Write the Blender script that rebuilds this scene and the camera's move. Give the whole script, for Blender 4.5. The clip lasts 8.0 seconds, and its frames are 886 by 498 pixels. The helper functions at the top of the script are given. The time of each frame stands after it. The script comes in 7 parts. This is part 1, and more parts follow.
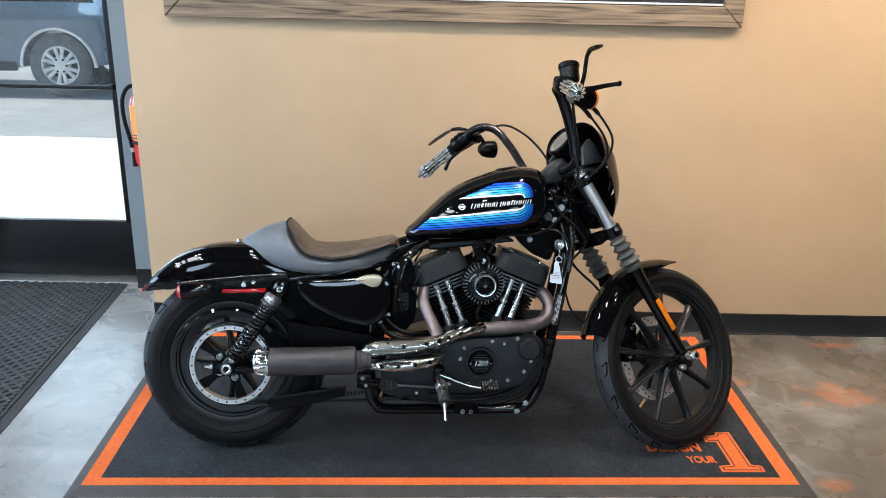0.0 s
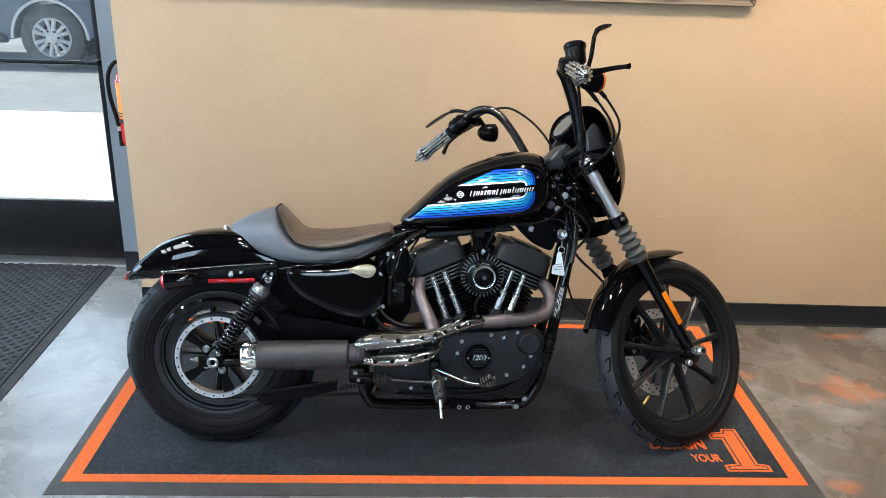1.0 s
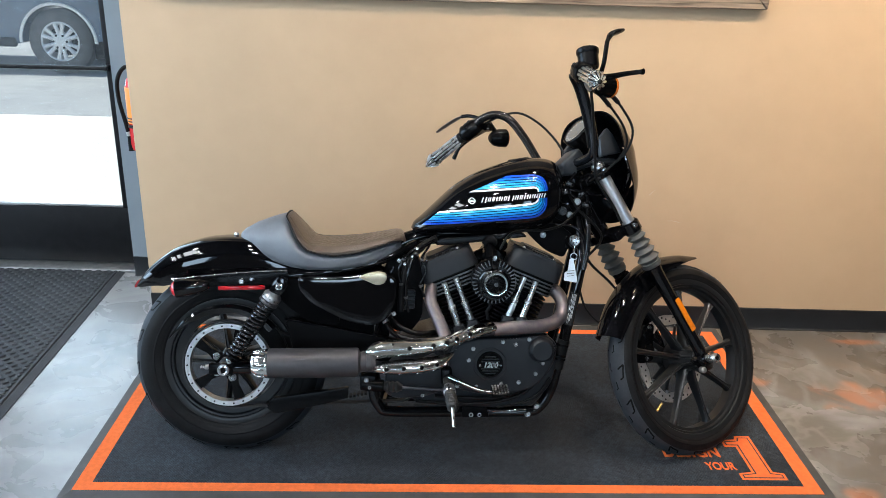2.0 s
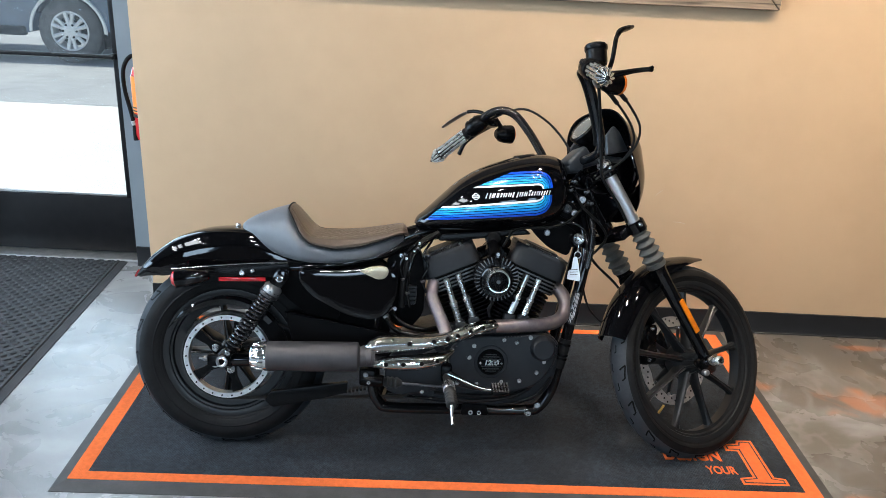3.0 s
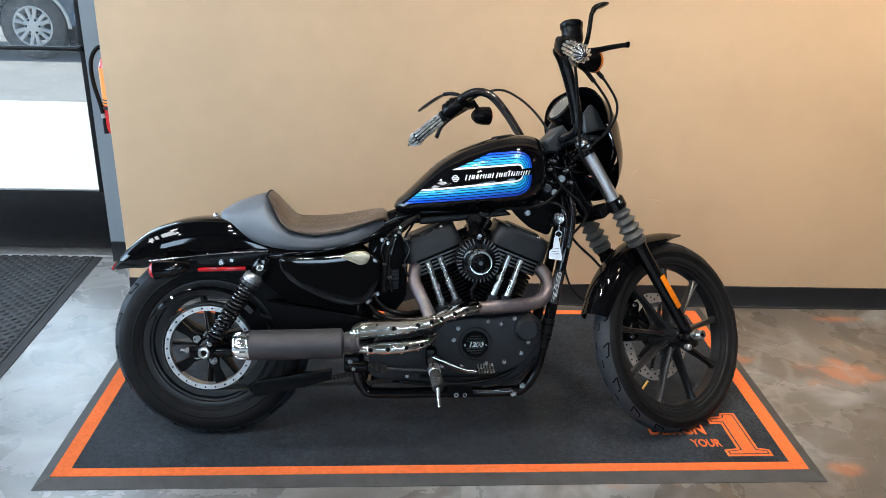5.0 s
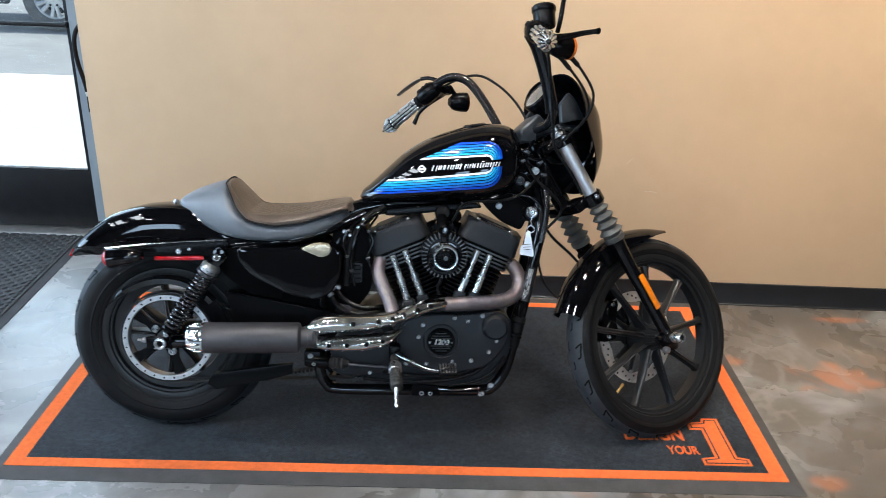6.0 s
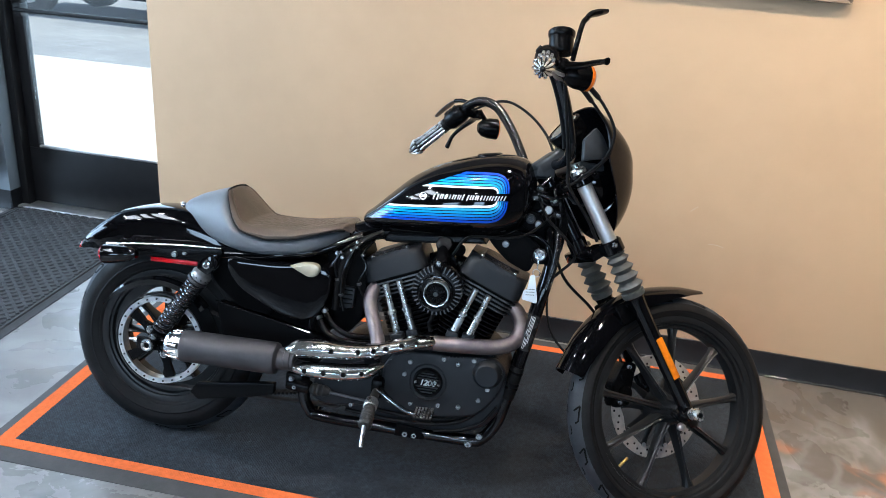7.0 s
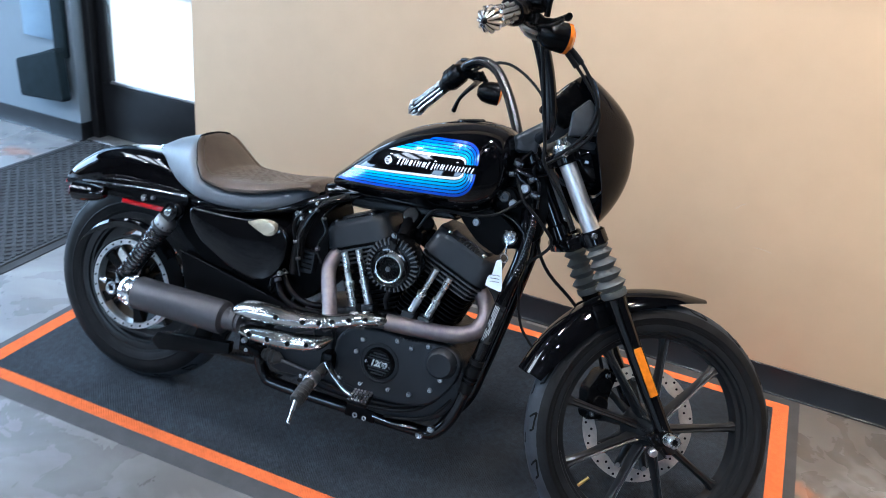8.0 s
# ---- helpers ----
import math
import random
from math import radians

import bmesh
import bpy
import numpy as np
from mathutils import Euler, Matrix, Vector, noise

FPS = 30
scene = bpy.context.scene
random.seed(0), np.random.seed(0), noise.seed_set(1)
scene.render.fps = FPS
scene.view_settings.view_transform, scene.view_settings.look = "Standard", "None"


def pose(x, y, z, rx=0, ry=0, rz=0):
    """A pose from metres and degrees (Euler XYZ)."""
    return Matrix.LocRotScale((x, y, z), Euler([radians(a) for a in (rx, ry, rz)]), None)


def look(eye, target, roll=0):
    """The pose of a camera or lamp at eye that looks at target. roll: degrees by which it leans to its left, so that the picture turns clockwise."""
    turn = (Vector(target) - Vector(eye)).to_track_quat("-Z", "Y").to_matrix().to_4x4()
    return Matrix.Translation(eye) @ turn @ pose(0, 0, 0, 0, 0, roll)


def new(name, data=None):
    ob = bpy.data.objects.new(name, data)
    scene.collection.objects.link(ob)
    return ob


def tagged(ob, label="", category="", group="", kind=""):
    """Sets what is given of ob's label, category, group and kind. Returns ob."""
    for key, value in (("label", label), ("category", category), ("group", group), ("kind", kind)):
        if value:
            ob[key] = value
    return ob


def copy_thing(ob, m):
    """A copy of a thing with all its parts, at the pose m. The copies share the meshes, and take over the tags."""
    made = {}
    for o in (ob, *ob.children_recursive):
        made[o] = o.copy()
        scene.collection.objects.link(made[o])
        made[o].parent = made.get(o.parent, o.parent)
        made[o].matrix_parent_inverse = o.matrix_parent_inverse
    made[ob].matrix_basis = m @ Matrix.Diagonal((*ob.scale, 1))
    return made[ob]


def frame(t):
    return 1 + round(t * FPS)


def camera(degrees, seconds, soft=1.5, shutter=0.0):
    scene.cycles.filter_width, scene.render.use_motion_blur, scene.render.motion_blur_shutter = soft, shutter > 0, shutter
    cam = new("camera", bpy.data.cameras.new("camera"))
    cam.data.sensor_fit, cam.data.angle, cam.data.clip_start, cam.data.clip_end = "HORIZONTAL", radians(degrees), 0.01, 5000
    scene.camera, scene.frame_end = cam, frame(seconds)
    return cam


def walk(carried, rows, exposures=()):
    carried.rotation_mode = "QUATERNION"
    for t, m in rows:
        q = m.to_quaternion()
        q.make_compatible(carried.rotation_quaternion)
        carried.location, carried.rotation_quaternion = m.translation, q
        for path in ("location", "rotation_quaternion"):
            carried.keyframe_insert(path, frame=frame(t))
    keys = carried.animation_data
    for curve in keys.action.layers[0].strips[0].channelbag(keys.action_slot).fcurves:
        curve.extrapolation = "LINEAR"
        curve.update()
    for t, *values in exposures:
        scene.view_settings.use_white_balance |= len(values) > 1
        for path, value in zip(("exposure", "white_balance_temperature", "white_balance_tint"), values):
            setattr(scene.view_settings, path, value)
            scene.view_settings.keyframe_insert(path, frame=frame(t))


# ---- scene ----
cam = camera(58.6, 8.0, soft=0.65, shutter=0.4)
PATH = [
    (0, (0.683, -2.313, 1.539), (0.694, -0.418, 0.900), 1.21),
    (0.5, (0.679, -2.216, 1.541), (0.699, -0.332, 0.871), 1.46),
    (1, (0.686, -2.186, 1.541), (0.703, -0.311, 0.844), 1.72),
    (1.5, (0.682, -2.168, 1.538), (0.697, -0.295, 0.837), 1.63),
    (1.7, (0.675, -2.169, 1.552), (0.680, -0.293, 0.858), 1.32),
    (2.8, (0.667, -2.142, 1.535), (0.651, -0.266, 0.841), 2.42),
    (3, (0.679, -2.146, 1.534), (0.666, -0.272, 0.836), 2.57),
    (3.5, (0.679, -2.140, 1.533), (0.681, -0.270, 0.825), 2.28),
    (4, (0.675, -2.147, 1.529), (0.688, -0.281, 0.810), 1.48),
    (4.2, (0.675, -2.149, 1.526), (0.694, -0.283, 0.806), 1.41),
    (5.3, (0.662, -2.134, 1.513), (0.714, -0.272, 0.784), 1.45),
    (5.5, (0.691, -2.110, 1.530), (0.727, -0.257, 0.776), 1.21),
    (6, (0.855, -2.030, 1.526), (0.829, -0.187, 0.748), 1.86),
    (6.3, (0.995, -1.976, 1.516), (0.912, -0.128, 0.755), 2.89),
    (6.5, (1.082, -1.925, 1.531), (0.926, -0.081, 0.773), 3.42),
    (6.7, (1.148, -1.890, 1.537), (0.889, -0.056, 0.784), 3.45),
    (7, (1.224, -1.814, 1.516), (0.852, 0.004, 0.769), 4.24),
    (7.3, (1.328, -1.668, 1.491), (0.884, 0.125, 0.724), 5.79),
    (7.5, (1.370, -1.618, 1.505), (0.909, 0.159, 0.710), 6.51),
    (7.7, (1.441, -1.558, 1.486), (0.916, 0.195, 0.680), 6.58),
    (8, (1.577, -1.490, 1.482), (0.908, 0.196, 0.637), 6.27),
]
walk(cam, [(t, look(eye, target, roll)) for t, eye, target, roll in PATH],
     exposures=[(0.0, -0.02, 6530, 10), (1.5, 0.02, 6510, 10), (5.4, 0.0, 6450, 10), (6.0, 0.05, 6320, 10), (7.0, 0.11, 6080, 10), (8.0, 0.21, 5600, 10)])

# ---- world and light ----
def make_world():
    w = bpy.data.worlds.new("world")
    scene.world = w
    w.use_nodes = True
    nt = w.node_tree
    sky = nt.nodes.new("ShaderNodeTexSky")
    sky.sky_type = "NISHITA"
    sky.sun_disc = False
    sky.sun_elevation, sky.sun_rotation = radians(60), radians(280)
    nt.links.new(sky.outputs[0], nt.nodes["Background"].inputs[0])
    nt.nodes["Background"].inputs[1].default_value = 0.15


make_world()


def lamp(name, kind, m, energy, colour, **more):
    d = bpy.data.lights.new(name, kind)
    d.energy, d.color = energy, colour
    for k, v in more.items():
        if k == "size":
            d.shape, d.size = "RECTANGLE", v[0]
            d.size_y = v[1]
        if k == "angle":
            d.angle = v
        if k == "spot":
            d.spot_size, d.spot_blend = radians(v), 0.9
            d.shadow_soft_size = 0.06
    ob = new(name, d)
    ob.matrix_world = m
    return ob


# sun on the yard outside
lamp("sun", "SUN", look((0, 0, 10), (3.0, -0.5, 4.5)), 5.0, (1.0, 0.95, 0.88), angle=radians(0.5))
# daylight from behind and the side; the two south windows at x > 0 are added
for wx in (-2.0, 0.35, 2.7):
    lamp("south_daylight", "AREA", look((wx, -6.9, 2.2), (wx, 0, 0.9)), 42, (0.58, 0.79, 1.0), size=(1.0, 1.25))
lamp("side_window_daylight", "AREA", look((-5.4, -0.9, 1.7), (0, -0.6, 0.6)), 285, (0.55, 0.77, 1.0), size=(3.4, 2.2))
# unseen fill added to light the mat and front tyre from the left
lamp("corner_fill", "AREA", look((-4.05, 1.50, 1.6), (0.3, 0.0, 0.5)), 55, (0.50, 0.74, 1.0), size=(2.5, 2.2))
lamp("door_daylight", "AREA", look((-1.40, 1.80, 1.2), (-1.25, 0, 0.35)), 20, (0.66, 0.83, 1.0), size=(0.75, 1.7))
# warm unseen spots added to wash the tan wall; no fixtures are built
for lx, watts in ((0.0, 66), (1.4, 176), (2.9, 300)):
    lamp("fill_spot", "SPOT", look((lx, -0.5, 3.35), (lx + 0.3, 1.09, 1.05 if lx < 2 else 0.62)), watts, (1.0, 0.79, 0.56), spot=80)
# two more added spots that brighten the floor and the mat
lamp("fill_spot", "SPOT", look((3.6, -0.9, 3.35), (2.7, 1.0, 0.5)), 80, (1.0, 0.93, 0.84), spot=70)
lamp("fill_spot", "SPOT", look((1.35, 0.42, 3.35), (1.30, 0.52, 0.0)), 160, (1.0, 0.96, 0.92), spot=52)
scene.view_settings.exposure = 0.0


# ---- materials ----
def mat(name, colour, rough=0.5, metal=0.0, coat=0.0, grain=0.0, scale=40.0, bump=0.0, bscale=200.0, colour2=None, spread=(0.35, 0.65), rough2=None, sheen=0.0, emit=0.0, spec=0.5, random_tint=0.0):
    """A surface: two colours mixed by noise at two scales, roughness that varies with it, and a fine bump."""
    m = bpy.data.materials.new(name)
    m.use_nodes = True
    nt = m.node_tree
    n, link = nt.nodes, nt.links.new
    b = n["Principled BSDF"]
    b.inputs["Roughness"].default_value = rough
    b.inputs["Metallic"].default_value = metal
    b.inputs["Coat Weight"].default_value = coat
    b.inputs["Coat Roughness"].default_value = 0.04
    b.inputs["Specular IOR Level"].default_value = spec
    if sheen:
        b.inputs["Sheen Weight"].default_value = sheen
    b.inputs["Base Color"].default_value = (*colour, 1)
    co = n.new("ShaderNodeTexCoord")
    if colour2 is not None or grain:
        c2 = colour2 or tuple(max(0.0, c * (1 - grain)) for c in colour)
        big = n.new("ShaderNodeTexNoise")
        big.inputs["Scale"].default_value, big.inputs["Detail"].default_value = scale, 6
        small = n.new("ShaderNodeTexNoise")
        small.inputs["Scale"].default_value, small.inputs["Detail"].default_value = scale * 9, 3
        link(co.outputs["Object"], big.inputs["Vector"])
        link(co.outputs["Object"], small.inputs["Vector"])
        mx = n.new("ShaderNodeMath")
        mx.operation = "MULTIPLY_ADD"
        mx.inputs[1].default_value, mx.inputs[2].default_value = 0.3, -0.15
        link(small.outputs["Fac"], mx.inputs[0])
        ad = n.new("ShaderNodeMath")
        ad.operation = "ADD"
        link(big.outputs["Fac"], ad.inputs[0])
        link(mx.outputs[0], ad.inputs[1])
        ramp = n.new("ShaderNodeMapRange")
        ramp.inputs["From Min"].default_value, ramp.inputs["From Max"].default_value = spread
        link(ad.outputs[0], ramp.inputs["Value"])
        mix = n.new("ShaderNodeMix")
        mix.data_type = "RGBA"
        mix.inputs[6].default_value, mix.inputs[7].default_value = (*colour, 1), (*c2, 1)
        link(ramp.outputs[0], mix.inputs[0])
        link(mix.outputs[2], b.inputs["Base Color"])
        if rough2 is not None:
            rr = n.new("ShaderNodeMapRange")
            rr.inputs["To Min"].default_value, rr.inputs["To Max"].default_value = rough, rough2
            link(ramp.outputs[0], rr.inputs["Value"])
            link(rr.outputs[0], b.inputs["Roughness"])
    if bump:
        t = n.new("ShaderNodeTexNoise")
        t.inputs["Scale"].default_value, t.inputs["Detail"].default_value = bscale, 4
        link(co.outputs["Object"], t.inputs["Vector"])
        bp = n.new("ShaderNodeBump")
        bp.inputs["Strength"].default_value, bp.inputs["Distance"].default_value = bump, 0.002
        link(t.outputs["Fac"], bp.inputs["Height"])
        link(bp.outputs[0], b.inputs["Normal"])
    if emit:
        b.inputs["Emission Color"].default_value = (*colour, 1)
        b.inputs["Emission Strength"].default_value = emit
    return m


def glass_mat(name, tint=(0.9, 0.95, 0.95), haze=0.0):
    m = bpy.data.materials.new(name)
    m.use_nodes = True
    nt = m.node_tree
    n, link = nt.nodes, nt.links.new
    out = n["Material Output"]
    tr, gl, mx, lw = n.new("ShaderNodeBsdfTransparent"), n.new("ShaderNodeBsdfGlossy"), n.new("ShaderNodeMixShader"), n.new("ShaderNodeLayerWeight")
    tr.inputs[0].default_value = (*tint, 1)
    gl.inputs["Roughness"].default_value = 0.02
    pw, mr = n.new("ShaderNodeMath"), n.new("ShaderNodeMapRange")
    pw.operation = "POWER"
    pw.inputs[1].default_value = 5.0
    mr.inputs["To Min"].default_value, mr.inputs["To Max"].default_value = 0.03, 0.9
    link(lw.outputs["Facing"], pw.inputs[0])
    link(pw.outputs[0], mr.inputs["Value"])
    link(mr.outputs[0], mx.inputs[0])
    link(tr.outputs[0], mx.inputs[1])
    link(gl.outputs[0], mx.inputs[2])
    link(mx.outputs[0], out.inputs[0])
    if haze:
        # a thin translucent film that puts the outdoor glare haze on the pane
        tl, m2, co, t, r2 = n.new("ShaderNodeBsdfTranslucent"), n.new("ShaderNodeMixShader"), n.new("ShaderNodeTexCoord"), n.new("ShaderNodeTexNoise"), n.new("ShaderNodeMapRange")
        tl.inputs[0].default_value = (0.85, 0.87, 0.9, 1)
        t.inputs["Scale"].default_value, t.inputs["Detail"].default_value = 4, 6
        r2.inputs["To Min"].default_value, r2.inputs["To Max"].default_value = haze * 0.6, haze * 1.4
        link(co.outputs["Object"], t.inputs["Vector"])
        link(t.outputs["Fac"], r2.inputs["Value"])
        link(r2.outputs[0], m2.inputs[0])
        link(mx.outputs[0], m2.inputs[1])
        link(tl.outputs[0], m2.inputs[2])
        link(m2.outputs[0], out.inputs[0])
    return m


# orange spills on the floor: x, y, half sizes, seed
SPILLS = [(2.41, 0.475, 0.19, 0.085, 1.3), (2.28, 0.60, 0.05, 0.035, 2.1), (1.94, 0.60, 0.05, 0.03, 3.7), (2.0, -0.10, 0.06, 0.03, 4.4), (2.45, 0.98, 0.12, 0.02, 5.2), (-1.93, 1.19, 0.22, 0.07, 6.1)]


def floor_mat():
    """Stained, sealed concrete: grey ground, brown clouds, swirls and orange spills."""
    m = bpy.data.materials.new("stained_concrete")
    m.use_nodes = True
    nt = m.node_tree
    n, link = nt.nodes, nt.links.new
    b = n["Principled BSDF"]
    co = n.new("ShaderNodeTexCoord")

    def noise_tex(scale, detail, dist=0.0, rough=0.55, off=(0, 0, 0)):
        mp = n.new("ShaderNodeMapping")
        mp.inputs["Location"].default_value = off
        t = n.new("ShaderNodeTexNoise")
        t.inputs["Scale"].default_value, t.inputs["Detail"].default_value = scale, detail
        t.inputs["Distortion"].default_value, t.inputs["Roughness"].default_value = dist, rough
        link(co.outputs["Object"], mp.inputs[0])
        link(mp.outputs[0], t.inputs["Vector"])
        return t.outputs["Fac"]

    def ramp(v, a, z):
        r = n.new("ShaderNodeMapRange")
        r.interpolation_type = "SMOOTHSTEP"
        r.inputs["From Min"].default_value, r.inputs["From Max"].default_value = a, z
        link(v, r.inputs["Value"])
        return r.outputs[0]

    def mixed(f, a, c):
        x = n.new("ShaderNodeMix")
        x.data_type = "RGBA"
        link(f, x.inputs[0])
        for i, v in ((6, a), (7, c)):
            if isinstance(v, tuple):
                x.inputs[i].default_value = (*v, 1)
            else:
                link(v, x.inputs[i])
        return x.outputs[2]

    def times(a, v):
        x = n.new("ShaderNodeMath")
        x.operation = "MULTIPLY"
        link(a, x.inputs[0])
        if isinstance(v, float):
            x.inputs[1].default_value = v
        else:
            link(v, x.inputs[1])
        return x.outputs[0]

    grey = mixed(ramp(noise_tex(2.2, 8, 1.5), 0.35, 0.68), (0.185, 0.187, 0.187), (0.295, 0.297, 0.295))
    # the stain lies east of the door's aisle
    sx = n.new("ShaderNodeSeparateXYZ")
    link(co.outputs["Object"], sx.inputs[0])
    east = n.new("ShaderNodeMath")
    east.operation = "MULTIPLY"
    link(ramp(sx.outputs[0], -0.7, 0.9), east.inputs[0])
    link(ramp(noise_tex(1.7, 5, 1.6, 0.52, (3, 1, 0)), 0.26, 0.56), east.inputs[1])
    c = mixed(east.outputs[0], grey, (0.112, 0.099, 0.085))
    c = mixed(times(times(ramp(noise_tex(2.6, 5, 1.5, 0.52, (4, 8, 0)), 0.46, 0.70), ramp(sx.outputs[0], 0.2, 1.2)), 0.75), c, (0.078, 0.069, 0.059))
    c = mixed(ramp(noise_tex(1.3, 4, 2.2, 0.45, (7, 2, 0)), 0.55, 0.72), c, (0.235, 0.232, 0.222))
    sp = n.new("ShaderNodeMath")
    sp.operation = "MULTIPLY"
    link(ramp(sx.outputs[0], -0.4, 1.2), sp.inputs[0])
    link(ramp(noise_tex(2.4, 4, 1.6, 0.5, (1.35, 4.2, 0)), 0.63, 0.70), sp.inputs[1])
    c = mixed(times(sp.outputs[0], 0.40), c, (0.34, 0.17, 0.085))
    c = mixed(times(times(ramp(noise_tex(1.9, 6, 1.4, 0.55, (6, 3, 0)), 0.46, 0.70), ramp(sx.outputs[0], 0.6, 1.6)), 0.42), c, (0.190, 0.138, 0.095))
    def spill(x, y, rx, ry, seed):
        """A ragged round spill at a place on the floor."""
        mp = n.new("ShaderNodeMapping")
        mp.inputs["Location"].default_value = (-x / rx, -y / ry, 0)
        mp.inputs["Scale"].default_value = (1 / rx, 1 / ry, 0)
        link(co.outputs["Object"], mp.inputs[0])
        ln = n.new("ShaderNodeVectorMath")
        ln.operation = "LENGTH"
        link(mp.outputs[0], ln.inputs[0])
        ad = n.new("ShaderNodeMath")
        ad.operation = "MULTIPLY_ADD"
        ad.inputs[1].default_value = 4.6
        link(noise_tex(5.5, 4, 0.8, 0.5, (seed, seed * 1.7, 0)), ad.inputs[0])
        link(ln.outputs["Value"], ad.inputs[2])
        return ramp(ad.outputs[0], 3.7, 2.5)

    for x, y, rx, ry, seed in SPILLS:
        c = mixed(times(spill(x, y, rx, ry, seed), 0.55), c, (0.44, 0.175, 0.085))

    def band_of(v, mid, half):
        d = n.new("ShaderNodeMath")
        d.operation = "SUBTRACT"
        d.inputs[1].default_value = mid
        link(v, d.inputs[0])
        a = n.new("ShaderNodeMath")
        a.operation = "ABSOLUTE"
        link(d.outputs[0], a.inputs[0])
        return ramp(a.outputs[0], half, 0.0)

    # trowelled swirls, paler along their lines
    sw = times(times(band_of(noise_tex(1.5, 3.5, 2.4, 0.5, (2, 9, 0)), 0.5, 0.075), ramp(noise_tex(1.9, 3, 0.5, 0.5, (5, 5, 0)), 0.42, 0.6)), ramp(sx.outputs[0], -0.6, 1.0))
    c = mixed(times(sw, 0.34), c, (0.32, 0.31, 0.29))
    # small chips and dirt
    c = mixed(times(ramp(noise_tex(34, 3, 0.6, 0.5, (1, 3, 0)), 0.70, 0.76), ramp(noise_tex(3.1, 2, 0.0, 0.5, (8, 1, 0)), 0.48, 0.6)), c, (0.07, 0.068, 0.065))
    link(c, b.inputs["Base Color"])
    rr = n.new("ShaderNodeMapRange")
    rr.inputs["To Min"].default_value, rr.inputs["To Max"].default_value = 0.16, 0.40
    link(noise_tex(5, 6, 0.8), rr.inputs["Value"])
    link(rr.outputs[0], b.inputs["Roughness"])
    bp = n.new("ShaderNodeBump")
    bp.inputs["Strength"].default_value, bp.inputs["Distance"].default_value = 0.25, 0.002
    link(noise_tex(26, 7, 0.4, 0.6), bp.inputs["Height"])
    link(bp.outputs[0], b.inputs["Normal"])
    return m


def wood_mat():
    m = bpy.data.materials.new("weathered_barn_wood")
    m.use_nodes = True
    nt = m.node_tree
    n, link = nt.nodes, nt.links.new
    b = n["Principled BSDF"]
    co, mp = n.new("ShaderNodeTexCoord"), n.new("ShaderNodeMapping")
    mp.inputs["Scale"].default_value = (1.5, 30, 30)
    link(co.outputs["Object"], mp.inputs[0])
    t = n.new("ShaderNodeTexNoise")
    t.inputs["Scale"].default_value, t.inputs["Detail"].default_value, t.inputs["Distortion"].default_value = 2.2, 9, 0.7
    link(mp.outputs[0], t.inputs["Vector"])
    cr = n.new("ShaderNodeValToRGB")
    e = cr.color_ramp.elements
    e[0].position, e[0].color = 0.3, (0.05, 0.035, 0.025, 1)
    e[1].position, e[1].color = 0.7, (0.34, 0.25, 0.17, 1)
    e2 = e.new(0.47)
    e2.color = (0.21, 0.155, 0.11, 1)
    link(t.outputs["Fac"], cr.inputs[0])
    link(cr.outputs[0], b.inputs["Base Color"])
    b.inputs["Roughness"].default_value = 0.8
    bp = n.new("ShaderNodeBump")
    bp.inputs["Strength"].default_value, bp.inputs["Distance"].default_value = 0.6, 0.003
    link(t.outputs["Fac"], bp.inputs["Height"])
    link(bp.outputs[0], b.inputs["Normal"])
    return m


def woven_mat(name, colour, pitch=0.0032, grain=0.3, rough=0.95, spec=0.15, bump=0.5, patchy=0.0):
    """A close-ribbed carpet face."""
    m = mat(name, colour, rough, spec=spec, grain=grain, scale=75, spread=(0.36, 0.64))
    nt = m.node_tree
    n, link = nt.nodes, nt.links.new
    co = n.new("ShaderNodeTexCoord")
    w = n.new("ShaderNodeTexWave")
    w.bands_direction = "DIAGONAL"
    w.inputs["Scale"].default_value, w.inputs["Distortion"].default_value = 0.22 / pitch, 6.5
    w.inputs["Detail"].default_value, w.inputs["Detail Scale"].default_value = 3, 4
    link(co.outputs["Object"], w.inputs["Vector"])
    bp = n.new("ShaderNodeBump")
    bp.inputs["Strength"].default_value, bp.inputs["Distance"].default_value = bump, 0.002
    link(w.outputs["Fac"], bp.inputs["Height"])
    b = n["Principled BSDF"]
    link(bp.outputs[0], b.inputs["Normal"])
    if patchy:
        # paler patches from noise, and shade painted into the valleys between the ribs
        t = n.new("ShaderNodeTexNoise")
        t.inputs["Scale"].default_value, t.inputs["Detail"].default_value, t.inputs["Distortion"].default_value = 3.2, 7, 1.2
        link(co.outputs["Object"], t.inputs["Vector"])
        for src, lo, hi in ((t.outputs["Fac"], 1 - patchy, 1 + patchy), (w.outputs["Fac"], 0.65, 1.3)):
            g = n.new("ShaderNodeMapRange")
            g.inputs["From Min"].default_value, g.inputs["From Max"].default_value = 0.3, 0.7
            g.inputs["To Min"].default_value, g.inputs["To Max"].default_value = lo, hi
            link(src, g.inputs["Value"])
            x = n.new("ShaderNodeVectorMath")
            x.operation = "SCALE"
            link(b.inputs["Base Color"].links[0].from_socket, x.inputs[0])
            link(g.outputs[0], x.inputs["Scale"])
            link(x.outputs[0], b.inputs["Base Color"])
    return m


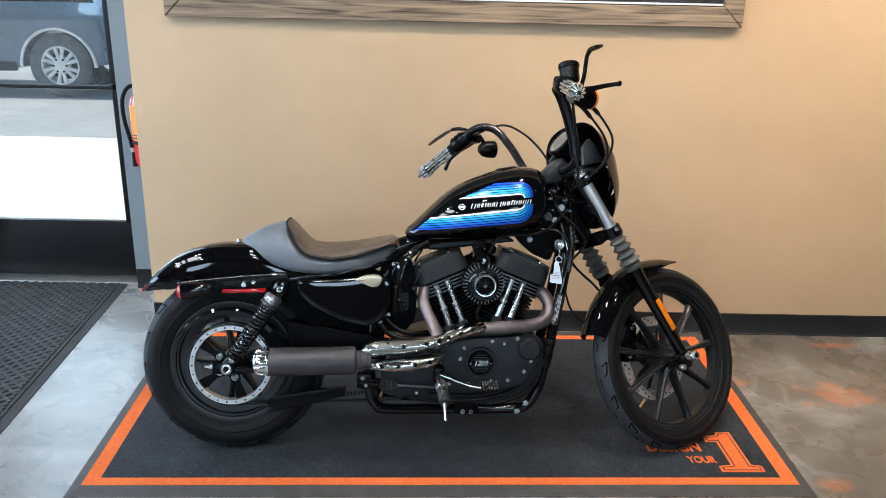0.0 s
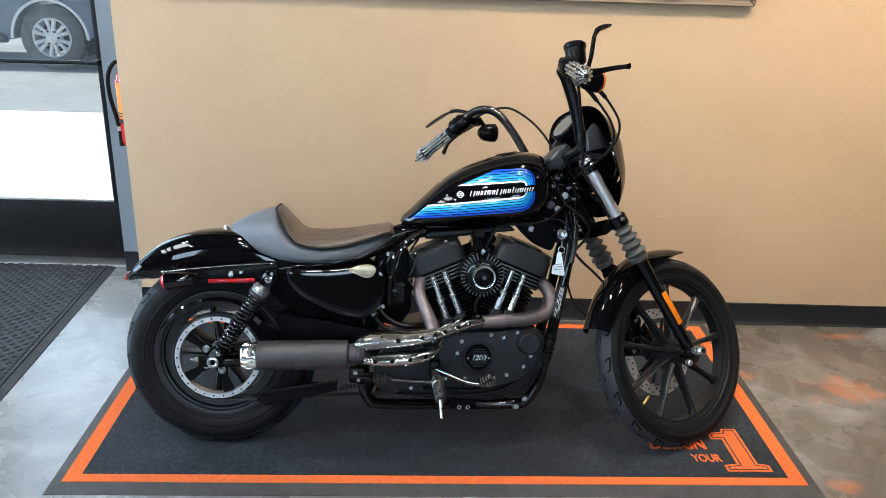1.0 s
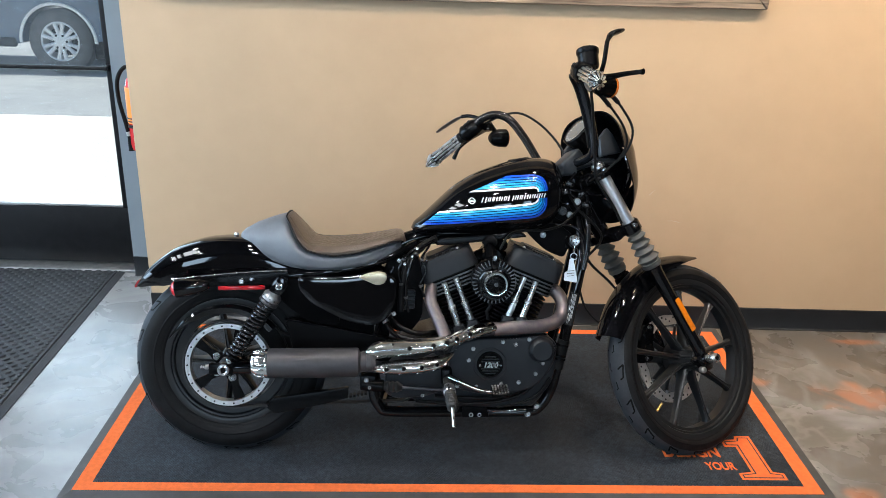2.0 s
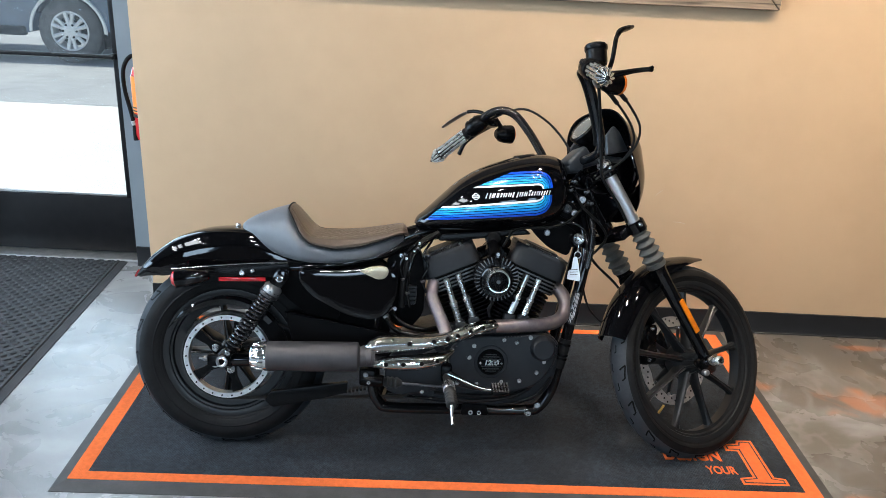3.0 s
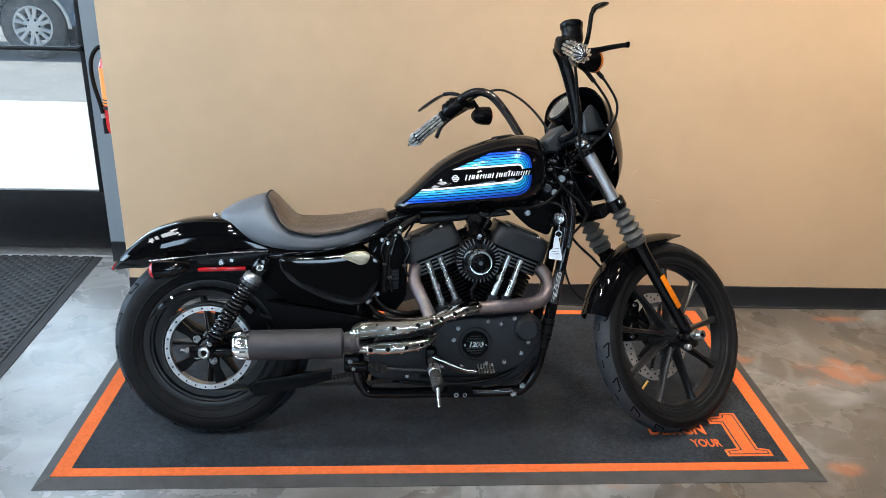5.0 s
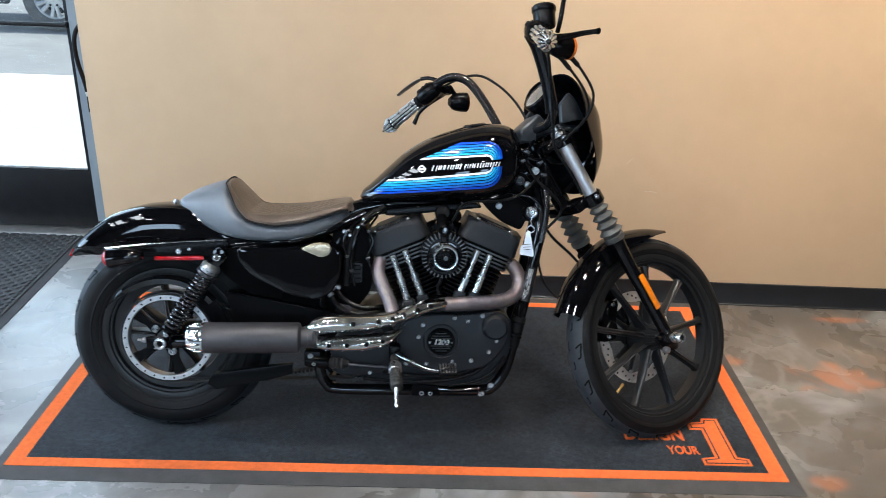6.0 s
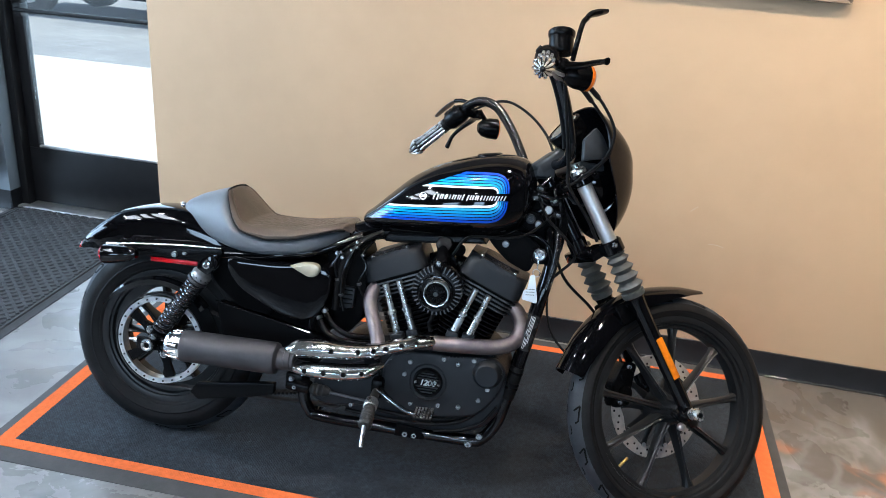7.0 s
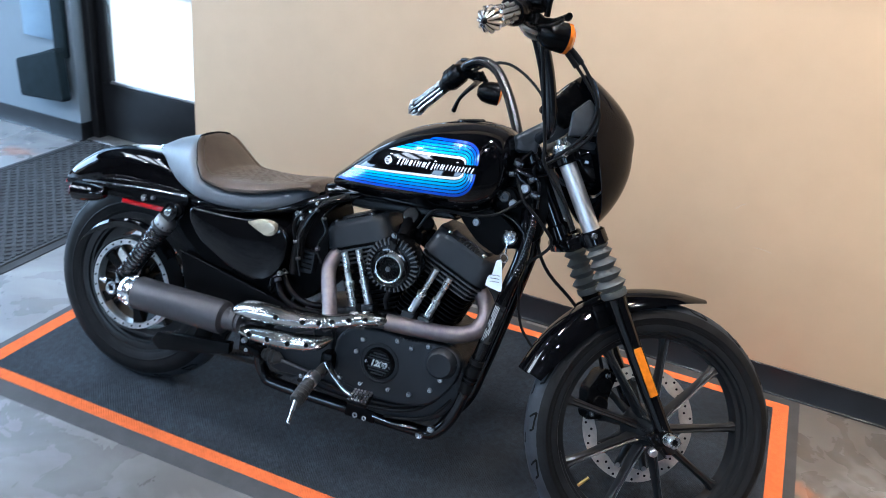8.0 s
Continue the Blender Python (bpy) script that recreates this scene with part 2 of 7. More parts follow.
M_TAN = mat("tan_wall_paint", (0.545, 0.386, 0.240), 0.62, grain=0.09, scale=1.3, bump=0.10, bscale=160)
M_SCUFF = mat("rubbed_wall_paint", (0.60, 0.49, 0.36), 0.6, grain=0.1, scale=60)
M_GREY = mat("blue_grey_wall_paint", (0.17, 0.205, 0.235), 0.6, grain=0.06, scale=3, bump=0.1, bscale=160)
M_WHITE = mat("white_ceiling_paint", (0.75, 0.73, 0.70), 0.8, grain=0.05, scale=2)
M_BASE = mat("black_cove_base", (0.011, 0.012, 0.014), 0.45, spec=0.25, grain=0.3, scale=12)
M_BEAD = mat("glint_bead_gloss", (0.03, 0.03, 0.032), 0.16, grain=0.2, scale=30)
# unseen ceiling and walls, made dark so that gloss black reflects deep
M_DARKCEIL = mat("dark_unseen_ceiling", (0.035, 0.034, 0.034), 0.8, grain=0.2, scale=2)
M_DARKWALL = mat("dark_unseen_wall", (0.065, 0.055, 0.047), 0.7, grain=0.2, scale=2)
M_FLOOR = floor_mat()
M_WOOD = wood_mat()
M_BOARD = mat("dark_picture_board", (0.02, 0.02, 0.026), 0.5, grain=0.3, scale=6)
M_FRAME = mat("black_anodised_aluminium", (0.009, 0.009, 0.010), 0.45, spec=0.2, grain=0.3, scale=20)
M_GLASS = glass_mat("window_glass")
M_HAZEGLASS = glass_mat("hazy_door_glass", haze=0.013)
M_ALU = mat("bare_aluminium", (0.55, 0.54, 0.52), 0.4, metal=0.9, grain=0.2, scale=30)
M_CARPET = woven_mat("black_carpet", (0.026, 0.034, 0.044), grain=0.5, rough=0.74, spec=0.32, bump=0.8, patchy=0.4)
M_ORANGE = woven_mat("orange_carpet", (0.80, 0.165, 0.045), grain=0.14)
M_MATEDGE = mat("grey_rubber_edge", (0.056, 0.055, 0.054), 0.7, grain=0.25, scale=18, bump=0.2)
M_RUNNER = mat("charcoal_ribbed_rubber", (0.034, 0.036, 0.039), 0.75, grain=0.35, scale=9, bump=0.3, bscale=300)
M_GLOSS = mat("black_gloss_paint", (0.002, 0.002, 0.0026), 0.035, grain=0.2, scale=30, rough2=0.05, spec=0.46)
M_FAIRING = mat("black_moulded_gloss", (0.004, 0.004, 0.005), 0.06, grain=0.2, scale=30, spec=0.09)
M_SATIN = mat("black_powder_coat", (0.0024, 0.0024, 0.0028), 0.26, grain=0.3, scale=40, bump=0.08, bscale=600, spec=0.14)
M_WRINKLE = mat("black_wrinkle_paint", (0.0085, 0.0105, 0.014), 0.42, grain=0.3, scale=30, bump=0.3, bscale=700, spec=0.36)
M_BARPAINT = mat("black_bar_paint", (0.008, 0.009, 0.011), 0.17, grain=0.2, scale=40, spec=0.62)
M_WHEEL = mat("satin_black_cast_alloy", (0.0095, 0.0102, 0.0112), 0.34, grain=0.3, scale=40, bump=0.05, bscale=500, spec=0.42)
M_DISC = mat("brushed_disc_steel", (0.60, 0.54, 0.50), 0.45, metal=0.45, grain=0.2, scale=50)
M_BRIGHT = mat("bright_plated_metal", (0.93, 0.94, 0.93), 0.24, metal=1.0, grain=0.08, scale=30, rough2=0.32)
M_AIRFIN = mat("dark_fin_metal", (0.13, 0.132, 0.138), 0.32, metal=0.7, grain=0.2, scale=50)
M_BRACKET = mat("blue_black_bracket", (0.026, 0.032, 0.039), 0.4, grain=0.3, scale=40, bump=0.1, bscale=500, spec=0.4)
M_PALEBAR = mat("silver_print", (0.42, 0.43, 0.45), 0.4, grain=0.2, scale=60)
M_GUN = mat("gunmetal", (0.14, 0.14, 0.145), 0.34, metal=0.9, grain=0.2, scale=60)
M_FIN = mat("black_fin_paint", (0.0018, 0.0018, 0.0022), 0.48, grain=0.3, scale=60, spec=0.05)
M_CHROME = mat("chrome", (0.88, 0.88, 0.89), 0.09, metal=1.0, grain=0.06, scale=25, rough2=0.16)
M_BELT = mat("dusty_drive_belt", (0.035, 0.036, 0.038), 0.7, grain=0.3, scale=30, bump=0.1, spec=0.2)
M_GUNRING = mat("dark_grey_adjuster_metal", (0.06, 0.06, 0.063), 0.4, metal=0.5, grain=0.2, scale=50)
M_SPRING = mat("black_spring_enamel", (0.03, 0.031, 0.033), 0.10, metal=0.25, grain=0.2, scale=40, coat=0.8)
M_CUP = mat("bright_anodised_cup", (0.34, 0.35, 0.36), 0.35, metal=0.8, grain=0.15, scale=40)
M_DARKCHROME = mat("dark_chrome", (0.30, 0.30, 0.31), 0.12, metal=1.0, grain=0.2, scale=40)
M_PEG = mat("worn_peg_rubber", (0.022, 0.021, 0.020), 0.6, grain=0.3, scale=40, bump=0.1)
M_SHIELD = mat("polished_heat_shield", (0.56, 0.56, 0.54), 0.10, metal=1.0, grain=0.10, scale=18, rough2=0.20, bump=0.22, bscale=55)
M_STEEL = mat("polished_steel", (0.62, 0.62, 0.63), 0.22, metal=1.0, grain=0.15, scale=40, rough2=0.35)
M_TUBE = mat("fork_tube_steel", (0.80, 0.81, 0.83), 0.42, metal=1.0, grain=0.08, scale=60)
M_RIMRING = mat("machined_pulley_face", (0.80, 0.80, 0.80), 0.38, metal=1.0, grain=0.2, scale=50)
M_EXHAUST = mat("dark_ceramic_exhaust", (0.068, 0.065, 0.070), 0.45, metal=0.4, grain=0.25, scale=14, bump=0.1, bscale=500)
M_HEADER = mat("heat_tinted_header", (0.23, 0.195, 0.185), 0.36, metal=0.75, colour2=(0.13, 0.115, 0.135), scale=9, rough2=0.5)
M_TYRE = mat("tyre_rubber", (0.0076, 0.0079, 0.0086), 0.52, grain=0.35, scale=18, rough2=0.68, bump=0.1, bscale=260, spec=0.16)
# tyre rubber again, with cold window light put into its colour
M_TREAD = mat("window_lit_tyre_tread", (0.032, 0.037, 0.044), 0.58, grain=0.3, scale=22, bump=0.15, bscale=260, spec=0.28)
# near-black that paints the shade of grooves, holes and bores
M_DARKFILL = mat("flat_dark_fill", (0.004, 0.004, 0.004), 0.9, spec=0.1, grain=0.2)
M_RUBBER = mat("black_rubber", (0.006, 0.006, 0.0065), 0.55, grain=0.3, scale=30, bump=0.1, spec=0.14)
M_GAITER = mat("weathered_rubber_gaiter", (0.070, 0.071, 0.067), 0.6, grain=0.35, scale=25, bump=0.1)
M_SEAT = mat("smooth_black_vinyl", (0.092, 0.104, 0.121), 0.47, spec=0.8, grain=0.2, scale=20, bump=0.22, bscale=420, sheen=0.1)
M_PAD = mat("brown_black_seat_leather", (0.112, 0.084, 0.064), 0.34, grain=0.25, scale=16, bump=0.3, bscale=380)
M_RED = mat("red_lens", (0.42, 0.006, 0.010), 0.16, coat=0.4, grain=0.3, scale=60)
M_AMBER = mat("amber_reflector", (0.74, 0.20, 0.006), 0.18, coat=1.0, grain=0.2, scale=90)
M_AMBERD = mat("amber_lens", (0.72, 0.16, 0.01), 0.15, coat=1.0, grain=0.2, scale=90)
M_CREAM = mat("pale_gold_metal_cover", (0.62, 0.54, 0.40), 0.34, metal=0.6, grain=0.12, scale=40)
M_TAG = mat("pale_blue_paper_tag", (0.62, 0.72, 0.82), 0.6, grain=0.06, scale=30)
M_INK = mat("dark_ink", (0.03, 0.03, 0.04), 0.6)
M_WHITEDECAL = mat("white_decal", (0.80, 0.82, 0.84), 0.2, coat=1.0, grain=0.04, scale=40)
BLUES = [mat("cyan_decal", (0.022, 0.41, 0.74), 0.2, coat=0.5, grain=0.05, scale=40),
         mat("sky_blue_decal", (0.012, 0.33, 0.74), 0.2, coat=0.5, grain=0.05, scale=40),
         mat("bright_blue_decal", (0.008, 0.235, 0.72), 0.2, coat=0.5, grain=0.05, scale=40),
         mat("blue_decal", (0.006, 0.145, 0.68), 0.2, coat=0.5, grain=0.05, scale=40),
         mat("deep_blue_decal", (0.005, 0.065, 0.56), 0.2, coat=0.5, grain=0.05, scale=40)]
M_DIAL = mat("dark_dial_face", (0.10, 0.105, 0.11), 0.35, grain=0.2, scale=60)
M_REDPAINT = mat("red_enamel", (0.60, 0.02, 0.02), 0.25, coat=0.6, grain=0.1, scale=30)
M_ORANGELABEL = mat("orange_label", (0.85, 0.25, 0.02), 0.45, grain=0.08, scale=30)
M_LAMP = mat("lamp_diffuser", (0.95, 0.97, 1.0), 0.5, emit=315.0)
M_STRIP = mat("strip_diffuser", (0.9, 0.95, 1.0), 0.5, emit=16.0)
M_CONCRETE = mat("sunlit_concrete_yard", (0.78, 0.76, 0.72), 0.85, colour2=(0.66, 0.64, 0.60), scale=0.9, bump=0.2, bscale=60)
M_ASPHALT = mat("worn_asphalt", (0.30, 0.305, 0.31), 0.85, colour2=(0.42, 0.42, 0.42), scale=0.7, bump=0.2, bscale=60)
M_LABEL = mat("silver_data_label", (0.022, 0.022, 0.023), 0.25, grain=0.5, scale=90)
M_CARPAINT = mat("dark_blue_car_paint", (0.075, 0.13, 0.205), 0.25, metal=0.3, coat=1.0, grain=0.2, scale=3)
M_CARGLASS = mat("dark_car_glass", (0.01, 0.012, 0.014), 0.06, spec=0.6)
M_SILVER = mat("silver_alloy", (0.80, 0.80, 0.80), 0.35, metal=0.4, grain=0.1, scale=20)
# car tyre colour raised to carry the glare haze at the door
M_HAZETYRE = mat("haze_pale_car_tyre", (0.13, 0.13, 0.13), 0.85, grain=0.3, scale=12)
M_PLASTIC = mat("dark_teal_plastic", (0.012, 0.02, 0.024), 0.75, grain=0.2, scale=20, spec=0.12)
M_PALE = mat("pale_blue_panel", (0.20, 0.29, 0.37), 0.4, grain=0.12, scale=8)


# ---- mesh helpers ----
def finish(bm, name, material, smooth=True):
    bmesh.ops.recalc_face_normals(bm, faces=bm.faces)
    me = bpy.data.meshes.new(name)
    bm.to_mesh(me)
    bm.free()
    if smooth:
        me.polygons.foreach_set("use_smooth", [True] * len(me.polygons))
        me.set_sharp_from_angle(angle=radians(38))
    me.materials.append(material)
    return me


def part(name, bm, material, parent=None, label="", smooth=True):
    """Links a bmesh as one mesh object, under a thing or a part if one is given."""
    ob = new(name, finish(bm, name, material, smooth))
    # thing, part, sub-part and no further
    while parent is not None and parent.parent is not None and parent.parent.parent is not None:
        parent = parent.parent
    ob.parent = parent
    if label:
        ob["label"] = label
    return ob


def thing(name, label, category, m=None, group=""):
    ob = new(name)
    ob.empty_display_size = 0.1
    if m is not None:
        ob.matrix_world = m
    return tagged(ob, label, category, group)


def merge(*bms):
    out = bmesh.new()
    for b in bms:
        me = bpy.data.meshes.new("tmp")
        b.to_mesh(me)
        b.free()
        out.from_mesh(me)
        bpy.data.meshes.remove(me)
    return out


def moved(bm, m):
    bm.transform(m)
    return bm


def box(x0, x1, y0, y1, z0, z1, bevel=0.0, seg=2):
    bm = bmesh.new()
    bmesh.ops.create_cube(bm, size=1)
    for v in bm.verts:
        v.co = ((x0 + x1) / 2 + v.co.x * (x1 - x0), (y0 + y1) / 2 + v.co.y * (y1 - y0), (z0 + z1) / 2 + v.co.z * (z1 - z0))
    if bevel:
        bmesh.ops.bevel(bm, geom=list(bm.edges), offset=bevel, segments=seg, affect="EDGES", profile=0.5)
    return bm


def smooth_path(pts, n=6):
    """Catmull-Rom through the points."""
    p = [Vector(q) for q in pts]
    p = [2 * p[0] - p[1]] + p + [2 * p[-1] - p[-2]]
    out = []
    for i in range(1, len(p) - 2):
        for k in range(n):
            t = k / n
            a, b, c, d = p[i - 1:i + 3]
            out.append(0.5 * (2 * b + (c - a) * t + (2 * a - 5 * b + 4 * c - d) * t * t + (3 * b - a - 3 * c + d) * t ** 3))
    return out + [p[-2]]


def rings_mesh(rings, closed=True, caps=True, loop=False):
    """A skin over rings of equally many points."""
    bm = bmesh.new()
    vs = [[bm.verts.new(q) for q in r] for r in rings]
    n = len(vs[0])
    for i in range(len(vs) if loop else len(vs) - 1):
        a, b = vs[i], vs[(i + 1) % len(vs)]
        for k in range(n if closed else n - 1):
            bm.faces.new((a[k], a[(k + 1) % n], b[(k + 1) % n], b[k]))
    if caps and closed and not loop:
        bm.faces.new(vs[0])
        bm.faces.new(vs[-1][::-1])
    return bm


def tube(pts, r, seg=12, n=6, flat=1.0):
    """A round bar along a smooth path; r may be one value for each given point."""
    path = smooth_path(pts, n) if n > 1 else [Vector(q) for q in pts]
    rs = [r] * len(path) if not isinstance(r, (list, tuple)) else np.interp(np.linspace(0, len(pts) - 1, len(path)), range(len(pts)), r).tolist()
    d0 = (path[1] - path[0]).normalized()
    up = Vector((0, 1, 0)) if abs(d0.y) < 0.9 else Vector((1, 0, 0))
    rings, side = [], None
    for i, q in enumerate(path):
        d = (path[min(i + 1, len(path) - 1)] - path[max(i - 1, 0)]).normalized()
        side = (up - d * up.dot(d)).normalized() if side is None else (side - d * side.dot(d)).normalized()
        other = d.cross(side)
        rings.append([q + rs[i] * (math.cos(a) * side * flat + math.sin(a) * other) for a in (2 * math.pi * k / seg for k in range(seg))])
    return rings_mesh(rings)


def lathe(profile, origin, axis=(0, 1, 0), seg=32, loop=False, caps=True):
    """Turns (radius, height) pairs about an axis."""
    ax = Vector(axis).normalized()
    u = ax.orthogonal().normalized()
    v = ax.cross(u)
    o = Vector(origin)
    prof = [(max(r, 0.0004), h) for r, h in profile]
    rings = [[o + ax * h + r * (math.cos(a) * u + math.sin(a) * v) for a in (2 * math.pi * k / seg for k in range(seg))] for r, h in prof]
    return rings_mesh(rings, caps=caps, loop=loop)


def cyl(p, q, r, seg=20, bevel=0.0):
    p, q = Vector(p), Vector(q)
    h = (q - p).length
    b = min(bevel, h / 2.5, r / 1.5)
    prof = [(r - b, 0), (r, b), (r, h - b), (r - b, h)] if b else [(r, 0), (r, h)]
    return lathe(prof, p, q - p, seg)


def prism(poly, y0, y1, bevel=0.0, seg=2):
    """A side-view outline (x, z) given a thickness across."""
    bm = bmesh.new()
    f = bm.faces.new([bm.verts.new((x, y0, z)) for x, z in poly])
    e = bmesh.ops.extrude_face_region(bm, geom=[f])
    bmesh.ops.translate(bm, verts=[v for v in e["geom"] if isinstance(v, bmesh.types.BMVert)], vec=(0, y1 - y0, 0))
    if bevel:
        bmesh.ops.bevel(bm, geom=list(bm.edges), offset=bevel, segments=seg, affect="EDGES", profile=0.6)
    return bm


def plate(poly, z0, z1, bevel=0.0):
    """A ground-plan outline (x, y) given a height."""
    bm = bmesh.new()
    f = bm.faces.new([bm.verts.new((x, y, z0)) for x, y in poly])
    e = bmesh.ops.extrude_face_region(bm, geom=[f])
    bmesh.ops.translate(bm, verts=[v for v in e["geom"] if isinstance(v, bmesh.types.BMVert)], vec=(0, 0, z1 - z0))
    if bevel:
        bmesh.ops.bevel(bm, geom=list(bm.edges), offset=bevel, segments=1, affect="EDGES")
    return bm


def rounded(poly, r=0.01, n=4):
    """Rounds the corners of an outline of 2D points."""
    out = []
    for i in range(len(poly)):
        a, b, c = (Vector(poly[j % len(poly)]) for j in (i - 1, i, i + 1))
        k = min(r, (a - b).length * 0.45, (c - b).length * 0.45)
        p, q = b + (a - b).normalized() * k, b + (c - b).normalized() * k
        out += [tuple((1 - t) ** 2 * p + 2 * t * (1 - t) * b + t * t * q) for t in (j / n for j in range(n + 1))]
    return out


def bolt(p, axis, r=0.006, h=0.006):
    """A domed screw head with a socket."""
    return lathe([(r, 0), (r, h * 0.5), (r * 0.8, h), (r * 0.45, h), (r * 0.4, h * 0.5), (0.0, h * 0.5)], p, axis, 12)


def letters(text, size, m, depth=0.0006, shear=0.0, align="CENTER", weight=0.0):
    """Words in the built-in font, as a bmesh."""
    cu = bpy.data.curves.new("words", "FONT")
    cu.body, cu.size, cu.extrude, cu.shear, cu.align_x, cu.align_y = text, size, depth, shear, align, "CENTER"
    cu.offset = weight
    ob = bpy.data.objects.new("words", cu)
    scene.collection.objects.link(ob)
    me = bpy.data.meshes.new_from_object(ob.evaluated_get(bpy.context.evaluated_depsgraph_get()))
    bm = bmesh.new()
    bm.from_mesh(me)
    bpy.data.objects.remove(ob)
    bpy.data.curves.remove(cu)
    bpy.data.meshes.remove(me)
    bm.transform(m)
    return bm


# ---- the room ----
WALL_Y, BACK_Y, WALL_END, DOOR_X0, DOOR_X1 = 1.09, 1.53, -0.637, -1.785, -0.882
tagged(part("floor", box(-6.0, 6.0, -7.2, 1.78, -0.12, 0.0), M_FLOOR, smooth=False), "grey sealed concrete floor with brown and orange stains", "floor", kind="structure")
tagged(part("ceiling", box(-6.0, 6.0, -7.2, 1.78, 3.5, 3.6), M_DARKCEIL, smooth=False), "plain unseen ceiling, kept dark for the reflections", "ceiling", kind="structure")
north = tagged(part("wall_north", box(WALL_END, 6.0, WALL_Y, BACK_Y - 0.002, 0, 3.5, 0.006), M_TAN), "smooth tan painted showroom wall with faint scuffs", "wall", kind="structure")
for x0, z0, x1, z1 in ((1.548, 0.616, 1.574, 0.640), (1.636, 0.502, 1.690, 0.496)):
    part("scuff", tube([(x0, WALL_Y - 0.0004, z0), ((x0 + x1) / 2, WALL_Y - 0.0004, (z0 + z1) / 2 + 0.003), (x1, WALL_Y - 0.0004, z1)], 0.0009, 6, 3), M_SCUFF, north)
# the wide opening left of the door is added for the corner fill
grey = merge(box(DOOR_X1, 6.0, BACK_Y, 1.78, 0, 3.5), box(DOOR_X0, DOOR_X1, BACK_Y, 1.78, 2.16, 3.5), box(-2.75, DOOR_X0, BACK_Y, 1.78, 0, 3.5), box(-6.0, -5.35, BACK_Y, 1.78, 0, 3.5), box(-5.35, -2.75, BACK_Y, 1.78, 0, 0.45), box(-5.35, -2.75, BACK_Y, 1.78, 2.75, 3.5))
tagged(part("wall_door_side", grey, M_GREY, smooth=False), "blue-grey painted wall round the entrance door", "wall", kind="structure")
# the unseen walls behind and beside; two of the south openings are added
south = merge(box(-6, 6, -7.2, -7.0, 0, 1.5), box(-6, 6, -7.2, -7.0, 2.9, 3.5), *[box(a, b, -7.2, -7.0, 1.5, 2.9) for a, b in ((-6, -2.6), (-1.4, -0.25), (0.95, 2.1), (3.3, 6))])
tagged(part("wall_south", south, M_DARKWALL, smooth=False), "dark unseen wall with three tall window openings, two of them added", "wall", kind="structure")
west = merge(box(-6.0, -5.8, -7.0, -4.0, 0, 3.5), box(-6.0, -5.8, 0.8, BACK_Y, 0, 3.5), box(-6.0, -5.8, -4.0, 0.8, 0, 0.5), box(-6.0, -5.8, -4.0, 0.8, 2.85, 3.5))
tagged(part("wall_west", west, M_DARKWALL, smooth=False), "unseen wall with a wide window opening, kept dark for the reflections", "wall", kind="structure")
tagged(part("wall_east", box(5.8, 6.0, -7.0, WALL_Y, 0, 3.5), M_DARKWALL, smooth=False), "plain unseen side wall, kept dark for the reflections", "wall", kind="structure")


def baseboard(x0, x1, y, name):
    prof = [(0.0, 0.0), (0.013, 0.0), (0.012, 0.004), (0.005, 0.013), (0.004, 0.099), (0.0, 0.102)]
    bm = rings_mesh([[(x, y - d, z) for d, z in prof] for x in (x0, x1)])
    ob = tagged(part(name, bm, M_BASE), "black vinyl cove base along the wall", "baseboard", kind="structure")
    # added glossy bead that draws the glint line along the foot
    part("glint_bead", tube([(x0 + 0.004, y - 0.0125, 0.0045), ((x0 + x1) / 2, y - 0.0125, 0.0045), (x1 - 0.004, y - 0.0125, 0.0045)], 0.0042, 10, 2), M_BEAD, ob)
    return ob


baseboard(WALL_END, 6.0, WALL_Y, "baseboard")
baseboard(DOOR_X1 + 0.002, WALL_END, BACK_Y, "baseboard")
baseboard(-6.0, DOOR_X0 - 0.002, BACK_Y, "baseboard")
ret = rings_mesh([[(DOOR_X0 + d, y, z) for d, z in ((0.0, 0.0), (0.006, 0.0), (0.004, 0.099), (0.0, 0.102))] for y in (BACK_Y - 0.004, 1.62)])
tagged(part("baseboard", ret, M_BASE), "black vinyl cove base in the door reveal", "baseboard", kind="structure")


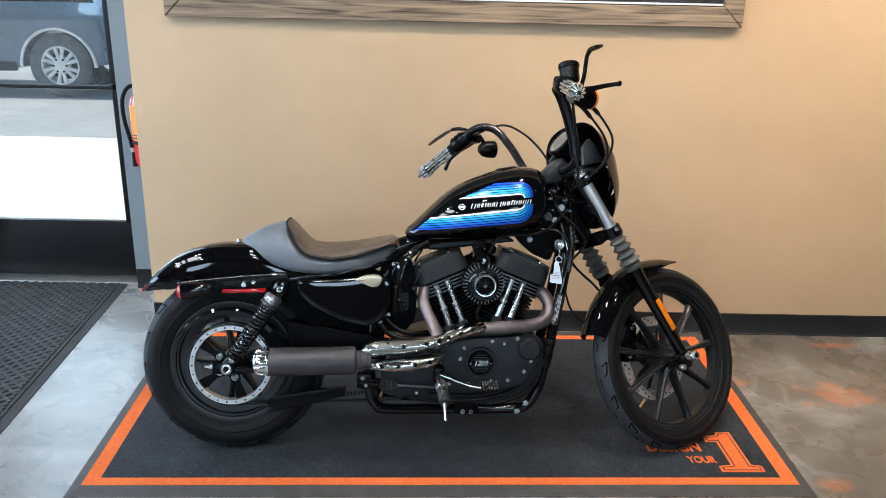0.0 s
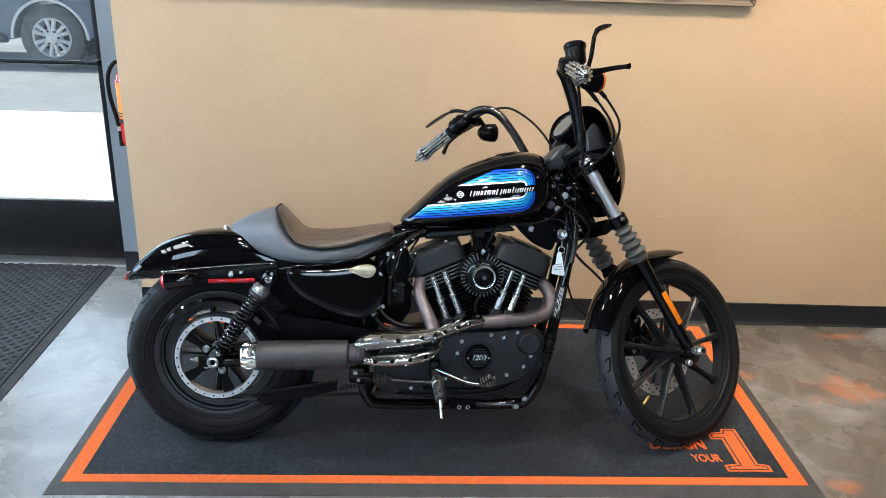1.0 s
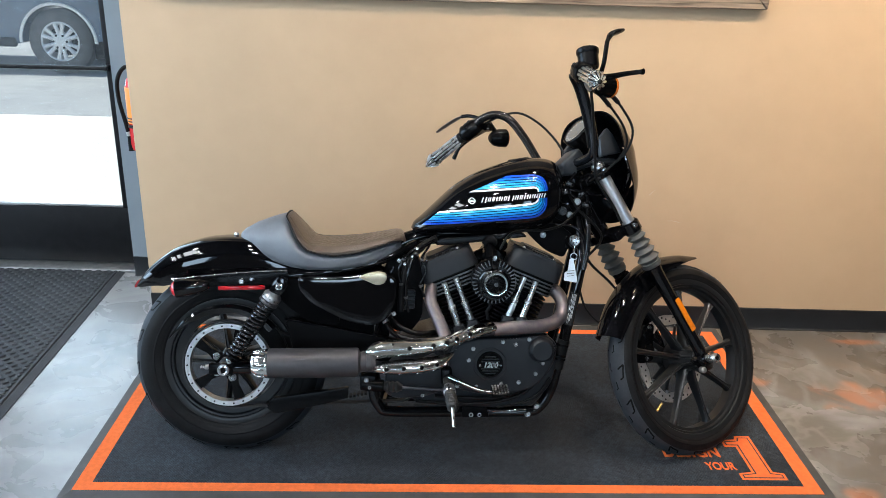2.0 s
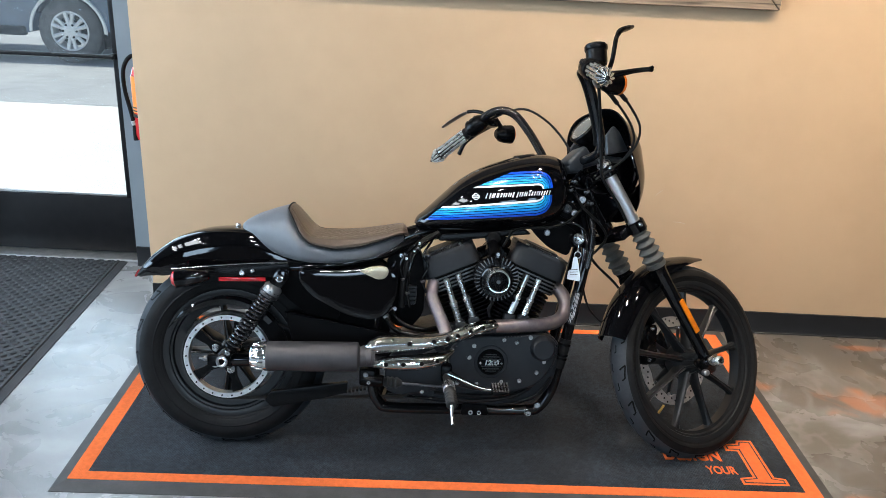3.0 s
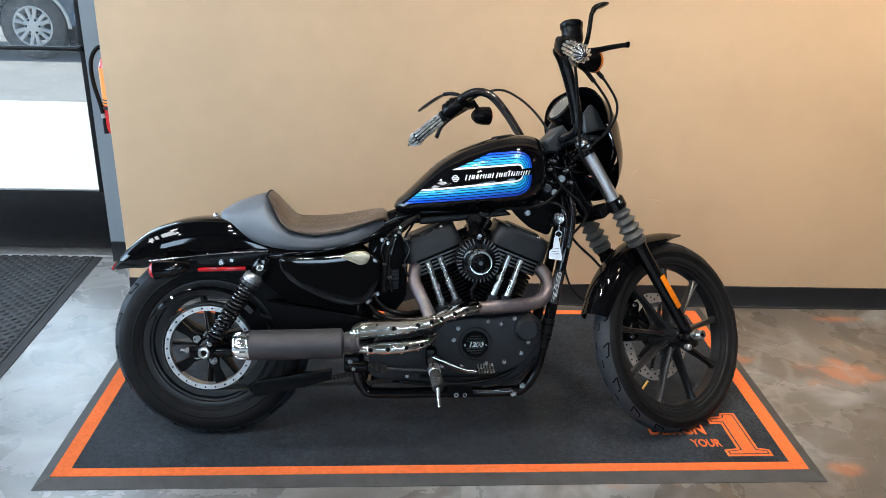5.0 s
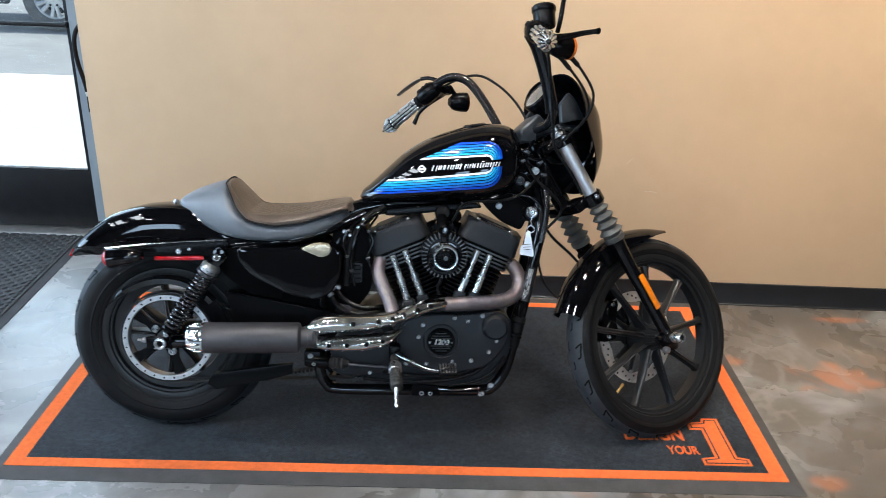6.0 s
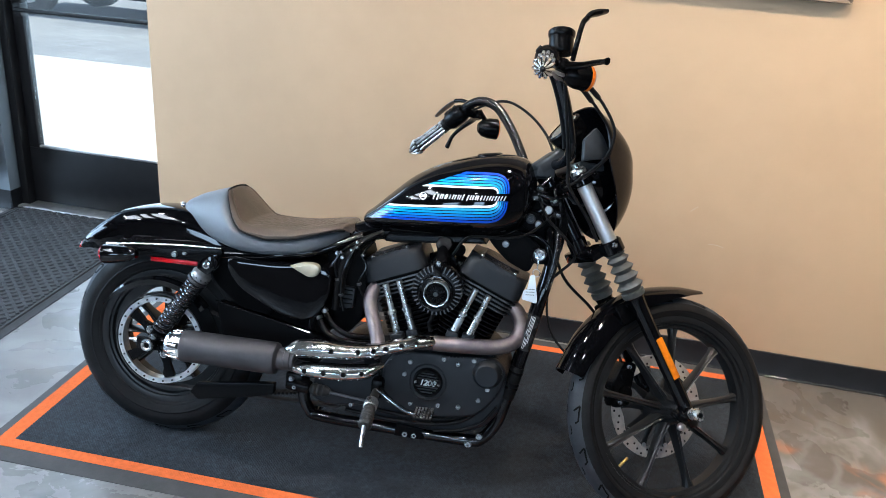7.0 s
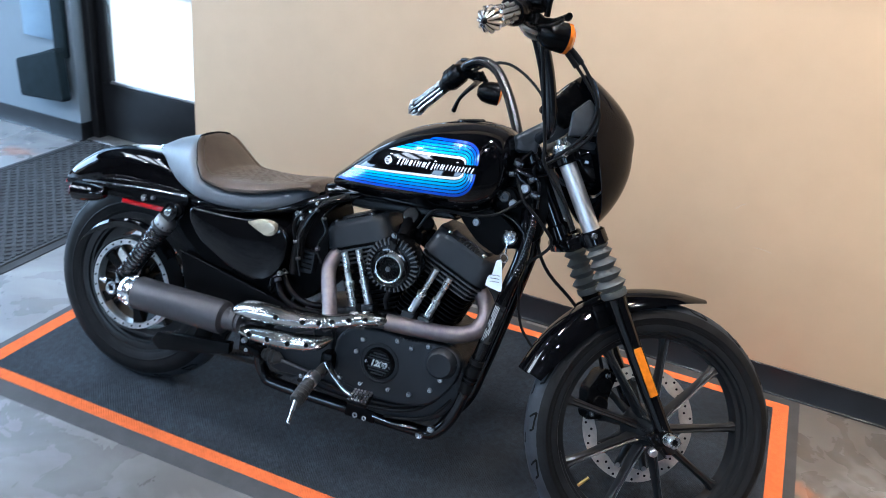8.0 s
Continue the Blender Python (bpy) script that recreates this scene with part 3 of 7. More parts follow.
# ---- glass entrance door ----
def entrance_door():
    d = thing("door_1", "black aluminium entrance door with a large glass pane and push bar", "door")
    d["kind"] = "structure"
    y0, y1 = 1.645, 1.69
    fx0, fx1 = DOOR_X0 + 0.002, DOOR_X1 - 0.002
    jamb = merge(box(fx0, fx0 + 0.045, 1.60, 1.74, 0, 2.15, 0.003), box(fx1 - 0.03, fx1, 1.60, 1.74, 0, 2.15, 0.003), box(fx0 + 0.045, fx1 - 0.03, 1.60, 1.74, 2.1, 2.15, 0.003))
    part("door_frame", jamb, M_FRAME, d)
    lx0, lx1 = fx0 + 0.05, fx1 - 0.034
    part("bottom_rail", box(lx0, lx1, y0, y1, 0.02, 0.318, 0.004), M_FRAME, d)
    part("top_rail", box(lx0, lx1, y0, y1, 1.98, 2.095, 0.004), M_FRAME, d)
    part("hinge_stile", box(lx0, lx0 + 0.058, y0, y1, 0.319, 1.979, 0.004), M_FRAME, d)
    part("lock_stile", box(lx1 - 0.036, lx1, y0, y1, 0.319, 1.979, 0.003), M_FRAME, d)
    part("glazing_bead", box(lx0 + 0.059, lx1 - 0.037, y0 + 0.004, y0 + 0.02, 0.319, 0.333, 0.003), M_ALU, d, "bare aluminium glazing bead")
    pane = part("pane", box(lx0 + 0.059, lx1 - 0.037, 1.664, 1.67, 0.334, 1.978), M_HAZEGLASS, d, "clear glass pane", smooth=False)
    pane.visible_shadow = False
    bar = part("push_bar", merge(tube([(lx0 + 0.06, y0 - 0.05, 1.02), (lx1 - 0.01, y0 - 0.05, 1.02)], 0.0105, 12, 2), box(lx0 + 0.05, lx0 + 0.09, y0 - 0.05, y0, 0.99, 1.05, 0.004), box(lx1 - 0.028, lx1 - 0.004, y0 - 0.05, y0, 1.006, 1.034, 0.004)), M_FRAME, d)
    part("threshold", box(fx0, fx1, 1.56, 1.74, 0.0, 0.014, 0.004), M_ALU, d, "worn aluminium threshold")
    return d


entrance_door()

# weathered wooden picture frame on the tan wall; only its lower part comes into view
pic = thing("picture_frame", "weathered barn-wood picture frame round a dark board", "picture frame", pose(0.727, WALL_Y, 1.386))
PW, PH, BW, TH = 2.366, 1.05, 0.082, 0.042


def mitred(a, b, inner_a, inner_b):
    bm = rings_mesh([[(x, -TH, z) for x, z in (a, b, inner_b, inner_a)], [(x, -0.003, z) for x, z in (a, b, inner_b, inner_a)]])
    bmesh.ops.bevel(bm, geom=list(bm.edges), offset=0.003, segments=1, affect="EDGES")
    return bm


h, i0 = PW / 2, PW / 2 - BW
part("bottom_board", mitred((-h, 0), (h - 0.001, 0), (-i0, BW), (i0, BW)), M_WOOD, pic)
part("top_board", mitred((-h, PH), (h, PH), (-i0, PH - BW), (i0, PH - BW)), M_WOOD, pic)
part("side_board", mitred((-h - 0.001, 0.001), (-h - 0.001, PH), (-i0 - 0.002, BW), (-i0 - 0.002, PH - BW)), M_WOOD, pic)
part("side_board", mitred((h + 0.001, 0.001), (h + 0.001, PH), (i0 + 0.002, BW), (i0 + 0.002, PH - BW)), M_WOOD, pic)
part("backing_board", box(-i0 - 0.01, i0 + 0.01, -0.018, -0.006, BW - 0.01, PH - BW + 0.01), M_BOARD, pic, "matt dark board")
part("fillet", box(-i0, i0, -0.024, -0.019, BW + 0.004, BW + 0.012, 0.001), M_WHITEDECAL, pic, "thin white inner strip")

# recessed ceiling lights
def ceiling_light():
    c = thing("ceiling_light", "small square ceiling light with a white diffuser", "ceiling light", group="ceiling lights")
    part("housing", box(-0.09, 0.09, -0.09, 0.09, -0.03, -0.002, 0.006), M_WHITE, c)
    part("diffuser", box(-0.065, 0.065, -0.065, 0.065, -0.04, -0.031, 0.003), M_LAMP, c, "glowing white square")
    return c


first = ceiling_light()
first.matrix_world = pose(-3.3, -3.74, 3.5)
for ix in range(4):
    for iy in range(3):
        if ix or iy:
            copy_thing(first, pose(-3.3 + 1.65 * ix, -3.74 + 1.5 * iy, 3.5))



# long strip lights over the aisle
def strip_light():
    c = thing("strip_light", "long white ceiling strip light", "strip light", group="ceiling strip lights")
    part("housing", box(-0.20, 0.20, -0.97, 0.97, -0.05, -0.002, 0.008), M_WHITE, c)
    part("diffuser", box(-0.18, 0.18, -0.95, 0.95, -0.062, -0.051, 0.004), M_STRIP, c, "glowing white strip")
    return c


tube_light = strip_light()
tube_light.matrix_world = pose(-3.05, -2.1, 3.5)
for k in (1, 2):
    copy_thing(tube_light, pose(-3.05 + 0.62 * k, -2.1, 3.5))

# ---- wall things by the door ----
def fire_extinguisher():
    e = thing("fire_extinguisher", "red fire extinguisher with orange label and black hose on the wall", "fire extinguisher", pose(-0.730, 1.458, 0.665))
    part("cylinder", lathe([(0.0, 0.0), (0.05, 0.0), (0.062, 0.012), (0.066, 0.03), (0.066, 0.30), (0.056, 0.335), (0.03, 0.352), (0.02, 0.362), (0.0, 0.362)], (0, 0, 0), (0, 0, 1), 28), M_REDPAINT, e)
    part("paper_label", lathe([(0.0672, 0.135), (0.0672, 0.30)], (0, 0, 0), (0, 0, 1), 28, caps=False), M_ORANGELABEL, e, "orange label with dark bars")
    part("label_bar", merge(*[lathe([(0.068, z), (0.068, z + 0.006)], (0, 0, 0), (0, 0, 1), 28, caps=False) for z in (0.142, 0.156)]), M_INK, e)
    part("valve", merge(cyl((0, 0, 0.36), (0, 0, 0.39), 0.018, 16, 0.003), box(-0.028, 0.03, -0.011, 0.011, 0.385, 0.397, 0.003)), M_ALU, e)
    part("lever", tube([(0.03, 0, 0.40), (0.0, 0, 0.41), (-0.03, 0, 0.405)], 0.006, 8, 4), M_REDPAINT, e)
    part("hose", tube([(0.0, -0.02, 0.375), (-0.05, -0.03, 0.385), (-0.085, -0.035, 0.33), (-0.088, -0.035, 0.24), (-0.072, -0.03, 0.14), (-0.06, -0.03, 0.07)], 0.0095, 10, 6), M_RUBBER, e, "black rubber hose")
    part("hose_collar", cyl((-0.0635, -0.03, 0.095), (-0.060, -0.03, 0.075), 0.012, 12, 0.002), M_ALU, e)
    part("nozzle", lathe([(0.010, 0.0), (0.012, -0.03), (0.014, -0.07), (0.010, -0.07), (0.008, 0.0)], (-0.060, -0.03, 0.075), (-0.05, 0, 1), 14), M_RUBBER, e)
    part("bracket", merge(box(-0.03, 0.03, 0.055, 0.0715, 0.10, 0.34, 0.003), lathe([(0.067, 0.115), (0.0695, 0.115), (0.0695, 0.13), (0.067, 0.13)], (0, 0, 0), (0, 0, 1), 28, loop=True)), M_FRAME, e, "black steel wall bracket and strap")
    return e


fire_extinguisher()


def wall_dispenser():
    w = thing("wall_dispenser", "wall box with a pale blue panel and a dark plastic tray", "dispenser", pose(-1.975, BACK_Y, 0.29))
    part("back_panel", box(0.085, 0.165, -0.035, -0.002, 0.16, 0.95, 0.008), M_PLASTIC, w, "dark plastic side rail")
    part("front_panel", box(-0.13, 0.084, -0.028, -0.002, 0.24, 0.93, 0.006), M_PALE, w, "pale blue panel")
    outline = rounded([(-0.125, -0.075), (0.185, -0.055), (0.165, 0.215), (0.135, 0.215), (0.03, 0.175), (-0.135, 0.12)], 0.02, 4)
    part("tray", prism(outline, -0.095, -0.036, 0.012, 3), M_PLASTIC, w, "dark teal plastic tray")
    return w


wall_dispenser()

# ---- floor coverings ----
MAT_POSE = pose(0.722, 0.430, 0.0, 0, 0, 1.75)
rug = thing("display_mat", "black carpet motorcycle mat with an orange border and grey rubber edge", "floor mat", MAT_POSE)
HX, HY = 1.204, 0.630


def frame_plan(ax, ay, bx, by, z0, z1, slope=0.0):
    """A rectangular band between two rectangles."""
    out, inn = [(-ax, -ay), (ax, -ay), (ax, ay), (-ax, ay)], [(-bx, -by), (bx, -by), (bx, by), (-bx, by)]
    return rings_mesh([[(x, y, z0) for x, y in out], [(x, y, z1 - slope) for x, y in out], [(x, y, z1) for x, y in inn], [(x, y, z0) for x, y in inn]], caps=False, loop=True)


def laid(bm):
    """The mat lies a little out of square: its front corner beside the wheel is drawn in."""
    for v in bm.verts:
        u, w = (v.co.x / HX + 1) / 2, (v.co.y / HY + 1) / 2
        v.co.x += u * (0.006 * w - 0.032 * (1 - w)) - (1 - u) * (0.006 + 0.016 * w)
        v.co.y -= 0.018 * u * w
    return bm


part("rubber_edge", laid(frame_plan(HX, HY, HX - 0.034, HY - 0.054, 0.0, 0.007, 0.005)), M_MATEDGE, rug, "grey rubber edge strip", smooth=False)
part("orange_border", laid(frame_plan(HX - 0.034, HY - 0.054, HX - 0.083, HY - 0.092, 0.001, 0.0085)), M_ORANGE, rug, "orange carpet border", smooth=False)
part("carpet", laid(box(-HX + 0.083, HX - 0.083, -HY + 0.092, HY - 0.092, 0.001, 0.008)), M_CARPET, rug, smooth=False)


def on_mat(x, y):
    return MAT_POSE.inverted() @ Vector((x, y, 0))


def inset(poly, d):
    """A closed counter-clockwise outline moved inwards by d."""
    P = [Vector(p) for p in poly]
    res = []
    for k, p in enumerate(P):
        e0, e1 = (p - P[k - 1]).normalized(), (P[(k + 1) % len(P)] - p).normalized()
        n0, n1 = Vector((-e0.y, e0.x)), Vector((-e1.y, e1.x))
        m = (n0 + n1).normalized()
        res.append(tuple(p + m * (d / max(0.35, m.dot(n0)))))
    return res


def numeral():
    """The slab-serif figure one, with a dark inline and an orange outline."""
    one = [(x * 0.148, y * 0.245) for x, y in ((-0.5, -0.5), (0.5, -0.5), (0.5, -0.36), (0.27, -0.33), (0.27, 0.5), (-0.08, 0.5), (-0.13, 0.42), (-0.46, 0.40), (-0.46, 0.24), (-0.2, 0.24), (-0.2, -0.33), (-0.5, -0.36))]
    c = on_mat(1.716, 0.075)
    m = pose(c.x, c.y, 0, 0, 0, 0)
    part("numeral", moved(plate(one, 0.0078, 0.0088), m), M_ORANGE, rug, "orange figure one with a dark inline", smooth=False)
    part("numeral_inline", moved(plate(inset(one, 0.0085), 0.0088, 0.0091), m), M_CARPET, rug, "dark inline of the figure", smooth=False)
    part("numeral_face", moved(plate(inset(one, 0.0130), 0.0091, 0.0094), m), M_ORANGE, rug, smooth=False)


numeral()
for word, x, y, s in (("DESIGN", 1.520, 0.094, 0.080), ("YOUR", 1.598, 0.019, 0.056)):
    c = on_mat(x, y)
    part("lettering", letters(word, s, pose(c.x, c.y, 0.0088) @ Matrix.Diagonal((0.70 if word == "DESIGN" else 0.62, 1, 1, 1)), 0.0008, weight=0.0022 if word == "DESIGN" else 0.0012), M_ORANGE, rug, "orange lettering", smooth=False)

# rubber runner from the door
run = thing("runner_mat", "charcoal rubber entrance runner with a diamond rib pattern", "floor mat", pose(-1.298, 0.46, 0, 0, 0, 3.9))
RX, RY = 0.425, 1.19
part("border", frame_plan(RX, RY, RX - 0.03, RY - 0.03, 0, 0.008, 0.005), M_RUNNER, run, smooth=False)
part("base_sheet", box(-RX + 0.03, RX - 0.03, -RY + 0.03, RY - 0.03, 0.0, 0.005), M_RUNNER, run, smooth=False)
me = bmesh.new()


def rib(bm, x0, y0, x1, y1, w=0.0100, z0=0.004, z1=0.0105):
    d = Vector((x1 - x0, y1 - y0, 0)).normalized()
    s = Vector((-d.y, d.x, 0)) * w
    a, b = Vector((x0, y0, 0)), Vector((x1, y1, 0))
    lo = [a - s, a + s, b + s, b - s]
    hi = [a - s * 0.55, a + s * 0.55, b + s * 0.55, b - s * 0.55]
    v0 = [bm.verts.new((p.x, p.y, z0)) for p in lo]
    v1 = [bm.verts.new((p.x, p.y, z1)) for p in hi]
    bm.faces.new(v1)
    for k in range(4):
        bm.faces.new((v0[k], v0[(k + 1) % 4], v1[(k + 1) % 4], v1[k]))


# two crossing families of ribs at 45 degrees, cut at the border
ax_, ay_ = RX - 0.062, RY - 0.062
for fam in (1, -1):
    for c in np.arange(-ay_ - ax_, ay_ + ax_, 0.053):
        ends = sorted(((-ay_ - c) * fam, (ay_ - c) * fam))
        x_lo, x_hi = max(-ax_, ends[0]), min(ax_, ends[1])
        if x_hi - x_lo > 0.02:
            rib(me, x_lo, c + fam * x_lo, x_hi, c + fam * x_hi, z1=0.0105 if fam > 0 else 0.0098)
for sx_ in (-1, 1):
    rib(me, sx_ * (RX - 0.047), -RY + 0.05, sx_ * (RX - 0.047), RY - 0.05, 0.009)
    rib(me, -RX + 0.05, sx_ * (RY - 0.047), RX - 0.05, sx_ * (RY - 0.047), 0.009, z1=0.0102)
tagged(part("ribs", me, M_RUNNER, run, smooth=False), kind="stuff")


# ---- the motorcycle: x forward from the rear axle, y to its left, z up; leaning on its stand, bars turned left ----
BIKE = thing("motorcycle", "black V-twin cruiser motorcycle with a blue striped tank, leaning over", "motorcycle", pose(-0.006, 0.046, 0, -12.0, 0, 3.4))
REAR, FRONT = Vector((0.005, 0, 0.314)), Vector((1.519, 0, 0.309))
STEER = Matrix.Translation((1.632, 0, 0)) @ Matrix.Rotation(radians(31), 4, Vector((-0.5, 0, 0.8660254))) @ Matrix.Translation((-1.632, 0, 0))


def bike(name, bm, material, parent=None, label="", smooth=True):
    return part(name, bm, material, parent or BIKE, label, smooth)


def steered(name, bm, material, parent=None, label="", smooth=True):
    return part(name, moved(bm, STEER), material, parent or BIKE, label, smooth)


def tyre_profile(R, hw, depth):
    """(radius, across) round a tyre's section, bead to bead."""
    crown = [(R - hw + hw * math.cos(a) * 1.0, hw * math.sin(a)) for a in (radians(d) for d in range(-80, 81, 10))]
    lo = R - depth
    return [(lo, -hw * 0.62), (lo + 0.008, -hw * 0.75), (lo + depth * 0.28, -hw * 0.96)] + crown + [(lo + depth * 0.28, hw * 0.96), (lo + 0.008, hw * 0.75), (lo, hw * 0.62)]


def on_tyre(o, R, hw, ang, across, lift=0.0013):
    """A point on the tyre's tread, across in degrees round the section."""
    a = radians(across)
    r = R - hw + (hw + lift) * math.cos(a)
    return Vector((o.x + r * math.cos(ang), o.y + (hw + lift) * math.sin(a), o.z + r * math.sin(ang)))


def strip(pts, o, R, hw, w):
    """A narrow dark strip for a groove's shade, along a path (angle, across) over the tread."""
    bm = bmesh.new()
    last = None
    for j, (an, ac) in enumerate(pts):
        nx = pts[min(j + 1, len(pts) - 1)]
        pv = pts[max(j - 1, 0)]
        p = on_tyre(o, R, hw, an, ac)
        d = (on_tyre(o, R, hw, *nx) - on_tyre(o, R, hw, *pv)).normalized()
        nrm = (p - on_tyre(o, R, hw, an, ac, -0.02)).normalized()
        s = d.cross(nrm) * w
        row = (bm.verts.new(p - s), bm.verts.new(p + s))
        if last:
            bm.faces.new((last[0], last[1], row[1], row[0]))
        last = row
    return bm


def wheel(o, R, hw, depth, name, xf, phase, rim_half, spoke_half, well=0.029):
    put = (lambda n, b, m, p, l="", s=True: part(n, moved(b, xf) if xf else b, m, p, l, s))
    w = new(name)
    w.parent = BIKE
    lo = R - depth
    t = put("tyre", lathe(tyre_profile(R, hw, depth), o, (0, 1, 0), 72, loop=True), M_TYRE, w, "black rubber tyre with worn grooves")
    # running surface, its colour paled and blued for the window light
    tread = [(R - hw + (hw + 0.0004) * math.cos(radians(d)), (hw + 0.0004) * math.sin(radians(d))) for d in range(-52, 53, 8)]
    put("tread", lathe(tread, o, (0, 1, 0), 72, caps=False), M_TREAD, t)
    gr = []
    n = 17
    for k in range(n):
        a0 = 2 * math.pi * k / n
        for sg in (1, -1):
            off = 0 if sg > 0 else math.pi / n
            b = a0 + off
            gr.append(strip([(b + 0.045, sg * 24), (b + 0.02, sg * 36), (b, sg * 47)], o, R, hw, 0.0026))
            gr.append(strip([(b, sg * 47), (b + 0.06, sg * 44), (b + 0.13, sg * 41), (b + 0.142, sg * 35), (b + 0.15, sg * 29)], o, R, hw, 0.0026))
            gr.append(strip([(b + 0.17, sg * 9), (b + 0.235, sg * 11), (b + 0.25, sg * 3)], o, R, hw, 0.0020))
    tagged(put("tread_pattern", merge(*gr), M_DARKFILL, t, "", False), kind="stuff")
    tagged(put("sidewall_ring", merge(*[lathe([(lo + depth * f, s * hw * g), (lo + depth * f + 0.004, s * (hw * g + 0.0015)), (lo + depth * f + 0.008, s * hw * g)], o, (0, 1, 0), 64, caps=False) for s in (1, -1) for f, g in ((0.14, 0.845), (0.34, 0.975))]), M_RUBBER, t), kind="stuff")
    # rim: lips, well and inner face
    rim = [(lo + 0.012, -rim_half), (lo + 0.012, -rim_half + 0.006), (lo - 0.006, -rim_half + 0.012), (lo - 0.02, -rim_half * 0.5), (lo - 0.024, -rim_half * 0.25), (lo - 0.024, rim_half * 0.25), (lo - 0.02, rim_half * 0.5), (lo - 0.006, rim_half - 0.012), (lo + 0.012, rim_half - 0.006), (lo + 0.012, rim_half),
           (lo + 0.001, rim_half + 0.001), (lo - 0.007, rim_half - 0.002), (lo - 0.009, rim_half * 0.84), (lo - 0.015, rim_half * 0.80), (lo - 0.018, rim_half * 0.55), (lo - well + 0.002, rim_half * 0.48), (lo - well, 0.0), (lo - well + 0.002, -rim_half * 0.48), (lo - 0.018, -rim_half * 0.55), (lo - 0.015, -rim_half * 0.80), (lo - 0.009, -rim_half * 0.84), (lo - 0.007, -rim_half + 0.002), (lo + 0.001, -rim_half - 0.001)]
    rm = put("rim", lathe(rim, o, (0, 1, 0), 72, loop=True), M_WHEEL, w, "satin black cast rim")
    for k in range(9):
        a = radians(phase + 40 * k)
        d, s = Vector((math.cos(a), 0, math.sin(a))), Vector((-math.sin(a), 0, math.cos(a)))
        rings = []
        for r_, hw_, y_ in ((0.034, 0.013, spoke_half), (0.07, 0.0095, spoke_half * 0.8), (lo - 0.10, 0.008, spoke_half * 0.55), (lo - 0.045, 0.0095, spoke_half * 0.5), (lo - 0.026, 0.016, spoke_half * 0.5)):
            c = o + d * r_
            prof = [(-hw_, -y_ * 0.55), (-hw_ * 0.45, -y_), (-hw_ * 0.15, -y_ * 0.86), (hw_ * 0.15, -y_ * 0.86), (hw_ * 0.45, -y_), (hw_, -y_ * 0.55), (hw_, y_ * 0.6), (0, y_), (-hw_, y_ * 0.6)]
            rings.append([c + s * u + Vector((0, v, 0)) for u, v in prof])
        put("spoke", rings_mesh(rings), M_WHEEL, w)
    return w, put


fw, fput = wheel(FRONT, 0.320, 0.046, 0.063, "front_wheel", STEER, 10, 0.0385, 0.026)
fput("hub", lathe([(0.0, -0.066), (0.025, -0.066), (0.029, -0.060), (0.031, -0.050), (0.040, -0.024), (0.052, 0.004), (0.056, 0.045), (0.036, 0.052), (0.0, 0.052)], FRONT, (0, 1, 0), 28), M_WHEEL, fw)
for k in range(9):
    a = radians(10 + 40 * k)
    d = Vector((math.cos(a), 0, math.sin(a)))
    fput("hub_rib", tube([FRONT + d * 0.030 + Vector((0, -0.058, 0)), FRONT + d * 0.038 + Vector((0, -0.028, 0)), FRONT + d * 0.05 + Vector((0, 0.0, 0))], 0.0045, 8, 3), M_WHEEL, fw)
fput("valve", cyl(FRONT + Vector((-0.163, -0.016, -0.161)), FRONT + Vector((-0.1405, -0.022, -0.136)), 0.0042, 10, 0.001), mat("brass", (0.6, 0.42, 0.14), 0.35, metal=1.0, grain=0.2), fw, "small brass valve stem")
# brake disc: drilled track with a scalloped inner edge, on dark arms
scallop = [0.1175 + 0.0035 * math.cos(10 * 2 * math.pi * k / 120) for k in range(121)]
track = rings_mesh([[FRONT + Vector((r * math.cos(a), y, r * math.sin(a))) for r, y in ((r0, 0.058), (0.150, 0.058), (0.150, 0.063), (r0, 0.063))] for r0, a in ((scallop[k], 2 * math.pi * k / 120) for k in range(120))], loop=True, caps=False)
disc = fput("brake_disc", track, M_DISC, fw, "drilled steel brake disc", False)
for k in range(10):
    a = radians(36 * k)
    d = Vector((math.cos(a), 0, math.sin(a)))
    fput("disc_arm", tube([FRONT + d * 0.05 + Vector((0, 0.056, 0)), FRONT + d * 0.09 + Vector((0, 0.0605, 0)), FRONT + d * 0.122 + Vector((0, 0.0605, 0))], [0.012, 0.008, 0.010], 8, 3, 0.35), M_WHEEL, disc)
    fput("disc_rivet", cyl(FRONT + d * 0.117 + Vector((0, 0.0545, 0)), FRONT + d * 0.117 + Vector((0, 0.066, 0)), 0.0062, 14, 0.001), M_STEEL, disc)
# dark plugs in place of the shade inside the drillings
tagged(fput("drill_holes", merge(*[cyl(FRONT + Vector((r * math.cos(a), 0.0572, r * math.sin(a))), FRONT + Vector((r * math.cos(a), 0.0638, r * math.sin(a))), 0.0034, 10) for k in range(50) for r, a in ((0.128 + 0.0075 * (k % 3), 2 * math.pi * k / 50),)]), M_DARKFILL, disc), kind="stuff")

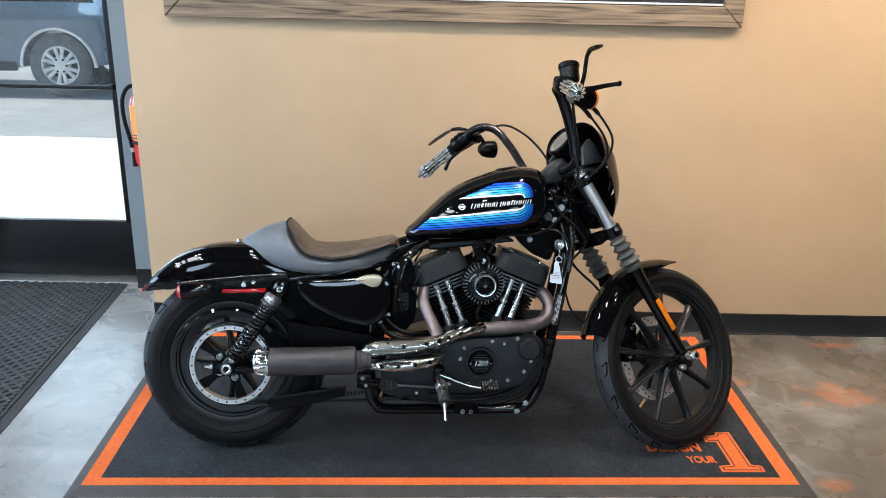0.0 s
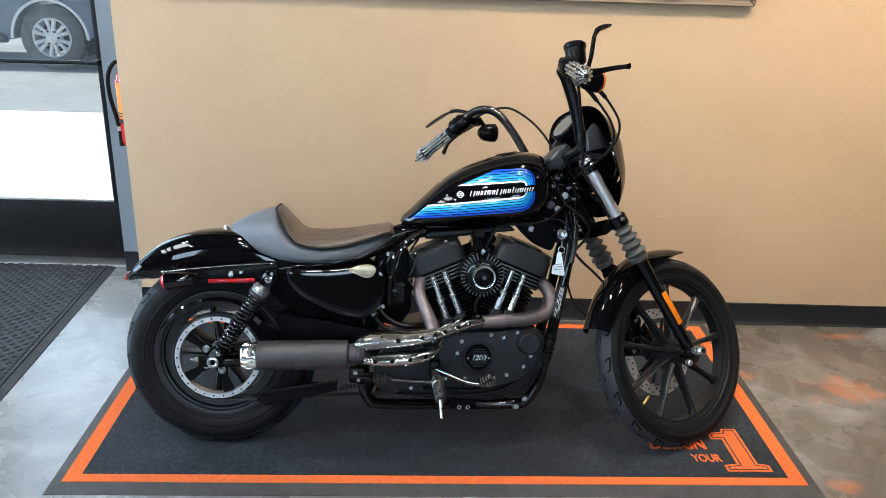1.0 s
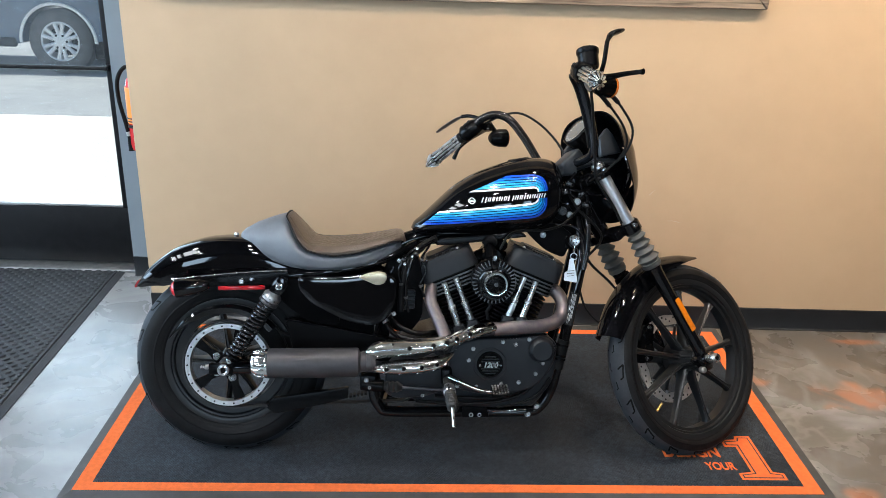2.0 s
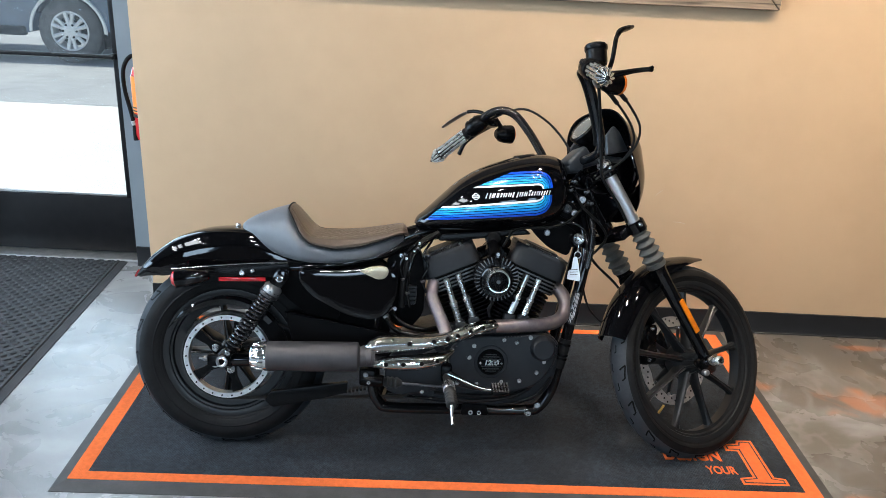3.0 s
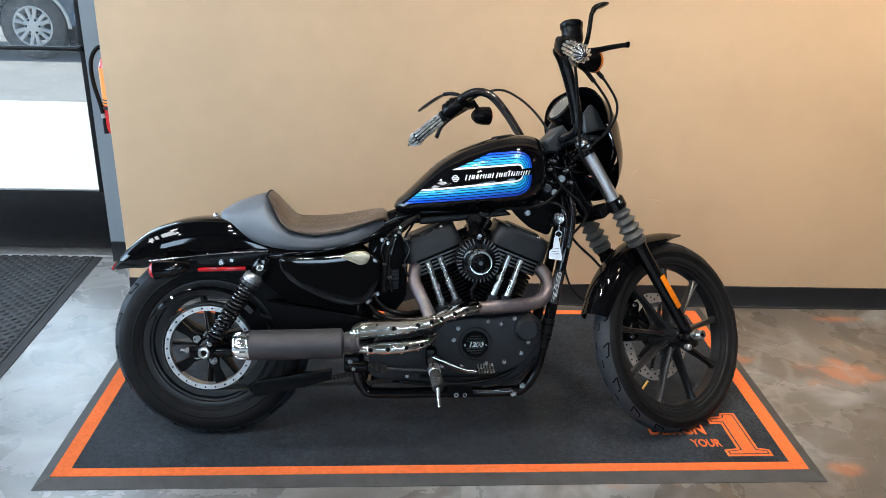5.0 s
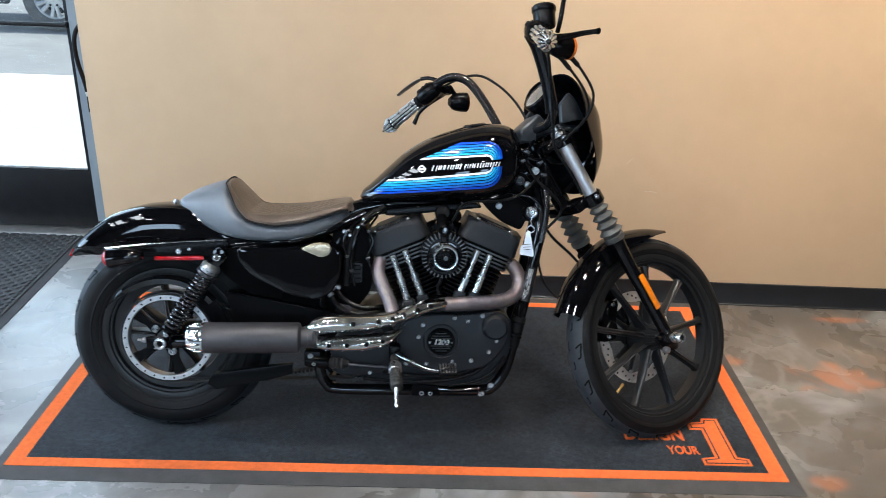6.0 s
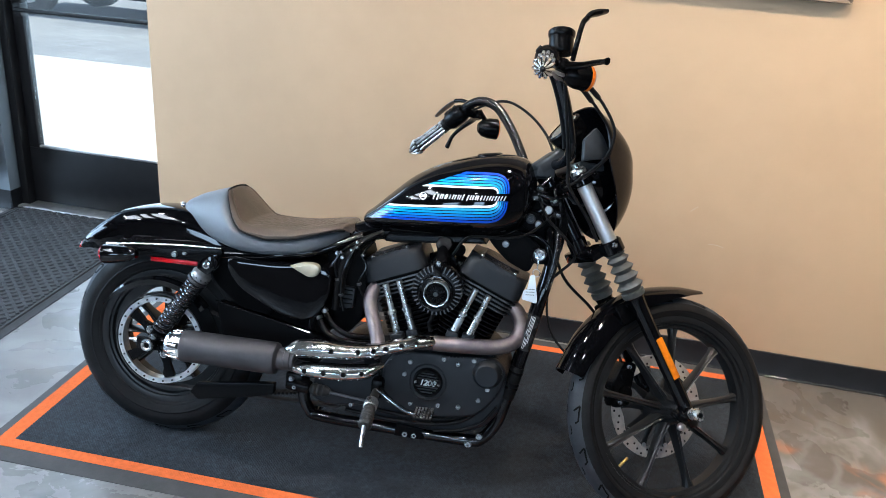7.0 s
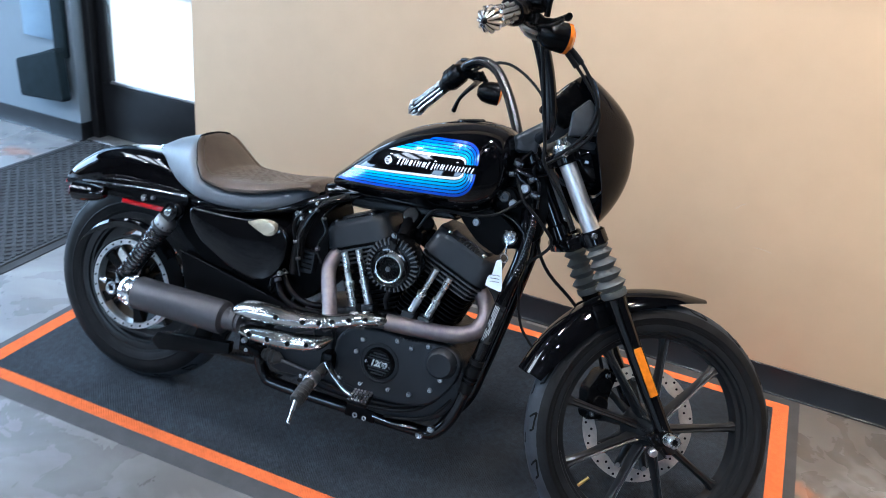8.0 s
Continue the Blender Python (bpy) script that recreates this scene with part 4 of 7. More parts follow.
rw, rput = wheel(REAR + Vector((0, 0.024, 0)), 0.307, 0.062, 0.110, "rear_wheel", None, 22, 0.050, 0.034, 0.047)
rput("hub", lathe([(0.0, -0.066), (0.035, -0.066), (0.042, -0.05), (0.044, 0.05), (0.0, 0.06)], REAR, (0, 1, 0), 28), M_SATIN, rw)
pul = rput("pulley", lathe([(0.1195, -0.063), (0.1345, -0.063), (0.135, -0.060), (0.131, -0.058), (0.131, -0.036), (0.136, -0.034), (0.1195, -0.032)], REAR, (0, 1, 0), 64, loop=True), M_RIMRING, rw, "machined silver belt pulley ring")
tagged(rput("rivets", merge(*[cyl(REAR + Vector((0.127 * math.cos(a), -0.0655, 0.127 * math.sin(a))), REAR + Vector((0.127 * math.cos(a), -0.061, 0.127 * math.sin(a))), 0.0028, 8) for a in (2 * math.pi * k / 26 for k in range(26))]), M_DARKFILL, pul), kind="stuff")
for k in range(5):
    a = radians(72 * k - 2)
    d = Vector((math.cos(a), 0, math.sin(a)))
    s = Vector((-d.z, 0, d.x))
    c = REAR + Vector((0, -0.051, 0))
    rput("pulley_arm", rings_mesh([[c + d * r_ + s * u + Vector((0, v, 0)) for u, v in ((-w_, -0.006), (w_, -0.006), (w_, 0.006), (-w_, 0.006))] for r_, w_ in ((0.03, 0.02), (0.072, 0.010), (0.117, 0.017))]), M_SATIN, pul)
    rput("pulley_bolt", merge(cyl(c + d * 0.044 + Vector((0, -0.006, 0)), c + d * 0.044 + Vector((0, -0.010, 0)), 0.0125, 18, 0.001), bolt(c + d * 0.044 + Vector((0, -0.010, 0)), (0, -1, 0), 0.009, 0.006)), M_STEEL, pul)
nut = rput("axle_nut", lathe([(0.0, -0.112), (0.0155, -0.112), (0.018, -0.108), (0.018, -0.100), (0.0, -0.098)], REAR + Vector((0.004, 0, 0.004)), (0, 1, 0), 6), M_STEEL, rw, "zinc axle nut")
rput("axle_washer", lathe([(0.0, -0.101), (0.026, -0.101), (0.028, -0.097), (0.028, -0.075), (0.0, -0.07)], REAR + Vector((0.004, 0, 0.004)), (0, 1, 0), 28), M_GUN, nut)
rput("adjuster_bolt", merge(cyl(REAR + Vector((-0.075, -0.103, 0.006)), REAR + Vector((-0.03, -0.103, 0.005)), 0.0045, 10), cyl(REAR + Vector((-0.060, -0.103, 0.006)), REAR + Vector((-0.050, -0.103, 0.006)), 0.0085, 6)), M_STEEL, nut)

# ---- drive belt and guards ----
SPR = Vector((0.545, 0, 0.245))


def belt():
    R0, r0 = 0.1395, 0.055
    d = SPR - REAR
    L = d.length
    base = math.atan2(d.z, d.x)
    off = math.acos((R0 - r0) / L)
    pts = []
    for c, r, a0, a1 in ((REAR, R0, base + off, base + 2 * math.pi - off), (SPR, r0, base - off, base + off)):
        for k in range(25):
            a = a0 + (a1 - a0) * k / 24
            pts.append((c, r, a))
    rings = []
    for c, r, a in pts:
        q = Vector((math.cos(a), 0, math.sin(a)))
        rings.append([c + q * rr + Vector((0, y, 0)) for rr, y in ((r, -0.060), (r + 0.005, -0.060), (r + 0.005, -0.034), (r, -0.034))])
    return rings_mesh(rings, loop=True, caps=False)


bike("drive_belt", belt(), M_BELT, None, "black toothed rubber drive belt", False)
bike("belt_teeth", merge(*[box(x - 0.004, x + 0.004, -0.084, -0.056, 0.2035 + (x - 0.35) * 0.17, 0.211 + (x - 0.35) * 0.17) for x in np.arange(0.345, 0.45, 0.012)]), M_RUBBER, None, "", False)
bike("lower_belt_guard", prism(rounded([(0.132, 0.190), (0.150, 0.220), (0.27, 0.238), (0.388, 0.254), (0.386, 0.221), (0.317, 0.202), (0.158, 0.170)], 0.006), -0.115, -0.092, 0.003), M_SATIN, None, "black plastic lower belt guard")
arc = []
for v in range(152, 36, -4):
    a, f = radians(v), min(1.0, 0.06 + (152 - v) / 34)
    arc.append([REAR + Vector((r * math.cos(a), y, r * math.sin(a))) for r, y in ((0.198 - 0.024 * f, -0.084), (0.198 - 0.008 * f, -0.086), (0.198, -0.080), (0.198, -0.080 + 0.014 * f), (0.198 - 0.004 * f, -0.080 + 0.014 * f), (0.198 - 0.008 * f, -0.078), (0.198 - 0.024 * f, -0.081))])
guard = bike("upper_belt_guard", rings_mesh(arc), M_GLOSS, None, "black gloss upper belt guard")
part("guard_web", prism([(REAR.x + r * math.cos(radians(v)), REAR.z + r * math.sin(radians(v))) for r, vs in ((0.146, range(62, -12, -6)), (0.196, range(-10, 64, 6))) for v in vs], -0.076, -0.072, 0.001), M_FIN, guard)

# ---- swingarm, frame and stand side ----
for s in (-1, 1):
    bike("swingarm", tube([(0.0, s * 0.090, 0.313), (0.1, s * 0.094, 0.316), (0.3, s * 0.10, 0.325), (0.44, s * 0.10, 0.335), (0.52, s * 0.06, 0.335)], [0.022, 0.021, 0.022, 0.024, 0.03], 14, 6, 0.75), M_GLOSS)
    bike("axle_adjuster", box(-0.045, 0.03, s * 0.103 - 0.008, s * 0.103 + 0.008, 0.296, 0.332, 0.005), M_SATIN)
    bike("frame_downtube", tube([(1.115, s * 0.03, 0.79), (1.128, s * 0.06, 0.69), (1.114, s * 0.076, 0.60), (1.079, s * 0.078, 0.42), (1.053, s * 0.078, 0.30), (1.033, s * 0.078, 0.225), (0.997, s * 0.078, 0.172), (0.95, s * 0.076, 0.160), (0.75, s * 0.076, 0.160), (0.53, s * 0.076, 0.162), (0.485, s * 0.076, 0.180), (0.465, s * 0.08, 0.25), (0.48, s * 0.075, 0.45), (0.52, s * 0.06, 0.62), (0.6, s * 0.04, 0.70)], 0.0172, 14, 7), M_GLOSS)
    bike("seat_rail", tube([(0.60, s * 0.06, 0.705), (0.48, s * 0.10, 0.655), (0.36, s * 0.110, 0.628), (0.24, s * 0.092, 0.612), (0.12, s * 0.082, 0.600)], 0.014, 12, 6), M_GLOSS)
bike("backbone", tube([(1.13, 0, 0.86), (1.02, 0, 0.80), (0.85, 0, 0.755), (0.6, 0, 0.715), (0.5, 0, 0.66)], 0.03, 16, 6), M_GLOSS)
bike("neck_gusset", prism(rounded([(1.02, 0.86), (1.13, 0.90), (1.165, 0.80), (1.15, 0.71), (1.07, 0.70), (1.0, 0.745)], 0.02), -0.028, 0.028, 0.006), M_FIN)
bike("cross_tube", tube([(0.50, -0.076, 0.168), (0.495, 0, 0.165), (0.50, 0.076, 0.168)], 0.014, 10, 4), M_GLOSS)
for x, z, r in ((0.99, 0.178, 0.010), (0.962, 0.150, 0.010), (0.805, 0.150, 0.0085), (0.778, 0.150, 0.0085)):
    bike("frame_bolt", bolt((x, -0.0905, z + 0.006), (0, -1, 0), r, 0.008), M_STEEL)

# ---- shock absorbers ----
def shock(s):
    top, low = Vector((0.184, s * 0.134, 0.587)), Vector((0.0085, s * 0.130, 0.3226))
    d = (low - top)
    L = d.length
    d.normalize()
    side = Vector((0, 1, 0))
    oth = d.cross(side)
    sh = new("shock_absorber")
    sh.parent = BIKE
    part("top_eye", cyl(top + Vector((0, -0.012, 0)), top + Vector((0, 0.012, 0)), 0.017, 20, 0.003), M_GUN, sh)
    # forked bracket round the upper eye
    fork_poly = [top + d * a_ + oth * b_ for a_, b_ in ((-0.024, -0.010), (-0.026, 0.010), (-0.006, 0.022), (0.026, 0.019), (0.030, -0.019), (-0.006, -0.022))]
    for y_ in (-0.020, 0.014):
        part("clevis_cheek", prism(rounded([(p.x, p.z) for p in fork_poly], 0.007), top.y + y_, top.y + y_ + 0.006, 0.0015), M_GLOSS, sh)
    part("upper_cup", lathe([(0.0, 0.020), (0.014, 0.022), (0.019, 0.030), (0.0255, 0.036), (0.0285, 0.040), (0.0285, 0.056), (0.0265, 0.058)], top, d, 28), M_CUP, sh, "bright silver spring cup")
    tagged(part("cup_holes", merge(*[cyl(top + d * 0.049 + (math.cos(a) * side + math.sin(a) * oth) * 0.0275, top + d * 0.049 + (math.cos(a) * side + math.sin(a) * oth) * 0.0291, 0.0022, 8) for a in (2 * math.pi * k / 12 for k in range(12))]), M_DARKFILL, sh), kind="stuff")
    part("adjuster_ring", lathe([(0.024, 0.058), (0.0300, 0.060), (0.0305, 0.062), (0.0305, 0.068), (0.028, 0.070)], top, d, 28), M_GUNRING, sh)
    part("damper_body", cyl(top + d * 0.07, top + d * (L - 0.03), 0.0135, 18), M_DARKCHROME, sh)
    turns, n = 15.0, 300
    pts = [top + d * (0.072 + (L - 0.128) * (k / n) ** 1.12) + (0.0240 - 0.0025 * k / n) * (math.cos(2 * math.pi * turns * k / n) * side + math.sin(2 * math.pi * turns * k / n) * oth) for k in range(n + 1)]
    part("coil_spring", tube(pts, 0.0039, 8, 1), M_SPRING, sh, "black coil spring")
    part("lower_seat", lathe([(0.012, L - 0.058), (0.0265, L - 0.055), (0.0265, L - 0.050), (0.018, L - 0.044), (0.014, L - 0.034)], top, d, 24), M_SATIN, sh)
    part("lower_eye", merge(cyl(low + Vector((0, -0.012, 0)), low + Vector((0, 0.012, 0)), 0.0205, 24, 0.003), cyl(low - d * 0.045, low, 0.011, 12)), M_SATIN, sh)
    part("shock_bolt", lathe([(0.0, 0.014), (0.005, 0.014), (0.007, 0.011), (0.011, 0.010), (0.013, 0.0), (0.0, 0.0)], top + Vector((0, s * 0.020, 0)), (0, s, 0), 24), M_CHROME, sh, "round chrome bolt head")
    ring = part("eye_bush", lathe([(0.0085, 0.002), (0.0085, 0.008), (0.0115, 0.010), (0.0165, 0.009), (0.018, 0.006), (0.018, 0.0), (0.0, 0.0)], low + Vector((0, s * 0.012, 0)), (0, s, 0), 28), M_STEEL, sh, "bright hollow bush with a dark bore")
    part("bush_bore", cyl(low + Vector((0, s * 0.0125, 0)), low + Vector((0, s * 0.0165, 0)), 0.0086, 18), M_DARKFILL, ring)
    part("pinch_bolt", bolt(low - d * 0.031 + Vector((0, s * 0.008, 0)), (0, s, 0), 0.0075, 0.009), M_STEEL, sh)


shock(-1)
shock(1)

# ---- rear fender, struts, lamps ----
def arch(path, widths, drop, thick=0.003, flare=0.0, power=2.6):
    """A fender: a curved skin over a path of (x, z) tops, with side skirts that hang down the normal and tuck in by flare."""
    P = [Vector((x, 0, z)) for x, z in path]
    P = smooth_path(P, 4)
    W = np.interp(np.linspace(0, 1, len(P)), np.linspace(0, 1, len(widths)), widths).tolist()
    D = np.interp(np.linspace(0, 1, len(P)), np.linspace(0, 1, len(drop)), drop).tolist()
    outer, inner = [], []
    for i, q in enumerate(P):
        d = (P[min(i + 1, len(P) - 1)] - P[max(i - 1, 0)]).normalized()
        nn = Vector((-d.z, 0, d.x))
        if nn.z < 0 and abs(nn.z) > 0.3:
            nn = -nn
        row, rin = [], []
        for k in range(17):
            u = -1 + k / 8
            y = W[i] * math.copysign(1 - (1 - abs(u)) ** 1.6, u)
            y *= 1 - flare * max(0.0, abs(u) - 0.7) / 0.3
            f = abs(u) ** power
            row.append(q + Vector((0, y, 0)) - nn * D[i] * f)
            rin.append(q + Vector((0, y * (1 - thick / max(W[i], 0.02)), 0)) - nn * (D[i] * f + (thick if f < 0.9 else 0)))
        outer.append(row)
        inner.append(rin)
    rings = [o + n[::-1] for o, n in zip(outer, inner)]
    return rings_mesh(rings)


fen = bike("rear_fender", arch([(-0.278, 0.568), (-0.255, 0.600), (-0.231, 0.626), (-0.19, 0.660), (-0.146, 0.688), (-0.09, 0.707), (-0.041, 0.717), (0.03, 0.721), (0.10, 0.716), (0.19, 0.69), (0.28, 0.64)], [0.045, 0.078, 0.088, 0.092, 0.094, 0.094, 0.094, 0.094, 0.094, 0.094, 0.094], [0.016, 0.05, 0.075, 0.10, 0.115, 0.12, 0.12, 0.12, 0.12, 0.12, 0.12], flare=0.15, power=3.4), M_GLOSS, None, "black gloss bobbed rear fender")
part("fender_bolt", bolt((0.03, 0.0, 0.722), (0, 0, 1), 0.008, 0.008), M_STEEL, fen)
for s in (-1, 1):
    st = bike("fender_strut", prism(rounded([(-0.15, 0.597), (-0.02, 0.612), (0.10, 0.622), (0.205, 0.627), (0.206, 0.604), (0.175, 0.578), (0.10, 0.582), (-0.03, 0.575), (-0.12, 0.572)], 0.012), min(s * 0.0955, s * 0.109), max(s * 0.0955, s * 0.109), 0.004), M_SATIN, None, "satin black fender strut")
    part("trim_line", tube([(-0.148, s * 0.1105, 0.599), (-0.02, s * 0.1115, 0.6135), (0.10, s * 0.1115, 0.6235), (0.202, s * 0.1105, 0.6275)], 0.0022, 8, 4), M_CHROME, st, "bright edge line")
    for x, z, r in ((0.0635, 0.5935, 0.0092), (0.094, 0.600, 0.0062)):
        part("strut_bolt", bolt((x, s * 0.1085, z), (0, s, 0), r, 0.008), M_BRIGHT, st)
    part("side_reflector", moved(box(-0.071, 0.071, -0.003, 0.003, -0.0065, 0.0065, 0.0025), pose(0.064, s * 0.1125, 0.573, 0, -1.2, 0)), M_RED, st, "long red side reflector")
    sg = bike("rear_turn_signal", moved(lathe([(0.0, 0.105), (0.012, 0.104), (0.018, 0.092), (0.023, 0.07), (0.027, 0.035), (0.028, 0.008), (0.0, 0.008)], (0, 0, 0), (1, 0.0, 0.12), 24), pose(-0.127, s * 0.163, 0.579)), M_GLOSS, None, "black bullet turn signal with a red lens")
    part("lens", moved(lathe([(0.0, -0.008), (0.012, -0.007), (0.022, -0.001), (0.0275, 0.009)], (0, 0, 0), (1, 0.0, 0.12), 24), pose(-0.127, s * 0.163, 0.579)), M_RED, sg, "red lens")
    part("stalk", tube([(-0.070, s * 0.104, 0.590), (-0.075, s * 0.163, 0.587)], 0.009, 10, 2), M_GLOSS, sg)
bike("tail_reflector", moved(box(-0.005, 0.003, -0.030, 0.030, -0.014, 0.012, 0.004), pose(-0.277, 0, 0.568, 0, 30, 0)), M_RED, None, "red tail reflector")

# ---- seat ----
def crown(x):
    """How round the seat's upper section is: (across, up)."""
    return [float(np.interp(x, (0.05, 0.12, 0.20, 0.26, 0.32), v)) for v in ((0.80, 0.80, 0.76, 0.62, 0.58), (0.90, 0.90, 0.86, 0.68, 0.62))]


def seat_ring(x, w, zb, zm, zt, n=36, pl=0.5, lean=0.0):
    out = []
    ps, pu = crown(x)
    for k in range(n):
        a = 2 * math.pi * k / n
        c, s = math.cos(a), math.sin(a)
        y = w * math.copysign(abs(c) ** (ps if s >= 0 else 0.35), c)
        z = zm + ((zt - zm) * abs(s) ** pu if s >= 0 else (zb - zm) * abs(s) ** pl)
        out.append((x + lean * (z - zm), y, z))
    return out


def along(x, table):
    return [float(np.interp(x, [r[0] for r in table], [r[i] for r in table])) for i in range(1, len(table[0]))]


SEAT = [  # x, half width, bottom, widest height, top
    (0.050, 0.030, 0.716, 0.724, 0.734), (0.062, 0.048, 0.706, 0.720, 0.745), (0.10, 0.070, 0.680, 0.705, 0.766), (0.15, 0.096, 0.650, 0.697, 0.784),
    (0.185, 0.112, 0.638, 0.694, 0.794), (0.200, 0.119, 0.635, 0.693, 0.793), (0.215, 0.127, 0.632, 0.688, 0.766), (0.24, 0.139, 0.630, 0.678, 0.724), (0.27, 0.145, 0.627, 0.668, 0.698), (0.33, 0.148, 0.627, 0.660, 0.684), (0.39, 0.143, 0.631, 0.664, 0.688),
    (0.45, 0.131, 0.640, 0.676, 0.702), (0.50, 0.114, 0.658, 0.692, 0.714), (0.535, 0.092, 0.675, 0.704, 0.722), (0.548, 0.075, 0.686, 0.706, 0.720), (0.552, 0.05, 0.698, 0.708, 0.715)]
xs = np.concatenate([np.linspace(0.05, 0.062, 3)[:-1], np.linspace(0.062, 0.18, 10)[:-1], np.linspace(0.18, 0.29, 16)[:-1], np.linspace(0.29, 0.535, 18)[:-1], np.linspace(0.535, 0.552, 5)])
seat = bike("seat", rings_mesh([seat_ring(x, *along(x, SEAT)) for x in xs]), M_SEAT, None, "solo seat with smooth vinyl sides and a raised back")

PAD = [  # x, piping across and height, shoulder across and height, middle height
    (0.199, 0.070, 0.788, 0.055, 0.794, 0.799), (0.206, 0.088, 0.780, 0.070, 0.790, 0.798), (0.216, 0.104, 0.764, 0.086, 0.777, 0.788), (0.238, 0.128, 0.722, 0.106, 0.748, 0.763), (0.255, 0.138, 0.703, 0.120, 0.726, 0.740), (0.272, 0.1485, 0.693, 0.122, 0.712, 0.720), (0.291, 0.150, 0.687, 0.123, 0.708, 0.714),
    (0.347, 0.150, 0.678, 0.124, 0.707, 0.716), (0.42, 0.142, 0.686, 0.120, 0.713, 0.724), (0.499, 0.122, 0.709, 0.104, 0.727, 0.738), (0.535, 0.102, 0.720, 0.085, 0.735, 0.745), (0.550, 0.090, 0.720, 0.070, 0.737, 0.744), (0.560, 0.075, 0.714, 0.055, 0.730, 0.736), (0.566, 0.055, 0.708, 0.04, 0.715, 0.718)]


def pad_row(x):
    """Across the sitting pad: welted side, rounded shoulder and a quilted middle."""
    yp, zp, ys, zs, zc = along(x, PAD)
    half = [(yp, zp), (yp + 0.001, zp + (zs - zp) * 0.35), (ys + (yp - ys) * 0.62, zp + (zs - zp) * 0.78), (ys + 0.003, zs - 0.0006), (ys, zs), (ys - 0.003, zs - 0.0012), (ys - 0.007, zs - 0.0028)]
    inner = []
    for k in range(1, 27):
        y = (ys - 0.007) * (1 - k / 13)
        z = zs - 0.0015 + (zc - zs) * (1 - (y / ys) ** 2)
        if 0.275 < x < 0.53:
            f = math.exp(-(((x * 32 + y * 32) % 1 - 0.5) / 0.13) ** 2) + math.exp(-(((x * 32 - y * 32) % 1 - 0.5) / 0.13) ** 2)
            z -= 0.0036 * min(f, 1.2) * max(0.0, min(1.0, (x - 0.275) / 0.02, (0.53 - x) / 0.03, (ys - 0.012 - abs(y)) / 0.02))
        inner.append((y, z))
    return [(x, -y, z) for y, z in half] + [(x, -y, z) for y, z in inner[:-1]] + [(x, y, z) for y, z in half[::-1]]


part("seat_pad", rings_mesh([pad_row(x) for x in np.concatenate([np.linspace(0.199, 0.29, 24)[:-1], np.linspace(0.29, 0.535, 50)[:-1], np.linspace(0.535, 0.566, 10)]).tolist()], closed=False, caps=False), M_PAD, seat, "brown-black quilted leather sitting pad")
edge = [(x, *along(x, PAD)[:2]) for x in np.concatenate([np.linspace(0.199, 0.27, 9)[:-1], np.linspace(0.27, 0.552, 12)]).tolist()]
crest = [(0.1985, -0.070 * math.cos(math.pi * k / 10), 0.788 + 0.011 * math.sin(math.pi * k / 10)) for k in range(1, 10)]
part("piping", tube([(x, -y - 0.001, z) for x, y, z in edge[::-1]] + crest + [(x, y + 0.001, z) for x, y, z in edge], 0.0027, 8, 3), M_RUBBER, seat, "dark sewn piping")

# ---- fuel tank ----
TANK_T = [(0.584, 0.754), (0.592, 0.770), (0.613, 0.788), (0.666, 0.839), (0.718, 0.886), (0.78, 0.924), (0.842, 0.949), (0.904, 0.967), (0.966, 0.976), (1.02, 0.971), (1.045, 0.956), (1.06, 0.925), (1.068, 0.885)]
TANK_B = [(0.584, 0.748), (0.60, 0.737), (0.64, 0.733), (0.80, 0.738), (0.92, 0.745), (0.99, 0.756), (1.035, 0.78), (1.055, 0.81), (1.068, 0.855)]
TANK_W = [(0.584, 0.012), (0.592, 0.036), (0.613, 0.058), (0.666, 0.087), (0.72, 0.107), (0.78, 0.122), (0.85, 0.134), (0.92, 0.140), (0.98, 0.136), (1.02, 0.122), (1.045, 0.100), (1.06, 0.070), (1.068, 0.030)]


def smooth_interp(x, t):
    """Cubic through a table, by its slopes."""
    X, Y = [p[0] for p in t], [p[1] for p in t]
    S = [(Y[min(i + 1, len(t) - 1)] - Y[max(i - 1, 0)]) / (X[min(i + 1, len(t) - 1)] - X[max(i - 1, 0)]) for i in range(len(t))]
    x = min(max(x, X[0]), X[-1])
    i = min(max(np.searchsorted(X, x) - 1, 0), len(t) - 2)
    h = X[i + 1] - X[i]
    u = (x - X[i]) / h
    return float((1 + 2 * u) * (1 - u) ** 2 * Y[i] + u * (1 - u) ** 2 * h * S[i] + u * u * (3 - 2 * u) * Y[i + 1] + u * u * (u - 1) * h * S[i + 1])


def tank_section(x):
    zt, zb, w = smooth_interp(x, TANK_T), smooth_interp(x, TANK_B), max(smooth_interp(x, TANK_W), 0.005)
    return w, zb, zb + 0.40 * (zt - zb), zt


def tank_y(x, z):
    w, zb, zm, zt = tank_section(x)
    e = (z - zm) / (zt - zm) if z > zm else (zm - z) / (zm - zb)
    return w * max(0.0, 1 - min(abs(e), 0.999) ** (2.1 if z > zm else 3.0)) ** (1 / 2.2)


def tank_ring(x, n=44):
    w, zb, zm, zt = tank_section(x)
    out = []
    for k in range(n):
        a = 2 * math.pi * k / n
        c, s = math.cos(a), math.sin(a)
        z = zm + (zt - zm) * math.copysign(abs(s) ** 0.95, s) if s > 0 else zm + (zm - zb) * math.copysign(abs(s) ** 0.7, s)
        y = tank_y(x, z) if abs(s) < 0.9999 else 0.0
        out.append((x, math.copysign(y, c), z))
    return out


